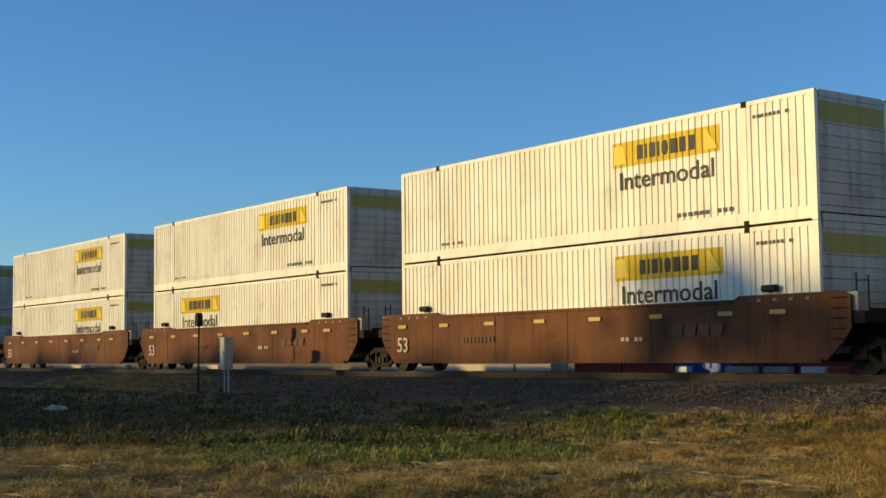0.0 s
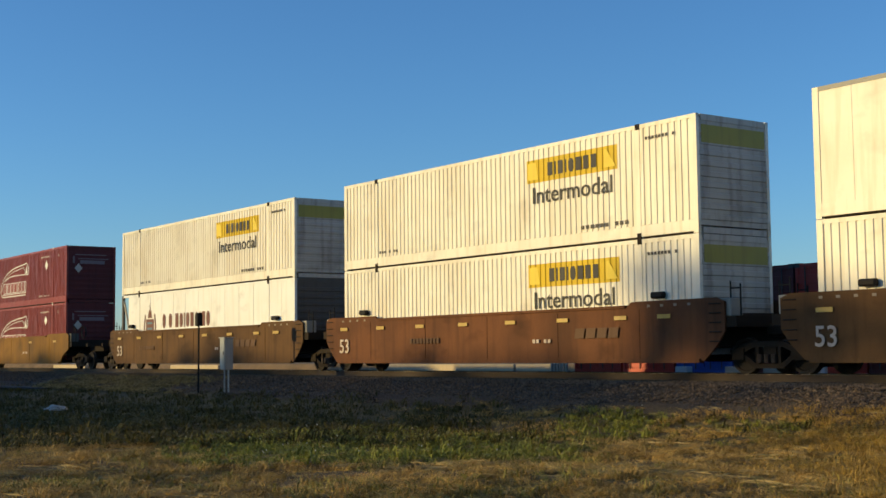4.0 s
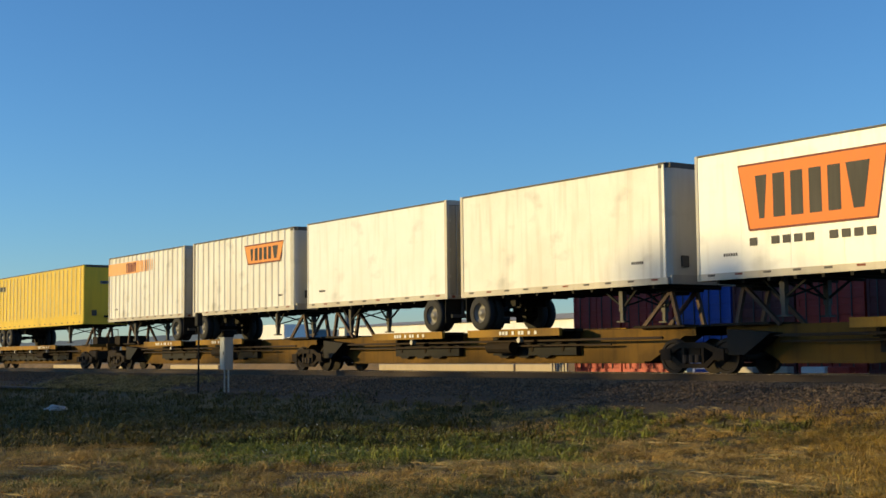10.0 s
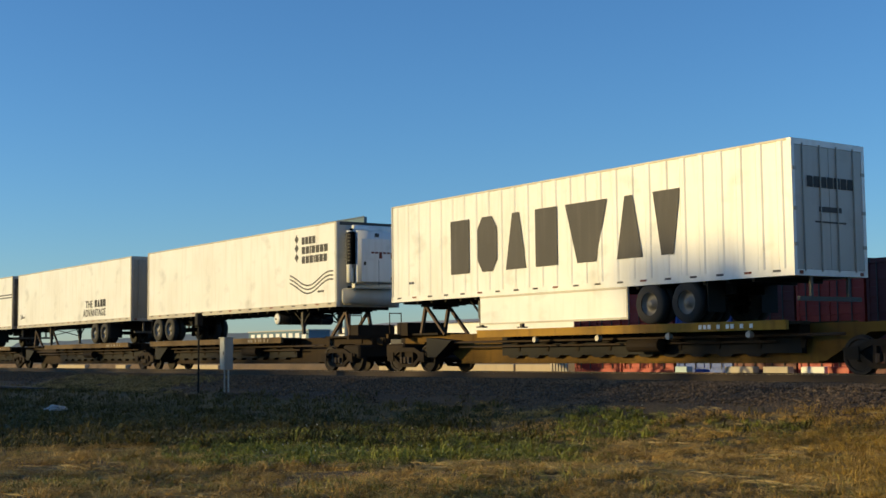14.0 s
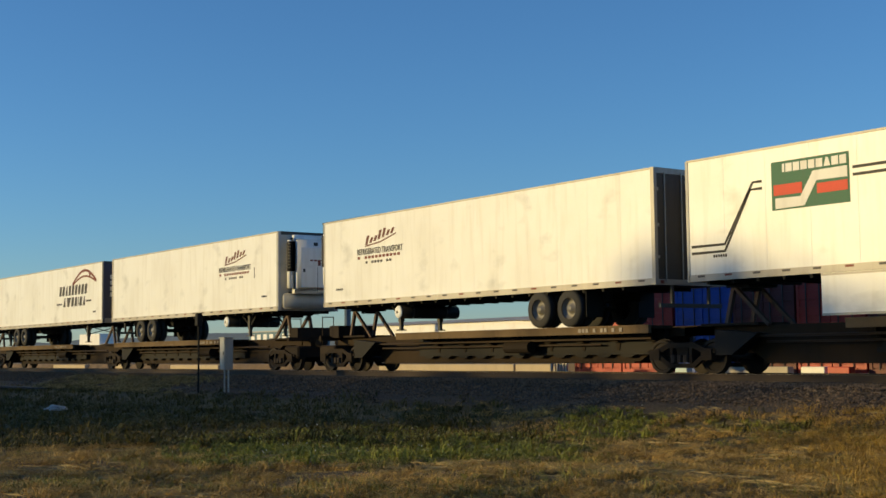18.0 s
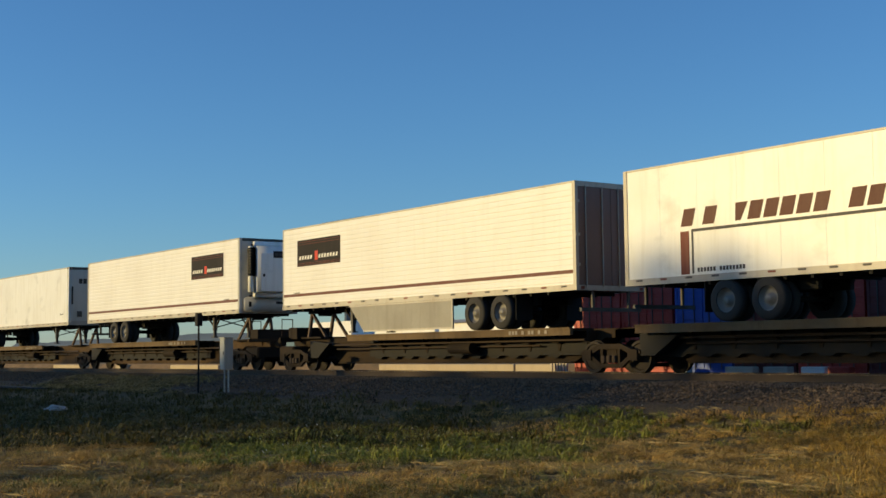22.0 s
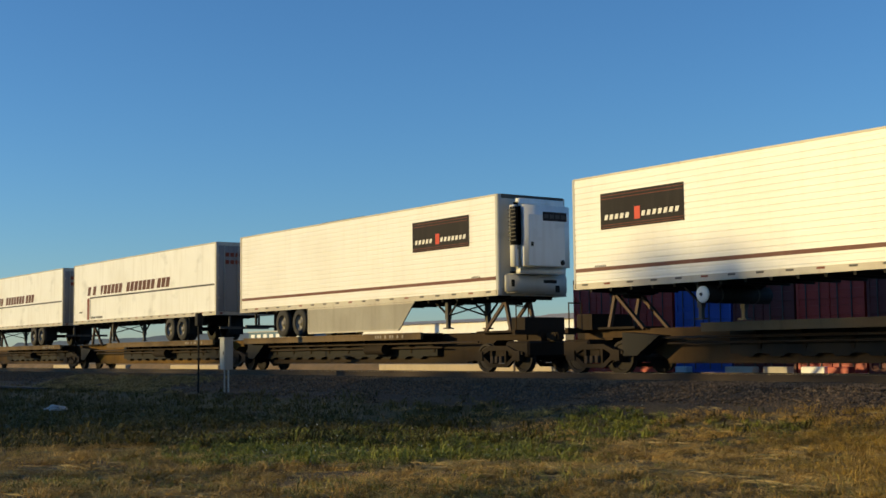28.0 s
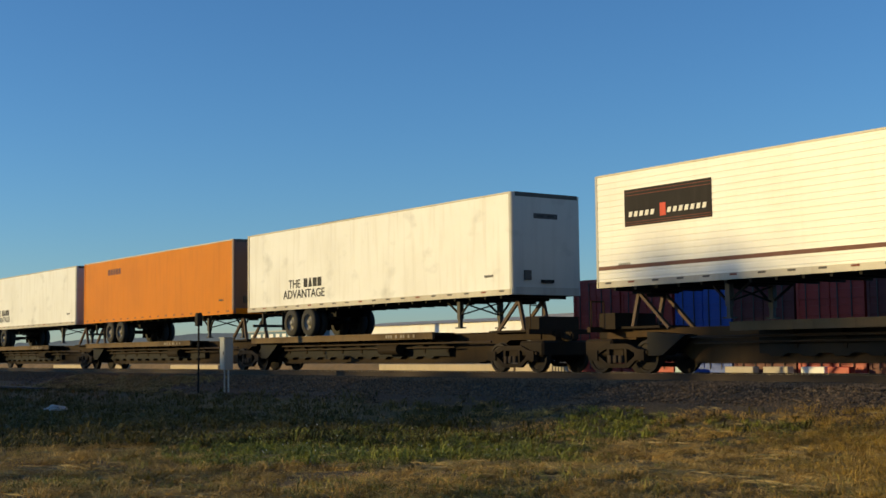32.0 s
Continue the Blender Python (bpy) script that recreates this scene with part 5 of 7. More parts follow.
def long_word(t):
    """A slanted row of dark red blocks with a thin dark line and a red upright."""
    big_blocks(t, "b b  vbbbbb  bbbbbbbibbb", -14.25, -4.55, 3.4, 3.82, 0.0105, INK_RUST, "lw1", -DECK, 0.3, 0.2)
    on(t, "line", lambda bm: plate(bm, -13.8, -0.2, 3.25, 3.32, 0.0105), INK_GREY, "", "lw2")
    on(t, "line", lambda bm: plate(bm, -13.86, -13.8, 2.25, 3.32, 0.0105), INK_GREY, "", "lw3")
    on(t, "upright", lambda bm: plate(bm, -14.22, -13.94, 2.24, 3.28, 0.0105), INK_RED, "", "lw4")
    on(t, "small_print", lambda bm: bars(bm, -13.7, -12.1, 2.28, 2.38, 16, 0.0105, 4), INK_GREY, "", "lw5")


def dark_sign(t, x0):
    """Charcoal sign of horizontal slats with a pale script stroke and a red mark."""
    s = on(t, "sign_panel", lambda bm: plate(bm, x0, x0 + 2.96, 3.56, 4.5, 0.004), DARK_PANEL, "charcoal slatted sign panel", ("ds", x0))
    on(t, "sign_slat", lambda bm: [plate(bm, x0 + 0.02, x0 + 2.94, z, z + 0.014, 0.0) for z in (3.6, 3.66, 4.34, 4.42)], INK_RED, "", ("ds1", x0))
    on(t, "sign_word", lambda bm: wordmark(bm, "bbbbb  abbbbbbb", x0 + 0.1, x0 + 2.8, 3.80, 3.93, -0.001, 0.3, 0.4), CHALK, "", ("ds2", x0))
    on(t, "sign_mark", lambda bm: plate(bm, x0 + 1.25, x0 + 1.45, 3.74, 4.06, -0.002), RED, "", ("ds3", x0))
    on(t, "stripe", lambda bm: plate(bm, -16.0, -0.12, 2.5, 2.6, 0.004), INK_BROWN, "", "ds4")


def slogan(t, line, x0, x1, z, h):
    """Two lines of black words; the name in the first is a row of plain blocks."""
    w = x1 - x0
    if line == 0:
        lettering("THE", h, INK, t, x0, 0.004, Z(z), width=0.36 * w)
        on(t, "sign_word", lambda bm: wordmark(bm, "babb", x0 + 0.45 * w, x1, z, z + h, 0.0105), INK, "", ("slogan", x0, z))
    else:
        lettering("ADVANTAGE", h, INK, t, x0, 0.004, Z(z), width=w)


def reefer_nose_print(t):
    on(t, "unit_mark", lambda bm: box(bm, 0.622, 0.627, 1.0, 1.35, 2.9, 3.1), INK_GREY, "", "rnp")


CAR_LABEL = {SPINE_OCHRE: "grimy ochre articulated spine car carrying trailers", SPINE_YELLOW: "yellow articulated spine car carrying trailers", SPINE_TAN: "dusty tan articulated spine car carrying trailers", SPINE_BROWN: "dull brown articulated spine car carrying trailers"}
TX = {}


def hauled(key, x, **k):
    pup = k.pop("pup", False)
    k.setdefault("TT", {1: TT, 9: 5.12, 12: 5.01, 22: 5.02, 27: 5.0}.get(key, 5.05 if key <= 6 or key == 26 else TT))
    t = trailer(8.53 if pup else 16.15, k.pop("nose_right"), k.pop("paint", WHITE), k.pop("label"), pup=pup, **k)
    load(t, x, DECK)
    TX[key] = (x, 8.53 if pup else 16.15)
    return t


PUP = "short white trailer with "
# short trailers, in pairs
t = hauled(1, -203.93, pup=True, nose_right=True, round_nose=True, label=PUP + "a rounded nose and orange nose sign", paint=WHITE_DIRTY)
nose_sign(t)
on(t, "small_print", lambda bm: [band(bm, [(-2.4 + 0.45 * i + 0.14 * math.cos(a), 2.62 + 0.14 * math.sin(a)) for a in [j * math.pi / 5 for j in range(11)]], 0.035, 0.0105) for i in range(4)], INK_GREY, "", "rings")
t = hauled(2, -213.05, pup=True, nose_right=False, label=PUP + "a large orange sign", doors=DOOR_BROWN)
big_orange(t, -7.13)
on(t, "small_print", lambda bm: [band(bm, [(-1.1 + 0.45 * i + 0.14 * math.cos(a), 2.62 + 0.14 * math.sin(a)) for a in [j * math.pi / 5 for j in range(11)]], 0.035, 0.0105) for i in range(2)], INK_GREY, "", "rings2")
hauled(3, -222.45, pup=True, nose_right=True, round_nose=True, label=PUP + "plain sides and a grimy lower edge", paint=WHITE_DIRTY)
hauled(4, -231.68, pup=True, nose_right=False, label=PUP + "plain smooth sides", doors=GREY_SKIRT)
t = hauled(5, -241.05, pup=True, nose_right=True, round_nose=True, style="ribs", label=PUP + "ribbed sides and an orange sign", paint=WHITE_DIRTY)
big_orange(t, -3.9, 3.1, 4.6, 0.71, ORANGE_FADED)
nose_sign(t)
t = hauled(6, -250.42, pup=True, nose_right=False, style="ribs", label=PUP + "ribbed sides and a faded orange band", paint=WHITE_DIRTY)
orange_strip(t, 8.53)
# long trailers
t = hauled(7, -262.14, nose_right=True, style="smooth", paint=LEAS_YELLOW, label="yellow trailer with pale ribs and grey roof edge", rail=LEAS_YELLOW, roof=ALU, top_rail=ALU_DARK)
for i in range(26):
    part("rib", lambda bm: box(bm, -0.03, 0.03, -0.014, 0.0, 2.52 - DECK, 4.86 - DECK), YRIB, t, "pale upright rib", "yrib", at=(-0.45 - 0.612 * i, 0, 0))
on(t, "rub_line", lambda bm: box(bm, -16.1, -0.1, -0.014, 0.0, 2.42, 2.5), LEAS_YELLOW, "", "yrub")
on(t, "sign_word", lambda bm: wordmark(bm, "bbb  ibbbbbb", -14.4, -12.3, 4.2, 4.46, 0.0), INK, "", "yword")
nose_sign(t, INK_BLUE, 0.85, 1.65, 4.05, 4.2, "bb", INK)
t = hauled(8, -280.85, nose_right=True, round_nose=True, label="white trailer with a large orange slanted emblem")
def slant_emblem(bm, g, y):
    x0, z0, h, w = -14.3, 2.42, 2.24, 2.1
    sl = 0.41
    for za, zb_, xa, xb_ in ((0, h, 0, 0.72), (0, 0.5, 0.72, w), (0.82, 1.28, 0.72, w * 0.92), (1.6, h, 0.72, w)):
        prism(bm, [(x0 + sl * za + xa - g, z0 + za - g), (x0 + sl * za + xb_ + g, z0 + za - g), (x0 + sl * zb_ + xb_ + g, z0 + zb_ + g), (x0 + sl * zb_ + xa - g, z0 + zb_ + g)], y - 0.004, y)
on(t, "emblem_edge", lambda bm: slant_emblem(bm, 0.05, 0.0105), INK_RED, "dark red edge of the emblem", "slantedge")
on(t, "emblem", lambda bm: slant_emblem(bm, 0.0, 0.006), GOLD, "orange slanted bars", "slant")
on(t, "underfloor_box", lambda bm: (box(bm, -8.25, -7.3, 0.1, 0.62, 1.5, 2.04), rounded(bm, 0.06, 2)), WHITE, "white box hung below the floor", "ubox")
on(t, "placard_frame", lambda bm: band(bm, [(-2.08, 4.42), (-1.8, 4.42), (-1.8, 4.72), (-2.08, 4.72), (-2.08, 4.42)], 0.04, 0.0105), INK_GREY, "", "plfr")
lettering("53", 0.2, INK_GREY, t, -1.75, 0.004, Z(2.47))
for z in (2.42, 4.58):
    on(t, "corner_plate", lambda bm: (box(bm, -0.62, -0.3, 0.002, 0.012, z, z + 0.3), box(bm, -0.01, 0.012, 0.3, 0.62, z, z + 0.3)), RIM, "dull metal corner plate", ("corner", z))
nose_sign(t, INK_RED, 1.2, 1.75, 4.45, 4.75, "bb", INK)
t = hauled(9, -301.2, nose_right=False, style="ribs", label="white ribbed trailer with large charcoal sign blocks", skirt=(4.7, 10.85, WHITE, 1.22), rail=WHITE)
big_blocks(t, "boabwav", -13.05, -3.2, 2.76, 4.36, 0.0, INK_GREY, "roadbig", -DECK, 0.0, 0.3, "large charcoal sign block")
on(t, "sign_word", lambda bm: [box(bm, 0.004, 0.008, 0.5 + 0.24 * i, 0.7 + 0.24 * i, 4.05, 4.3) for i in range(7)], INK, "", "roadend")
on(t, "small_print", lambda bm: (box(bm, 0.004, 0.008, 0.9, 1.7, 3.5, 3.62), box(bm, 0.004, 0.008, 0.75, 1.85, 3.25, 3.29)), INK_GREY, "", "roadend2")
t = hauled(10, -320.68, nose_right=True, reefer=True, tank=True, axle=(1.05, 2.3), label="white refrigerated trailer with wave emblem")
for i in range(3):
    on(t, "sign_word", lambda bm: wordmark(bm, ("bbbb", "bbibbbb", "bbbibbb")[i], -2.45, -2.45 + (1.0, 1.85, 1.8)[i], 4.34 - 0.34 * i, 4.6 - 0.34 * i, 0.0105), INK_GREY, "", ("jc", i))
on(t, "emblem_diamond", lambda bm: [prism(bm, [(-2.8, 3.74 + 0.33 * i), (-2.66, 3.9 + 0.33 * i), (-2.8, 4.06 + 0.33 * i), (-2.94, 3.9 + 0.33 * i)], 0.0065, 0.0105) for i in range(3)], INK_GREY, "", "jcd")
for j in range(3):
    on(t, "wave_line", lambda bm: band(bm, [(-3.3 + 3.05 * s / 12, 3.08 - 0.14 * j + 0.22 * math.cos(s / 12 * 2 * math.pi + 0.4)) for s in range(13)], 0.05, 0.0105), INK_GREY, "", ("jcw", j))
reefer_nose_print(t)
t = hauled(11, -338.7, nose_right=False, label="white trailer with grey lower rail and black sign blocks", paint=WHITE, doors=GREY_SKIRT)
for i in (0, 1):
    slogan(t, i, -5.75 - 0.3 * i, -3.1, 2.82 - 0.42 * i, 0.35)
lettering("53", 0.26, INK, t, -15.6, 0.004, Z(2.53))
t = hauled(12, -355.75, nose_right=False, label="white trailer with green badge and double dark line", doors=ALU_DARK, paint=WHITE)
two_stripe(t, -13.58)
end_badge(t)
t = hauled(13, -373.22, nose_right=False, skirt=(3.95, 10.3, WHITE, 1.13), label="white trailer with green badge, double line and side skirt", doors=ALU_DARK)
two_stripe(t, -13.47, 0.27)
end_badge(t)


def script_sign(t, x0):
    for j in range(7):
        on(t, "emblem_stroke", lambda bm: prism(bm, [(x0 + 0.1 + 0.25 * j, 4.02 + 0.045 * j), (x0 + 0.24 + 0.25 * j, 4.02 + 0.045 * j), (x0 + 0.36 + 0.25 * j, 4.2 + 0.045 * j + 0.12 * (j in (0, 3, 4))), (x0 + 0.22 + 0.25 * j, 4.2 + 0.045 * j + 0.12 * (j in (0, 3, 4)))], 0.0065, 0.0105), INK_BROWN, "", ("sq", x0, j))
    on(t, "emblem_line", lambda bm: band(bm, [(x0 + 0.1, 3.98), (x0 + 1.0, 4.06), (x0 + 1.95, 4.28)], 0.045, 0.0105), INK_BROWN, "", ("sqo", x0))
    lettering("REFRIGERATED TRANSPORT", 0.2, INK_GREY, t, x0 - 0.4, 0.004, Z(3.71), width=2.7)
    on(t, "small_print", lambda bm: bars(bm, x0 - 0.4, x0 + 2.2, 3.56, 3.65, 12, 0.0105, 6), INK_RED, "", ("sp", x0))
    on(t, "small_print", lambda bm: bars(bm, x0 + 0.1, x0 + 1.7, 3.4, 3.48, 9, 0.0105, 8), INK_GREY, "", ("sp2", x0))


t = hauled(14, -390.38, nose_right=False, reefer=True, tank=True, label="white refrigerated trailer with brown script emblem", doors=ALU_DARK)
script_sign(t, -13.5)
t = hauled(15, -409.75, nose_right=True, reefer=True, tank=True, label="white refrigerated trailer with brown script emblem")
script_sign(t, -4.5)
on(t, "dark_slot", lambda bm: plate(bm, -1.92, -1.87, 3.35, 3.75, 0.0105), INK, "", "slot")
reefer_nose_print(t)
t = hauled(16, -427.05, nose_right=True, nose=NAVY, label="white trailer with red arc and charcoal sign blocks")
big_blocks(t, "bbabbbobb", -6.1, -2.1, 3.54, 4.02, 0.0105, INK_GREY, "ta1", -DECK, 0.2)
big_blocks(t, "awbbiba", -5.5, -2.3, 2.97, 3.42, 0.0105, INK_GREY, "ta2", -DECK, 0.2)
on(t, "line", lambda bm: (plate(bm, -6.4, -5.6, 3.08, 3.16, 0.0105), plate(bm, -2.25, -1.56, 3.14, 3.22, 0.0105)), INK_GREY, "", "ta3")
for j, (h, w) in enumerate(((0.75, 0.12), (0.45, 0.09))):
    on(t, "emblem_arc", lambda bm: band(bm, [(-4.15 + 3.25 * s / 10, 3.95 + h * math.sin(math.pi * min(1, s / 10 * 0.9 + 0.04)) * 0.95 + 0.05 * s / 10) for s in range(11)], w, 0.0105), INK_RED, "", ("ta4", j))
on(t, "emblem_star", lambda bm: prism(bm, [(-1.75 + (0.2 if k % 2 == 0 else 0.08) * math.sin(k * math.pi / 5), 4.45 + (0.2 if k % 2 == 0 else 0.08) * math.cos(k * math.pi / 5)) for k in range(10)][::-1], 0.0025, 0.0065), INK_RED, "", "ta5")
on(t, "small_print", lambda bm: [box(bm, 0.0, 0.006, 0.35, 0.6, 3.3 + 0.28 * i, 3.5 + 0.28 * i) for i in range(4)], CHALK, "", "ta6")
XP = "white trailer with slanted dark red sign blocks"
for key, x, nr, sk in ((17, -444.18, True, None), (18, -461.59, True, None)):
    t = hauled(key, x, nose_right=nr, label=XP + " and a thin line", paint=WHITE, nose=WHITE_DIRTY)
    long_word(t)
    on(t, "nose_placard", lambda bm: [beam(bm, p, q, 0.03) for p, q in (((0.01, 1.3, 3.0), (0.01, 1.6, 3.3)), ((0.01, 1.6, 3.3), (0.01, 1.3, 3.6)), ((0.01, 1.3, 3.6), (0.01, 1.0, 3.3)), ((0.01, 1.0, 3.3), (0.01, 1.3, 3.0)))], INK_GREY, "", "uxpl")
ST = "fluted pale trailer with charcoal slatted sign"
t = hauled(19, -479.6, nose_right=False, style="lines", paint=STEEL_WHITE, doors=DOOR_BROWN, skirt=(4.65, 10.55, GREY_SKIRT, 1.15), label=ST + " and grey skirt")
dark_sign(t, -15.0)
t = hauled(20, -499.15, nose_right=True, style="lines", paint=STEEL_WHITE, reefer="plain", label=ST + " and cooling unit")
dark_sign(t, -4.35)
unit_sign(t)
t = hauled(21, -517.9, nose_right=True, round_nose=True, axle=(2.45, 3.7), label="plain white trailer with dark nose print and grey rail")
on(t, "small_print", lambda bm: [box(bm, 0.0, 0.006, 0.5 + 0.23 * i, 0.68 + 0.23 * i, 4.15, 4.4) for i in range(7)], INK, "", "rwn")
on(t, "nose_slot", lambda bm: box(bm, 0.0, 0.02, 0.12, 0.2, 3.1, 4.0), BLACK, "", "rws")
t = hauled(22, -538.05, nose_right=False, tank=True, label="white trailer with slate blue arrow stripe", doors=DOOR_SLATE)
on(t, "stripe", lambda bm: band(bm, [(-14.3, 4.15), (-11.3, 2.9), (-0.15, 2.9)], 0.28, 0.0105), INK_BLUE_PALE, "pale slate stripe ending in an arrow", "mt1")
on(t, "stripe_line", lambda bm: band(bm, [(-14.2, 3.98), (-11.35, 2.78), (-0.15, 2.78)], 0.08, 0.0065), INK_BLUE, "", "mt2")
on(t, "arrow_head", lambda bm: prism(bm, [(-14.9, 4.2), (-14.6, 4.0), (-14.56, 3.52), (-13.95, 4.02), (-14.1, 4.5), (-14.45, 4.3)], 0.0025, 0.0065), INK_BLUE, "", "mt3")
big_blocks(t, "wabbbb", -5.0, -1.65, 3.08, 3.94, 0.0105, INK_BLUE, "mt4", -DECK, 0.2, 0.14)
on(t, "sign_word", lambda bm: [box(bm, 0.004, 0.008, 0.45 + 0.28 * i, 0.66 + 0.28 * i, 3.55, 3.85) for i in range(6)] + [box(bm, 0.004, 0.008, 0.2, 2.4, 3.2, 3.32)], INK_BLUE, "", "mt5")
t = hauled(23, -557.4, pup=True, nose_right=True, round_nose=True, label=PUP + "a rounded nose and large orange sign")
big_orange(t, -5.38)
nose_sign(t)
hauled(24, -566.45, pup=True, nose_right=False, label=PUP + "plain smooth sides", doors=GREY_SKIRT)
t = hauled(25, -576.0, pup=True, nose_right=True, style="posts", label=PUP + "a small orange and slate picture sign")
on(t, "picture_sign", lambda bm: plate(bm, -2.68, -0.76, 3.72, 4.58, 0.0), ORANGE_SOFT, "orange sign with a dark wedge", "ps1")
on(t, "picture_wedge", lambda bm: prism(bm, [(-2.2, 3.74), (-0.78, 3.74), (-0.78, 4.54)], -0.008, -0.004), INK_BLUE, "", "ps2")
t = hauled(26, -585.25, pup=True, nose_right=False, style="ribs", label=PUP + "ribbed sides and a faded orange band", paint=WHITE_DIRTY)
orange_strip(t, 8.53)
t = hauled(27, -596.24, nose_right=False, style="lines", paint=STEEL_WHITE, doors=DOOR_BROWN, tank=True, label=ST + " and brown doors")
dark_sign(t, -15.0)
t = hauled(28, -615.55, nose_right=True, style="lines", paint=STEEL_WHITE, reefer="plain", skirt=(4.3, 10.95, GREY_SKIRT, 1.15), label=ST + ", skirt and cooling unit")
dark_sign(t, -4.35)
unit_sign(t)
for key, x, sk in ((29, -633.8, None), (30, -651.43, None), (31, -668.8, (5.5, 10.6, SKIRT_METAL, 1.14))):
    t = hauled(key, x, nose_right=False, label=XP + (" and ribbed metal skirt" if sk else " and grey doors"), doors=DOOR_SLATE, skirt=sk)
    long_word(t)
    on(t, "small_print", lambda bm: [box(bm, 0.004, 0.008, 0.4 + 0.22 * i, 0.57 + 0.22 * i, z, z + 0.16) for z in (4.1, 4.4) for i in range(4)], INK_RED, "", "uxd")
t = hauled(32, -685.82, nose_right=False, style="lines", paint=STEEL_WHITE, doors=DOOR_BROWN, label=ST + " and brown doors")
dark_sign(t, -15.0)
t = hauled(33, -705.4, nose_right=True, label="white trailer with sooty nose corner and black sign blocks", paint=WHITE)
for i in (0, 1):
    slogan(t, i, -12.95 - 0.4 * i, -10.6 + 0.2 * i, 2.82 - 0.37 * i, 0.31)
nose_sign(t, INK_GREY, 0.8, 1.7, 4.25, 4.4, "bb", INK)
t = hauled(34, -722.75, nose_right=True, paint=ORANGE_BODY, nose=DOOR_BROWN, label="orange trailer with a small dark sign", rail=ORANGE_BODY, style="smooth")
on(t, "sign_word", lambda bm: wordmark(bm, "bbbbb", -13.1, -11.5, 4.25, 4.52, 0.0105), INK_BROWN, "", "orw")
t = hauled(35, -740.02, nose_right=True, label="white trailer with black sign blocks near its rear")
for i in (0, 1):
    slogan(t, i, -12.95 - 0.4 * i, -10.6 + 0.2 * i, 2.82 - 0.37 * i, 0.31)

# ---- the spine cars under them: loads on each platform, coupled ends, paint ----
UNITS = [((1, 2), True, False, SPINE_YELLOW), ((3, 4), False, False, SPINE_YELLOW), ((5, 6), False, True, SPINE_YELLOW),
         ((7,), True, False, SPINE_YELLOW), ((8,), False, False, SPINE_YELLOW), ((9,), False, True, SPINE_YELLOW),
         ((10,), True, False, SPINE_BROWN), ((11,), False, False, SPINE_BROWN), ((12,), False, False, SPINE_BROWN), ((13,), False, False, SPINE_BROWN), ((14,), False, True, SPINE_BROWN),
         ((15,), True, False, SPINE_BROWN), ((16,), False, False, SPINE_BROWN), ((17,), False, False, SPINE_BROWN), ((18,), False, False, SPINE_BROWN), ((19,), False, True, SPINE_BROWN),
         ((20,), True, False, SPINE_TAN), ((21,), False, False, SPINE_TAN), ((22,), False, True, SPINE_TAN),
         ((23, 24), True, False, SPINE_TAN), ((25, 26), False, False, SPINE_TAN), ((27,), False, True, SPINE_TAN),
         ((28,), True, False, SPINE_BROWN), ((29,), False, False, SPINE_OCHRE), ((30,), False, False, SPINE_TAN), ((31,), False, False, SPINE_TAN), ((32,), False, True, SPINE_TAN),
         ((33,), True, False, SPINE_BROWN), ((34,), False, False, SPINE_BROWN), ((35,), False, True, SPINE_BROWN)]
NOSE_RIGHT = {1, 3, 5, 7, 8, 10, 15, 16, 17, 18, 20, 21, 23, 25, 28, 33, 34, 35}
for i, (keys, fe, re, paint) in enumerate(UNITS):
    x0 = TX[keys[0]][0]
    x1 = TX[keys[-1]][0] - TX[keys[-1]][1]
    prev_rear = None if fe else TX[UNITS[i - 1][0][-1]][0] - TX[UNITS[i - 1][0][-1]][1]
    next_front = None if re or i + 1 == len(UNITS) else TX[UNITS[i + 1][0][0]][0]
    a = -0.45 if fe else (prev_rear - x0) / 2
    b = (x1 - x0) + 0.45 if next_front is None else (next_front + x1) / 2 - x0
    hitches, plats = [], []
    for kk in keys:
        lx, ln = TX[kk][0] - x0, TX[kk][1]
        if kk in NOSE_RIGHT:
            hitches.append((lx - 0.9, 1))
            plats.append((lx - ln + 0.3, lx - ln + (12.2 if ln > 10 else 4.4)))
        else:
            hitches.append((lx - ln + 0.9, -1))
            plats.append((lx - (11.6 if ln > 10 else 4.2), lx - 0.3))
    if len(plats) == 2 and plats[0][0] < plats[1][1] + 1.2:
        plats = [(plats[1][0], plats[0][1])]
    car = spine_unit(paint, CAR_LABEL[paint], a, b, True, hitches, fe, next_front is None, plats)
    load(car, x0, 0.0)


# ---- ground: one sheet, raised bed for the track ----
def ground_z(x, y):
    prof = ((-60, -1.25), (-12, -1.2), (-6, -1.28), (-3.6, -1.02), (-2.6, -0.78), (-1.1, -0.4), (-0.2, -0.35), (3.0, -0.35), (4.2, -0.42), (8.0, -0.5), (12, -0.6), (20, -0.8), (28, -0.97), (35.7, -0.97), (36.1, -0.4), (60, -0.45), (120, -0.9), (400, -1.5))
    if y <= prof[0][0]:
        return prof[0][1]
    for (a, za), (b, zb) in zip(prof, prof[1:]):
        if y <= b:
            return za + (zb - za) * (y - a) / (b - a)
    return prof[-1][1]


def uneven(x, y):
    z = ground_z(x, y)
    if y < -1.2 and y > -24:
        z += 0.10 * (noise.noise((x * 0.35, y * 0.35, 0)) + 0.5 * noise.noise((x * 1.3, y * 1.3, 3))) * min(1, (-1.2 - y) / 2)
    return z


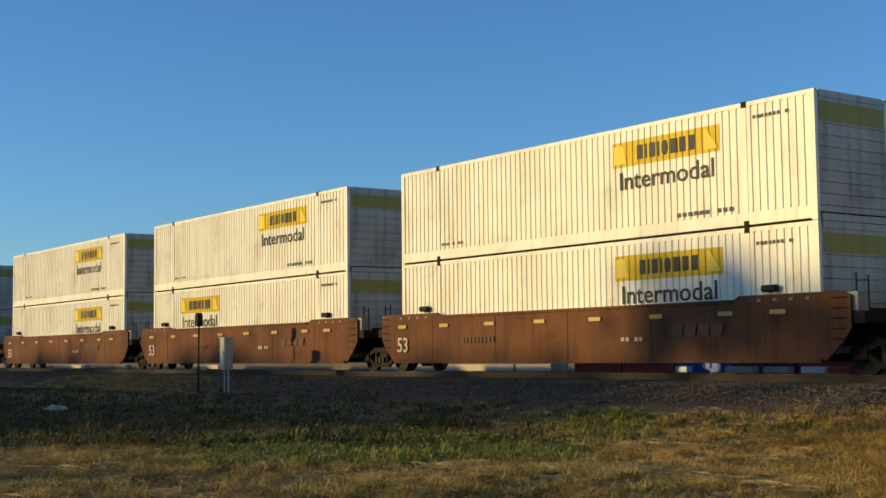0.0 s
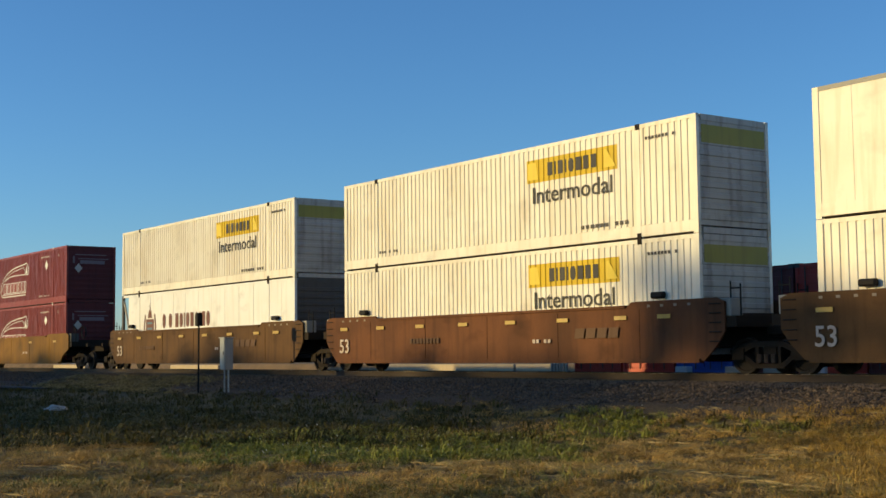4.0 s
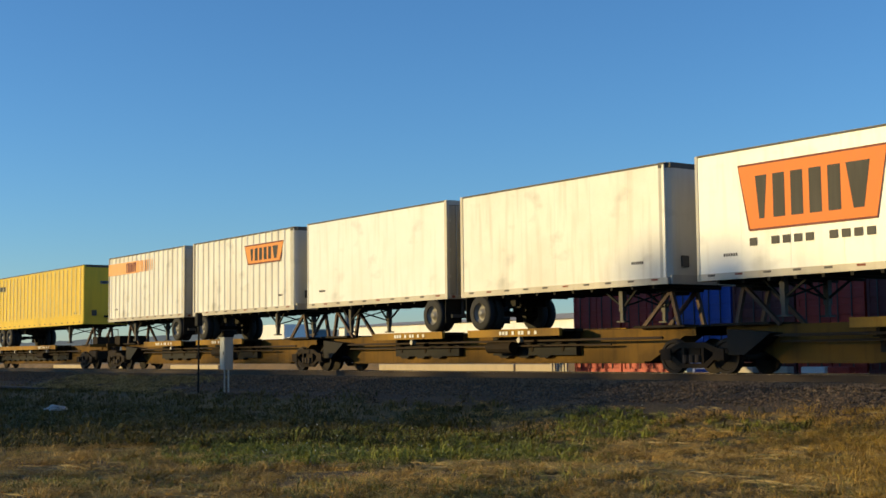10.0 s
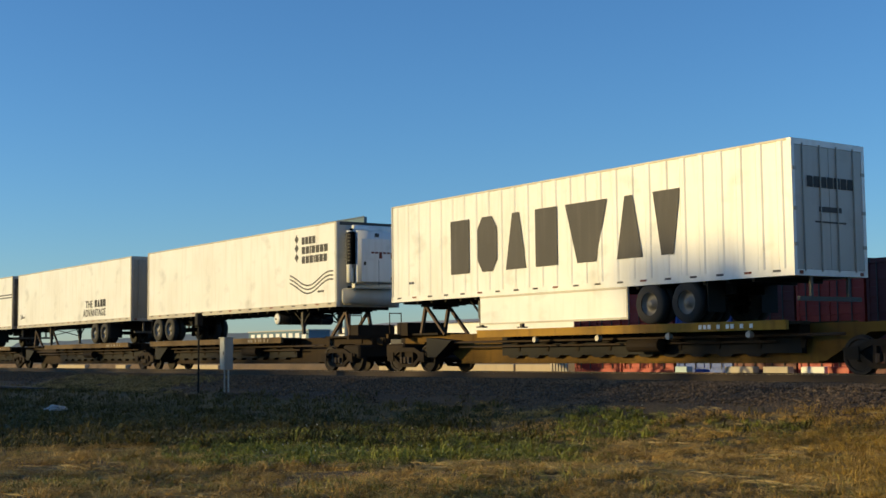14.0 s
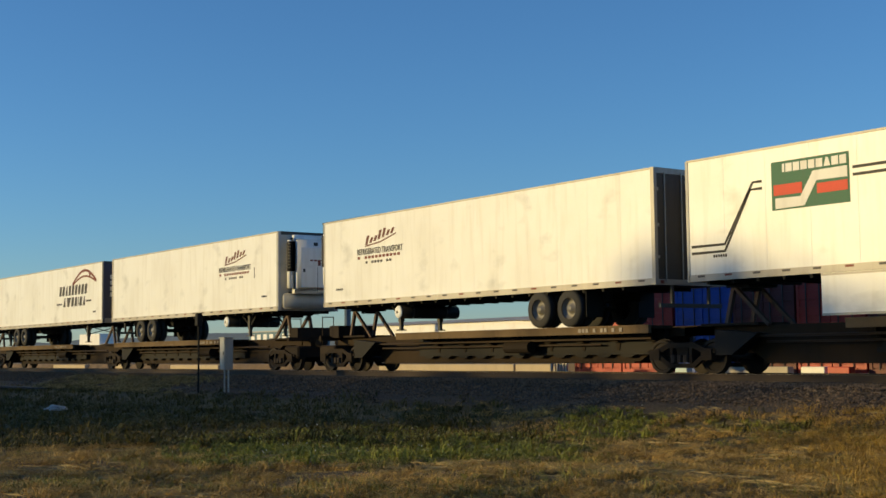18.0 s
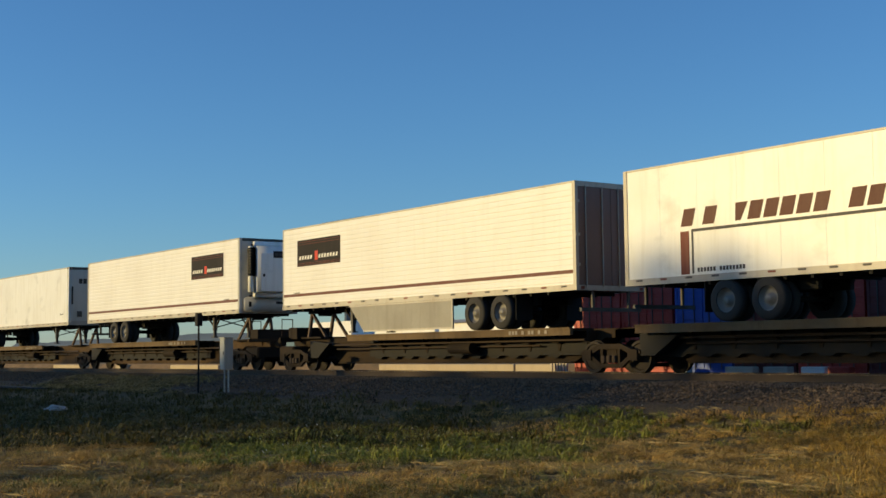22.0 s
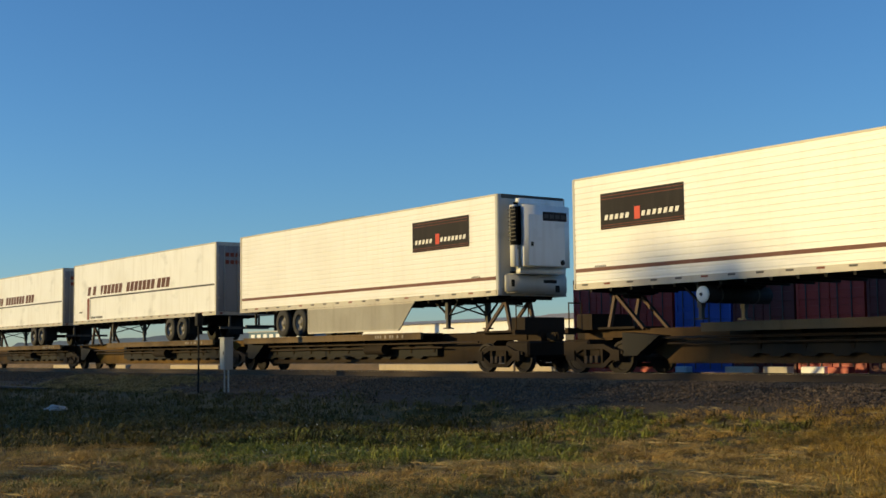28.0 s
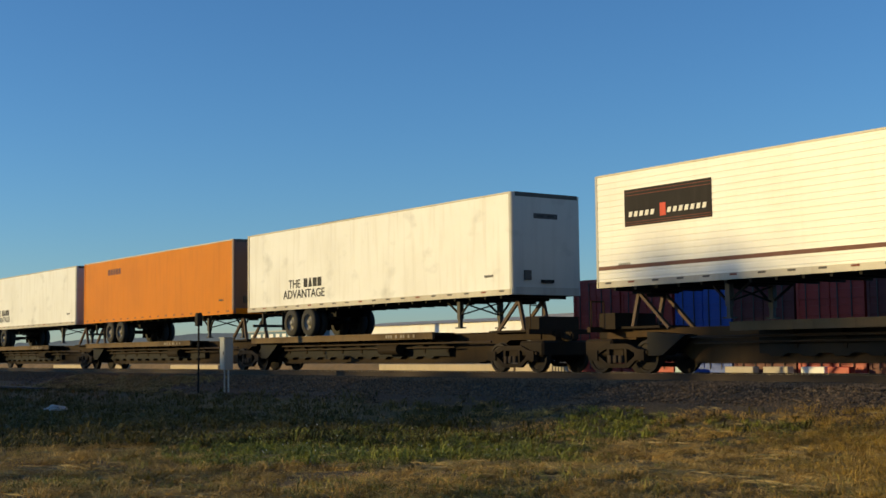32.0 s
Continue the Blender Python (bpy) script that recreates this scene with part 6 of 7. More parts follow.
def build_ground(bm):
    xs = [-4000, -1500, -600, -300, -180, -120] + [-100 + 2.0 * i for i in range(60)] + [40, 100, 300, 1000, 4000]
    ys = [-3000, -900, -300, -150, -80, -50, -35, -28, -24] + [-22 + 0.6 * i for i in range(30)] + [-4.0 + 0.4 * i for i in range(12)] + [1.2, 3.0, 3.6, 4.2, 5.5, 8.0, 12, 20, 28, 35.7, 36.1, 40, 60, 80, 120, 200, 400, 1200, 4000]
    grid = [[bm.verts.new((x, y, uneven(x, y))) for x in xs] for y in ys]
    for j in range(len(ys) - 1):
        for i in range(len(xs) - 1):
            bm.faces.new((grid[j][i], grid[j][i + 1], grid[j + 1][i + 1], grid[j + 1][i]))


solid("ground", build_ground, GROUND, "dry grassy field with a gravel railway bed", "ground", kind="structure", smooth=True)

# ---- track ----
RAIL_Z = Matrix.Translation((0, 0, RAIL))
track = thing("railway_track", "rusty rails on weathered timber ties", "railway track", kind="structure")
RY = (1.295 - 0.755, 1.295 + 0.755)
for y in RY:
    def rail(bm):
        for x0, x1 in ((-900, -90), (-90, 0), (0, 900)):
            box(bm, x0, x1, y - 0.075, y + 0.075, -0.17, -0.155)
            box(bm, x0, x1, y - 0.009, y + 0.009, -0.155, -0.035)
            box(bm, x0, x1, y - 0.036, y + 0.036, -0.035, -0.002)
    r = part("rail", rail, RAIL_RUST, track, key=("rail", y))
    part("rail_head", lambda bm: box(bm, -900, 900, y - 0.03, y + 0.03, -0.002, 0.0), RAIL_TOP, r, key=("railtop", y))
track.matrix_basis = RAIL_Z
rg = random.Random(5)
for i in range(160):
    tie = part("tie", lambda bm: (box(bm, -0.115, 0.115, -1.3, 1.3, -0.19, 0.0), rounded(bm, 0.012, 1)), TIMBER, track, key=("tie",), at=(-94 + 0.53 * i, 1.295 + rg.uniform(-0.04, 0.04), -0.168))
    tie.rotation_euler = (0, 0, rg.uniform(-0.02, 0.02))
part("far_ties", lambda bm: [box(bm, x - 0.115, x + 0.115, 0, 2.6, -0.36, -0.168) for x in [-94.6 - 0.53 * k for k in range(300)] + [-8.6 + 0.53 * k for k in range(100)]], TIMBER, track, key="farties")["kind"] = "stuff"


# ---- scatter ----
def scatter(name, n, place, shape, material, label, category, seed):
    """Many small rigid pieces in one mesh: place(rg) gives (x, y) or None, shape(rg) gives points and faces."""
    rgen = random.Random(seed)
    vs, fs = [], []
    for _ in range(n):
        p = place(rgen)
        if p is None:
            continue
        pts, faces = shape(rgen)
        z = uneven(*p)
        o = len(vs)
        vs.extend((p[0] + a, p[1] + b, z + c) for a, b, c in pts)
        fs.extend(tuple(o + i for i in f) for f in faces)
    me = bpy.data.meshes.new(name)
    me.from_pydata(vs, [], fs)
    me.materials.append(material)
    return tagged(new(name, me), label, category, kind="stuff")


def stone_shape(rgen):
    r = rgen.uniform(0.022, 0.05)
    q = [(rgen.uniform(0.7, 1.2) * r * a, rgen.uniform(0.7, 1.2) * r * b, rgen.uniform(0.6, 1.0) * r * c + 0.3 * r) for a, b, c in ((1, 0, 0), (0, 1, 0), (-1, 0, 0), (0, -1, 0), (0, 0, 1), (0, 0, -1))]
    return q, [(0, 1, 4), (1, 2, 4), (2, 3, 4), (3, 0, 4), (1, 0, 5), (2, 1, 5), (3, 2, 5), (0, 3, 5)]


def ballast_place(rgen):
    u = rgen.random()
    x = -14 - 60 * u ** 1.35
    y = -3.4 + 3.7 * rgen.random() ** 0.8
    if y < -2.4 and noise.noise((x * 0.5, y * 0.5, 9)) < 0.1 * (-2.4 - y):
        return None
    return x, y


scatter("ballast", 26000, ballast_place, stone_shape, STONE, "grey crushed ballast stones beside the rails", "ballast", 11)


# the strip of field that the camera overlooks, as distance ahead and offset across
def field_point(rgen, d0, d1, power=1.0, s0=-0.40, s1=0.40):
    d = d0 + (d1 - d0) * rgen.random() ** power
    s = rgen.uniform(s0, s1)
    return EYE[0] - 0.8112 * d + 0.5848 * s * d, EYE[1] + 0.5848 * d + 0.8112 * s * d, d, s


def ramp(v, a, b):
    u = max(0.0, min(1.0, (v - a) / (b - a)))
    return u * u * (3 - 2 * u)


def patchy(x, y, scale, k):
    return noise.noise((x * scale, y * scale, k)) + 0.5 * noise.noise((x * scale * 2.7, y * scale * 2.7, k + 5))


def greenness(x, y, d, s):
    """Low green weeds grow in an irregular patch in the middle of the field."""
    g = ramp(d, 17.0, 20.5) * (1 - ramp(d, 24.0, 30.0)) * ramp(s, -0.27, -0.14) * (1 - ramp(s, 0.02, 0.17))
    g = max(g, ramp(d, 23.5, 25.5) * (1 - ramp(d, 28.0, 31.0)) * ramp(s, 0.07, 0.10) * (1 - ramp(s, 0.14, 0.18)), 0.6 * ramp(d, 21.0, 22.5) * (1 - ramp(d, 24.0, 26.0)) * ramp(s, 0.18, 0.21) * (1 - ramp(s, 0.25, 0.29)))
    return g * 1.15 + 0.55 * patchy(x, y, 0.45, 31) - 0.28


def goldness(x, y, d, s):
    """Taller golden grass thickens towards one end of the field."""
    return ramp(s, 0.16, 0.36) + 0.6 * patchy(x, y, 0.5, 12) - 0.35


def straw_place(rgen):
    x, y, d, s = field_point(rgen, 13.0, 34, 1.25)
    if y > -2.9 or rgen.random() > 0.5 + 1.4 * patchy(x, y, 1.1, 2) - max(0, greenness(x, y, d, s)) - 1.5 * ramp(d, 24, 29) * ramp(-s, -0.1, 0.15):
        return None
    return x, y


def lying_place(rgen):
    x, y, d, s = field_point(rgen, 13.0, 28, 1.2)
    if y > -2.6 or rgen.random() > 0.22 + 1.3 * patchy(x, y, 0.7, 8) - 0.3 * ramp(-s, 0.0, 0.2) - 0.8 * ramp(d, 22, 26) * ramp(-s, -0.1, 0.15):
        return None
    return x, y


def gold_place(rgen):
    x, y, d, s = field_point(rgen, 13.2, 28, 1.0, 0.06, 0.42)
    if y > -2.5 or rgen.random() > goldness(x, y, d, s):
        return None
    return x, y


def strip_place(rgen):
    x, y, d, s = field_point(rgen, 16.5, 31, 1.0, -0.32, 0.3)
    if y > -3.2 or rgen.random() > greenness(x, y, d, s):
        return None
    return x, y


def olive_place(rgen):
    x, y, d, s = field_point(rgen, 13.0, 27, 1.1)
    if y > -3.4 or rgen.random() > 0.15 + 1.5 * patchy(x, y, 0.38, 44) + 0.5 * max(0, greenness(x, y, d, s)):
        return None
    return x, y


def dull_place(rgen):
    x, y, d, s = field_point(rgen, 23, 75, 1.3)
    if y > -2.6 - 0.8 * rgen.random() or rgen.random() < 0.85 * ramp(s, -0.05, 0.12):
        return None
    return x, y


def tuft(radius, height, width, count):
    """A matted clump: blades arch out from the middle and droop to the ground."""
    def make(rgen):
        pts, faces = [], []
        k = rgen.uniform(0.35, 1.1) ** 1.0 + (0.8 if rgen.random() < 0.12 else 0.15)
        flow = rgen.uniform(0, 6.28)
        for _ in range(rgen.randint(*count)):
            a = flow + rgen.gauss(0, 1.3)
            r, h = radius * k * rgen.uniform(0.5, 1.5), height * k * rgen.uniform(0.4, 1.3)
            w = width * rgen.uniform(0.6, 1.4)
            cx, sx = math.cos(a), math.sin(a)
            bx, by = rgen.uniform(-0.6, 0.6) * radius * k, rgen.uniform(-0.6, 0.6) * radius * k
            o = len(pts)
            for f, g, ww in ((0.0, -0.01, 1.0), (0.3, 0.85, 0.9), (0.7, 1.0, 0.6)):
                px, py = bx + cx * r * f, by + sx * r * f
                pts += [(px - sx * w * ww, py + cx * w * ww, h * g), (px + sx * w * ww, py - cx * w * ww, h * g + 0.3 * w)]
            pts.append((bx + cx * r, by + sx * r, h * rgen.uniform(0.4, 1.0)))
            faces += [(o, o + 1, o + 3, o + 2), (o + 2, o + 3, o + 5, o + 4), (o + 4, o + 5, o + 6)]
        return pts, faces
    return make


def lying(rgen):
    """A few fallen straws lying across the stubble."""
    pts, faces = [], []
    a0 = rgen.uniform(0, 6.28)
    for _ in range(rgen.randint(2, 6)):
        a = a0 + rgen.gauss(0, 0.35)
        l, w = rgen.uniform(0.08, 0.32), rgen.uniform(0.003, 0.007)
        cx, sx, z = math.cos(a), math.sin(a), rgen.uniform(0.03, 0.07)
        bx, by = rgen.uniform(-0.1, 0.1), rgen.uniform(-0.1, 0.1)
        o = len(pts)
        pts += [(bx - cx * l - sx * w, by - sx * l + cx * w, z), (bx - cx * l + sx * w, by - sx * l - cx * w, z), (bx + cx * l, by + sx * l, z + rgen.uniform(-0.02, 0.03)), (bx, by, z + 1.6 * w)]
        faces += [(o, o + 1, o + 3), (o + 1, o + 2, o + 3), (o + 2, o, o + 3)]
    return pts, faces


scatter("dry_grass", 27000, straw_place, tuft(0.18, 0.065, 0.0032, (12, 20)), STRAW, "matted dry brown grass covering the field", "grass", 3)
def shoulder_place(rgen):
    x, y = rgen.uniform(-62, -43), rgen.uniform(-3.4, -1.2)
    if rgen.random() > 0.55 + 0.9 * patchy(x, y, 0.6, 17) - ramp(abs(x + 52), 5, 11):
        return None
    return x, y


scatter("shoulder_grass", 5000, shoulder_place, tuft(0.16, 0.08, 0.008, (8, 13)), SHOULDER, "short dry grass on the ballast shoulder", "grass", 9)
scatter("fallen_straw", 4200, lying_place, lying, STRAW_PALE, "bleached straws lying on the dry grass", "straw", 5)
scatter("golden_grass", 7000, gold_place, tuft(0.20, 0.11, 0.003, (12, 20)), STRAW_GOLD, "taller golden dry grass tufts", "grass", 4)
scatter("green_weeds", 8500, strip_place, tuft(0.13, 0.09, 0.008, (9, 14)), BLADE_GREEN, "low green leafy weeds in the grass", "weeds", 6)
scatter("mixed_grass", 6500, olive_place, tuft(0.15, 0.075, 0.005, (9, 15)), BLADE_OLIVE, "olive green grass mixed into the dry field", "grass", 11)
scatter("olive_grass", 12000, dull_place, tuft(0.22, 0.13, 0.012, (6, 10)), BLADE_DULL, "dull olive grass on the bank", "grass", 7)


def petal_shape(rgen):
    h = rgen.uniform(0.1, 0.2)
    r = rgen.uniform(0.008, 0.016)
    return [(r, 0, h), (0, r, h + 0.01), (-r, 0, h), (0, -r, h + 0.01), (0, 0, h + r * 1.5), (0, 0, h - r)], [(0, 1, 4), (1, 2, 4), (2, 3, 4), (3, 0, 4), (1, 0, 5), (2, 1, 5), (3, 2, 5), (0, 3, 5)]


scatter("wild_flowers", 240, strip_place, petal_shape, PETAL, "small pale flower heads among the weeds", "flowers", 8)

# ---- things beside the track ----
box_t = thing("signal_cabinet", "pale metal equipment cabinet on two posts", "cabinet")
box_t.matrix_basis = pose(-40.9, -2.8, -0.9)
part("housing", lambda bm: (box(bm, -0.19, 0.19, -0.16, 0.16, 0.84, 1.92), rounded(bm, 0.015, 2)), GALV, box_t, key="cabh")
part("cabinet_door", lambda bm: box(bm, -0.16, 0.16, -0.172, -0.16, 0.88, 1.88), GALV, box_t, key="cabd")
part("rain_hood", lambda bm: box(bm, -0.22, 0.22, -0.2, 0.19, 1.92, 1.95), GALV, box_t, key="cabr")
part("latch", lambda bm: box(bm, 0.1, 0.13, -0.19, -0.172, 1.35, 1.47), ALU_DARK, box_t, key="cabl")
for x in (-0.15, 0.15):
    part("leg", lambda bm: rod(bm, (x, 0, -0.3), (x, 0, 0.86), 0.032, 8), GALV, box_t, key=("cable", x))
post = thing("marker_post", "slim dark iron post with a small box head", "post")
post.matrix_basis = pose(-42.6, -3.05, -0.92)
part("pole", lambda bm: rod(bm, (0, 0, -0.3), (0, 0, 2.45), 0.035, 8), BLACK, post, key="mp1")
part("head_box", lambda bm: (box(bm, -0.12, 0.12, -0.1, 0.1, 2.4, 2.8), rounded(bm, 0.02, 1)), BLACK, post, key="mp2")
part("cap", lambda bm: box(bm, -0.09, 0.09, -0.09, 0.09, 2.8, 2.86), BLACK, post, key="mp3")
scrap = thing("plastic_scrap", "crumpled pale plastic bag lying in the grass", "litter")
scrap.matrix_basis = pose(-39.6, -9.2, -1.2)
def crumple(bm):
    bmesh.ops.create_icosphere(bm, subdivisions=3, radius=0.28)
    for v in bm.verts:
        v.co = Vector((v.co.x * 1.3, v.co.y, abs(v.co.z) * 0.55)) * (1 + 0.5 * noise.noise(v.co * 6))
part("bag", crumple, GALV, scrap, key="bag")
pad = solid("access_pad", lambda bm: prism(bm, [(-95, -0.95), (-57, -0.95), (-57, -0.9), (-95, -0.9)], -3.9, -3.0), ASPHALT, "dark asphalt pad beside the track", "road", kind="structure")

# low concrete kerb on the far bank of the ditch, along the road
slab = thing("concrete_kerb", "pale sunlit concrete kerb slabs along the far road", "kerb", kind="structure")
for x0, x1 in ((-90.4, -72.75), (-72.55, -68.6)):
    part("slab", lambda bm: (box(bm, x0, x1, 35.5, 36.05, -1.02, -0.39), rounded(bm, 0.03, 1)), KERB, slab, key=("slab", x0))
for x0, x1 in ((-168.5, -157.1), (-147.1, -144.1), (-131.6, -120.0)):
    b = solid("concrete_block", lambda bm: (box(bm, x0, x1, 35.4, 36.05, -1.02, -0.45), rounded(bm, 0.05, 1)), KERB, "whitish concrete block along the far road", "block", "blocks beyond the track")

# slab on which the yard containers stand, with small things along its edge
pad2 = solid("yard_slab", lambda bm: (box(bm, -38.2, 20.0, 9.2, 24.0, -1.0, -0.37), rounded(bm, 0.03, 1)), CONCRETE, "dusty concrete slab of the storage yard", "slab", kind="structure")
PALE_BLUE = mat("pale_blue_paint", (0.42, 0.55, 0.60), (0.3, 0.36, 0.38), 0.6, amount=0.3)
for x0, x1, paint, words in ((-31.75, -31.2, PALE_BLUE, "low pale blue painted block in the yard"), (-29.5, -28.3, CONCRETE, "low cream concrete block in the yard"), (-27.9, -26.9, CONCRETE, "low cream concrete block in the yard"), (-26.4, -25.5, BARN_WHITE, "low white painted block in the yard"), (-25.4, -24.6, YARD_RED, "low red painted block in the yard")):
    solid("low_block", lambda bm: (box(bm, x0, x1, 9.6, 9.9, -0.37, -0.12), rounded(bm, 0.02, 1)), paint, words, "block", "painted blocks in the yard")
rack = thing("slatted_rack", "low slatted rack of pale upright bars", "rack")
for i in range(6):
    part("bar", lambda bm: box(bm, -0.045, 0.045, 0, 0.08, 0, 0.36), CONCRETE, rack, key="rkbar", at=(0.17 * i, 0, 0))
part("foot_rail", lambda bm: box(bm, -0.1, 0.95, 0.08, 0.14, 0, 0.08), TIMBER, rack, key="rkfoot")
rack.matrix_basis = pose(-38.15, 9.5, -0.37)

# ---- storage yard beyond the track: containers standing end-on ----
def yard_box(x, paint, label, y0=10.3, length=12.2, z=-0.37):
    c = thing("storage_container", label, "container", "yard containers")
    w, h = 2.56, 3.5
    c.matrix_basis = pose(x, y0, z)
    def shell(bm):
        box(bm, 0.02, w - 0.02, 0.08, length, 0.12, h - 0.06)
        for i in range(int(length / 0.28)):
            y = 0.2 + i * 0.28
            box(bm, 0.0, 0.02, y, y + 0.14, 0.2, h - 0.12)
            box(bm, w - 0.02, w, y, y + 0.14, 0.2, h - 0.12)
    part("body", shell, paint, c, key=("yb", length))
    for i in (0, 1):
        xa = 0.1 + i * (w / 2 - 0.08)
        d = part("door", lambda bm: profiled(bm, ridges(0.2, h - 0.16, [0.5 + 0.5 * k for k in range(6)], 0.14, 0.0, 0.02, 0.01), xa, xa + w / 2 - 0.12, 0.012, 0.07, 1, False), paint, c, key=("yd", i))
        for e in (0.28, 0.8):
            part("lock_rod", lambda bm: rod(bm, (xa + e, -0.005, 0.15), (xa + e, -0.005, h - 0.1), 0.02, 6), ALU_DARK, d, key=("yr", i, e))
    part("end_frame", lambda bm: (box(bm, 0, 0.1, 0, 0.1, 0, h), box(bm, w - 0.1, w, 0, 0.1, 0, h), box(bm, 0.1, w - 0.1, 0, 0.1, h - 0.14, h), box(bm, 0.1, w - 0.1, 0, 0.1, 0, 0.16)), paint, c, key=("yf",))
    part("roof", lambda bm: [box(bm, 0.04, w - 0.04, 0.3 + 0.6 * k, 0.6 + 0.6 * k, h - 0.06, h - 0.02) for k in range(int((length - 0.6) / 0.6))], paint, c, key=("yroof", length))
    for xx in (0.0, w - 0.17):
        part("corner_casting", lambda bm: box(bm, xx - 0.006, xx + 0.176, -0.012, 0.17, h - 0.12, h + 0.02), ALU_DARK, c, key=("yc", xx))
    return c


for x, p, lab in ((-37.7, YARD_RED, "red storage container with closed doors"), (-35.05, YARD_RED, "red storage container with closed doors"), (-32.35, YARD_BLUE, "deep blue storage container with closed doors"), (-29.7, YARD_MAROON, "dull maroon storage container"), (-27.05, YARD_RED, "red storage container with closed doors"), (-24.4, YARD_MAROON, "dull maroon storage container"), (-21.75, YARD_BLUE, "deep blue storage container with closed doors"), (-19.1, YARD_MAROON, "dull maroon storage container")):
    yard_box(x, p, lab)

# ---- far things ----
def barn(name, x0, x1, y0, y1, z0, h, roof_h, label, n):
    b = thing(name, label, "building")
    part("wall", lambda bm: box(bm, x0, x1, y0, y1, z0, h), BARN_WHITE, b, key=(name, x0))
    def roof(bm):
        m = (y0 + y1) / 2
        vs = [bm.verts.new(p) for p in ((x0 - 0.5, y0 - 0.6, h), (x1 + 0.5, y0 - 0.6, h), (x1 + 0.5, m, h + roof_h), (x0 - 0.5, m, h + roof_h), (x0 - 0.5, y1 + 0.6, h), (x1 + 0.5, y1 + 0.6, h))]
        for f in ((0, 1, 2, 3), (3, 2, 5, 4), (0, 3, 4), (1, 5, 2), (0, 4, 5, 1)):
            bm.faces.new([vs[i] for i in f])
    part("roof", roof, CONCRETE, b, key=(name, x0, "r"))
    for i in range(n):
        x = x0 + (x1 - x0) * (i + 0.5) / n
        part("bay_door", lambda bm: box(bm, -1.6, 1.6, y0 - 0.05, y0, z0 + 0.2, z0 + 0.65 * (h - z0)), ALU_DARK, b, key=(name, y0, h), at=(x, 0, 0))
    return b


barn("warehouse", -190, -134, 92, 112, -1.0, 5.0, 0.9, "long low white warehouse beyond the yard", 8)
barn("storage_shed", -131, -119, 84, 94, -1.0, 4.6, 0.9, "low pale storage shed", 3)

pole = thing("utility_pole", "dark timber utility pole with a crossarm", "utility pole")
pole.matrix_basis = pose(-63.8, 45.0, -0.35)
part("shaft", lambda bm: rod(bm, (0, 0, 0), (0, 0, 10.9), 0.16, 10, 0.11), POLE_WOOD, pole, key="up1")
part("crossarm", lambda bm: box(bm, -1.35, 1.35, -0.06, 0.06, 8.75, 8.9), POLE_WOOD, pole, key="up2")
for x in (-1.25, -0.6, 0.6, 1.25):
    part("insulator", lambda bm: rod(bm, (x, 0, 8.9), (x, 0, 9.1), 0.05, 8), ALU_DARK, pole, key=("up3", x))
for e in (-1, 1):
    part("brace", lambda bm: beam(bm, (e * 0.8, 0.05, 8.75), (0, 0.05, 8.1), 0.05), ALU_DARK, pole, key=("up4", e))

board = thing("roadside_billboard", "large grey-blue billboard on tall steel posts", "billboard")
board.matrix_basis = pose(-168.5, 80.0, -0.8, 0, 0, 0)
part("panel", lambda bm: box(bm, -6.0, 6.0, -0.25, 0.25, 14.4, 21.6), INK_BLUE_PALE, board, key="bb1")
part("frame", lambda bm: (box(bm, -6.1, 6.1, -0.3, -0.25, 14.3, 14.55), box(bm, -6.1, 6.1, -0.3, -0.25, 21.45, 21.7)), INK_BLUE, board, key="bb2")
part("post", lambda bm: rod(bm, (0.0, 0.5, 0), (0.0, 0.5, 20), 0.5, 12), INK_BLUE, board, key="bb3")
part("catwalk", lambda bm: box(bm, -6.0, 6.0, -1.2, -0.3, 14.1, 14.2), INK_BLUE, board, key="bb4")


# ---- a far low office, and hills on the horizon ----
office = thing("far_office", "low slate-blue building with a row of white windows", "building")
part("wall", lambda bm: box(bm, -21, 21, -4, 4, 0, 9.6), INK_BLUE_PALE, office, key="off1")
part("roof", lambda bm: box(bm, -21.3, 21.3, -4.3, 4.3, 9.6, 10.0), GALV, office, key="off2")
for i in range(9):
    part("window", lambda bm: box(bm, -1.3, 1.3, -4.06, -4.0, 7.0, 8.9), BARN_WHITE, office, key="off3", at=(-18 + 4.5 * i, 0, 0))
office.matrix_basis = pose(-392.0, 194.0, -1.1)


def ridge(bm):
    n = 90
    rows = []
    for i in range(n + 1):
        x = -6000 + 5400 * i / n
        h = 20 + 42 * ramp(-x, 1500, 2600) + 10 * noise.noise((x * 0.0016, 3, 0)) + 5 * noise.noise((x * 0.008, 7, 0))
        rows.append([bm.verts.new(p) for p in ((x, 1500, -3), (x, 1580, h), (x, 1900, -3))])
    for a, b in zip(rows, rows[1:]):
        for k in (0, 1):
            bm.faces.new((a[k], b[k], b[k + 1], a[k + 1]))


solid("backdrop", ridge, mat("hazy_hill_scrub", (0.13, 0.17, 0.20), (0.10, 0.13, 0.15), 0.95, scale=0.02), "low hazy blue hills on the horizon", "hills", kind="structure", smooth=True)


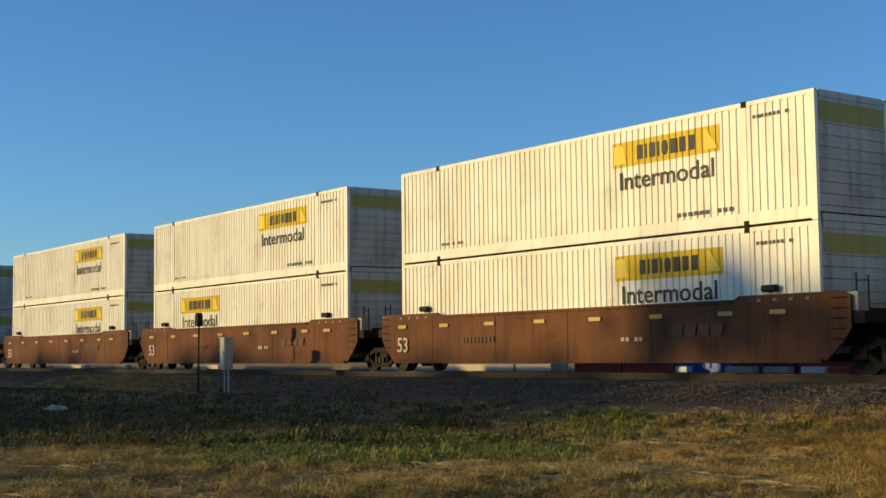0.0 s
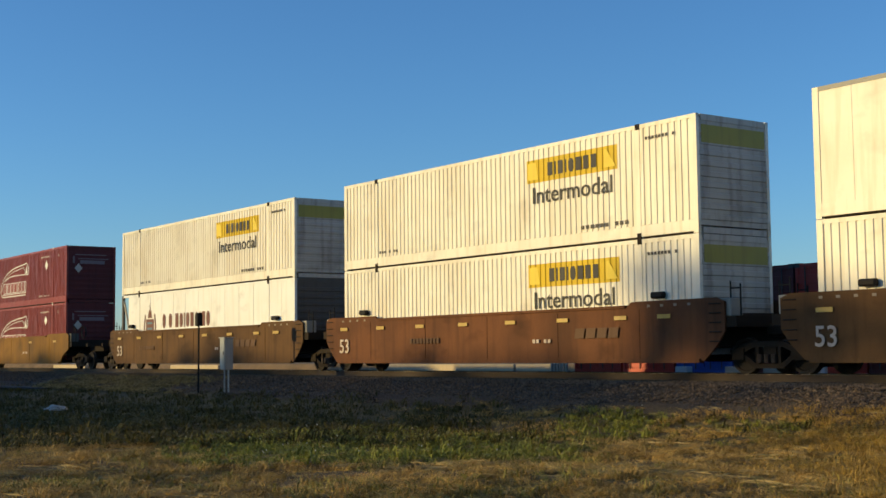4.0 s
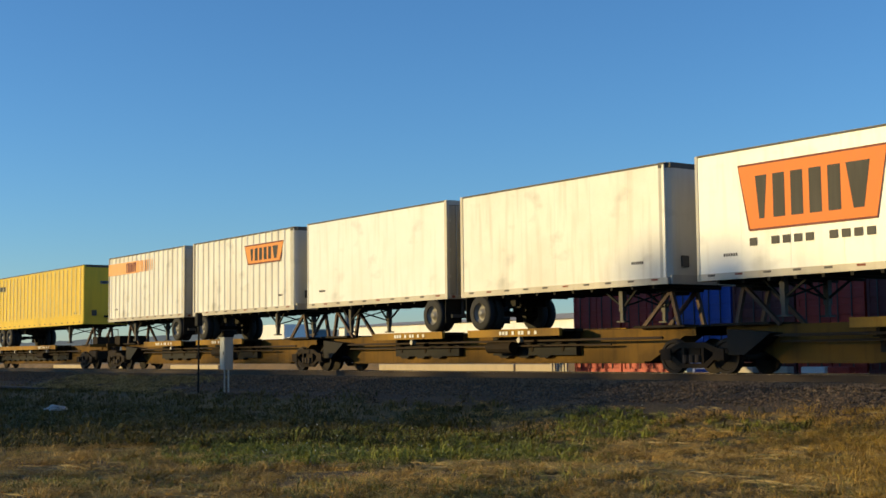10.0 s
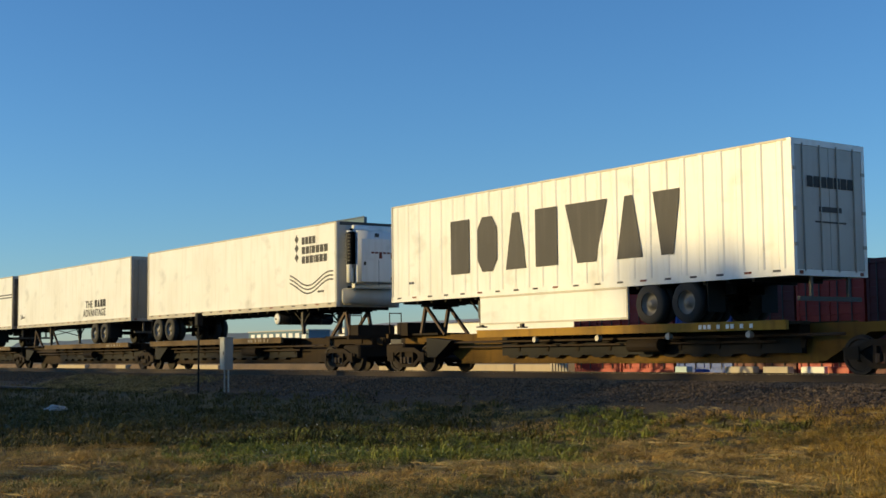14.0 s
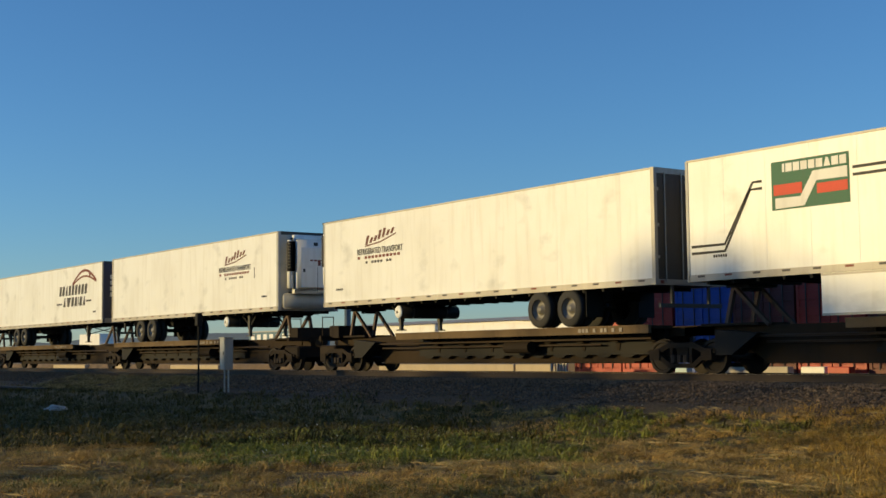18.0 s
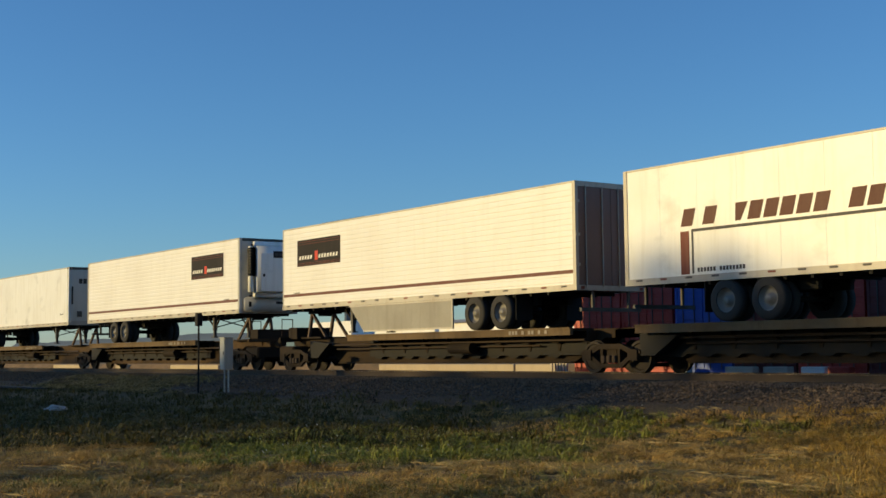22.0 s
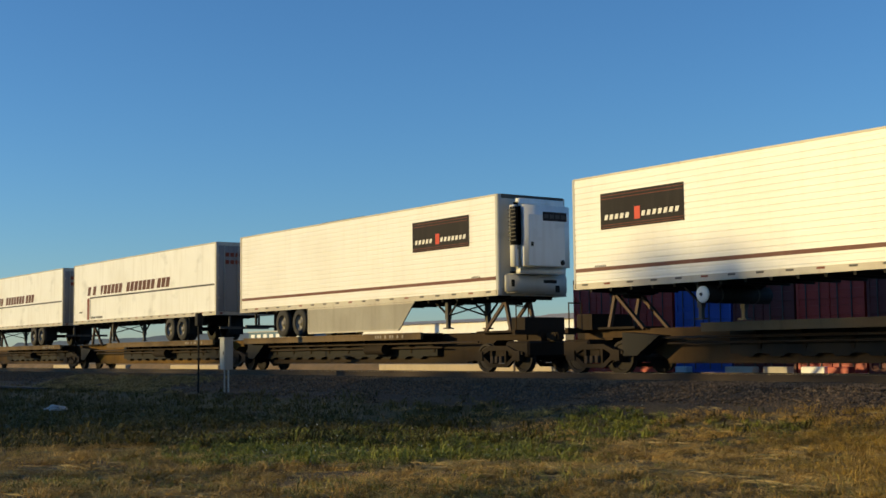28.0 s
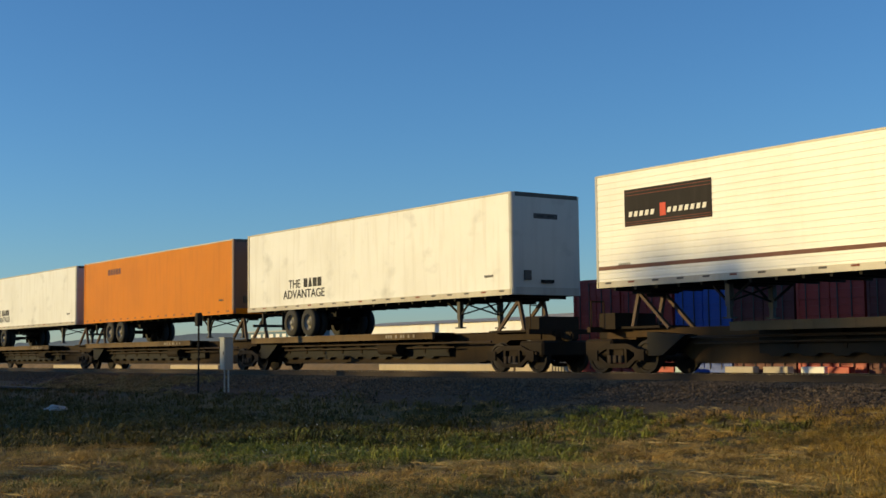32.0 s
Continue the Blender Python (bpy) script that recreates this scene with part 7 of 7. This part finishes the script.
# ---- box trucks on the road beyond the yard ----
def box_truck():
    v = thing("box_truck", "white box truck driving on the road beyond", "truck", "trucks on the far road")
    cargo = part("cargo_box", lambda bm: (box(bm, -7.2, 0, 0, 2.5, 1.05, 3.85), rounded(bm, 0.05, 2)), BARN_WHITE, v, key="bt1")
    part("lower_rail", lambda bm: box(bm, -7.2, 0, -0.02, 0.0, 1.05, 1.2), ALU_DARK, cargo, key="bt2")
    cab = part("cab", lambda bm: (prism(bm, [(0.15, 0.75), (2.15, 0.75), (2.15, 1.55), (1.75, 2.55), (0.15, 2.6)], 0.1, 2.4), rounded(bm, 0.06, 2)), BARN_WHITE, v, key="bt3")
    part("side_window", lambda bm: prism(bm, [(0.7, 1.65), (1.75, 1.65), (1.5, 2.35), (0.7, 2.35)], 0.085, 0.1), BLACK, cab, key="bt4")
    part("bumper", lambda bm: box(bm, 2.1, 2.25, 0.1, 2.4, 0.5, 0.85), ALU_DARK, v, key="bt5")
    part("chassis", lambda bm: box(bm, -7.0, 2.0, 0.7, 1.8, 0.7, 1.04), BLACK, v, key="bt6")
    for x in (1.3, -5.6):
        for y in (0.05, 2.15):
            w = part("wheel", lambda bm: lathe(bm, [(y, 0.25), (y, 0.46), (y + 0.04, 0.5), (y + 0.26, 0.5), (y + 0.3, 0.46), (y + 0.3, 0.25), (y, 0.25)], x, 0.5, 18), RUBBER, v, key=("bt7", x, y))
            part("rim", lambda bm: lathe(bm, [(y + 0.05, 0.0), (y + 0.05, 0.25), (y + 0.25, 0.25), (y + 0.25, 0.0)], x, 0.5, 14), RIM, w, key=("bt8", x, y))
    return v


TRUCKS = [(box_truck(), -263.9), (box_truck(), -433.9)]


# ---- trees behind the viewer, whose evening shade falls on the field and the passing cars ----
def tree_parts(t, h, seed, spread=1.0, leaves=240, base=0.6):
    puff, cap = (0.8, 0.93) if base == 0.86 else (0.65, 0.94) if base == 0.87 else (0.45, 0.95)
    rgen = random.Random(seed)
    part("trunk", lambda bm: (rod(bm, (0, 0, -0.3), (0.2, 0.1, h * 0.5), 0.34, 10, 0.2), rod(bm, (0.2, 0.1, h * 0.5), (0.1, 0.2, h * 0.85), 0.2, 8, 0.06)), BARK, t, key=("trunk", seed))
    tips = []
    for i in range(12):
        a = i * 2.4 + rgen.uniform(-0.3, 0.3)
        z0 = h * rgen.uniform(base - 0.06, base + 0.12)
        r = h * rgen.uniform(0.12, 0.28) * spread
        tip = (r * math.cos(a), r * math.sin(a), min(h * cap, z0 + h * rgen.uniform(0.12, 0.26)))
        tips.append(tip)
        part("limb", lambda bm: rod(bm, (0.15, 0.08, z0), tip, 0.12, 6, 0.03), BARK, t, key=("limb", seed, i))
    def crown(bm):
        for tx, ty, tz in tips + [(px * spread, py, h * max(f, base + 0.07)) for px, py, f in ((0, 0, 0.91), (1.3, 0.4, 0.9), (-1.6, 0.2, 0.89), (0.4, 0, 0.82), (-2.6, 0.3, 0.87), (2.6, -0.3, 0.88))]:
            rr = h * rgen.uniform(0.06, 0.1) * puff
            for _ in range(leaves):
                d = Vector((rgen.gauss(0, 1), rgen.gauss(0, 1), rgen.gauss(0, 0.8))).normalized() * rr * rgen.random() ** 0.45
                p = Vector((tx, ty, tz)) + d
                if p.z > h:
                    p.z = h - rgen.random() * 0.5
                u = Vector((rgen.gauss(0, 1), rgen.gauss(0, 1), rgen.gauss(0, 1))).normalized()
                w = u.orthogonal().normalized()
                s = rgen.uniform(0.14, 0.3)
                bm.faces.new([bm.verts.new(p + s * k) for k in (u, w, -u, -w)])
    part("crown", crown, LEAF, t, key=("crown", seed))


# prototypes: a dense spreading tree, an airy tall one, a slim dense one
KINDS = {}
for kind, seed, spread, leaves, base in (("dense", 1, 1.0, 260, 0.86), ("airy", 2, 1.1, 15, 0.87), ("slim", 3, 0.3, 2, 0.862), ("low", 4, 1.0, 95, 0.88)):
    KINDS[kind] = (seed, spread, leaves, base)
SHADE_ROWS = [("slim", -69.1, -75, 19.5), ("slim", -67.1, -75, 19.2)] + [("airy", -64.4 + 5.2 * i, -75 - (i * 5 % 3), 18.0 + 0.2 * (i * 7 % 3)) for i in range(6)] + [("low", -70.6, -75, 15.6), ("low", -70.2, -75, 13.4), ("low", -77.6, -76, 13.5), ("low", -85.0, -75, 13.5)] + [("dense", -72.0 - 5.0 * i, -75 - (i * 7 % 4), 15.9 + 0.3 * (i * 5 % 3)) for i in range(14)]
FIRST = {}
for i, (kind, x, y, h) in enumerate(SHADE_ROWS):
    k = h / 15.0
    m = pose(x, y, -1.25, 0, 0, 67 * i)
    if kind not in FIRST:
        FIRST[kind] = thing("shade_tree", "broad leafy tree with an uneven crown" if kind == "dense" else "tall tree with a thin airy crown" if kind == "airy" else "shorter tree with a flat leafy crown" if kind == "low" else "slim leafy tree taller than its neighbours", "tree", "trees behind the field")
        tree_parts(FIRST[kind], 15.0, *KINDS[kind])
        FIRST[kind].matrix_basis = m
        c = FIRST[kind]
    else:
        c = copy_thing(FIRST[kind], m)
    c.scale = (k, k, k)


# ---- the train runs past, gaining speed slowly ----
def run(t):
    u = t / 32.0
    return 621.735 * u + 56.559 * u * u - 1.509 * u ** 3


JITTER = {0: 0.04, 1: 0.01, 2: -0.05, 3: -0.08, 4: -0.03, 5: -0.02, 6: -0.04, 7: 0.01, 8: -0.02, 9: 0.11, 10: 0.16, 11: 0.18, 12: 0.29, 13: -0.38, 14: -0.21, 15: -0.13, 16: -0.13, 17: -0.04, 18: 0.05, 23: 0.06, 24: 0.05, 25: 0.05, 29: 0.04, 31: -0.05}


def motions():
    times = [float(i) for i in range(33)]
    for ob, x, z in MOVING:
        walk(ob, [(t, pose(x + run(t) + JITTER.get(t, 0.0), 0.0, z)) for t in times])

    for ob, x in TRUCKS:
        walk(ob, [(t, pose(x + 15.2 * t, 38.5, -0.41)) for t in (0.0, 16.0, 32.0)])


motions()
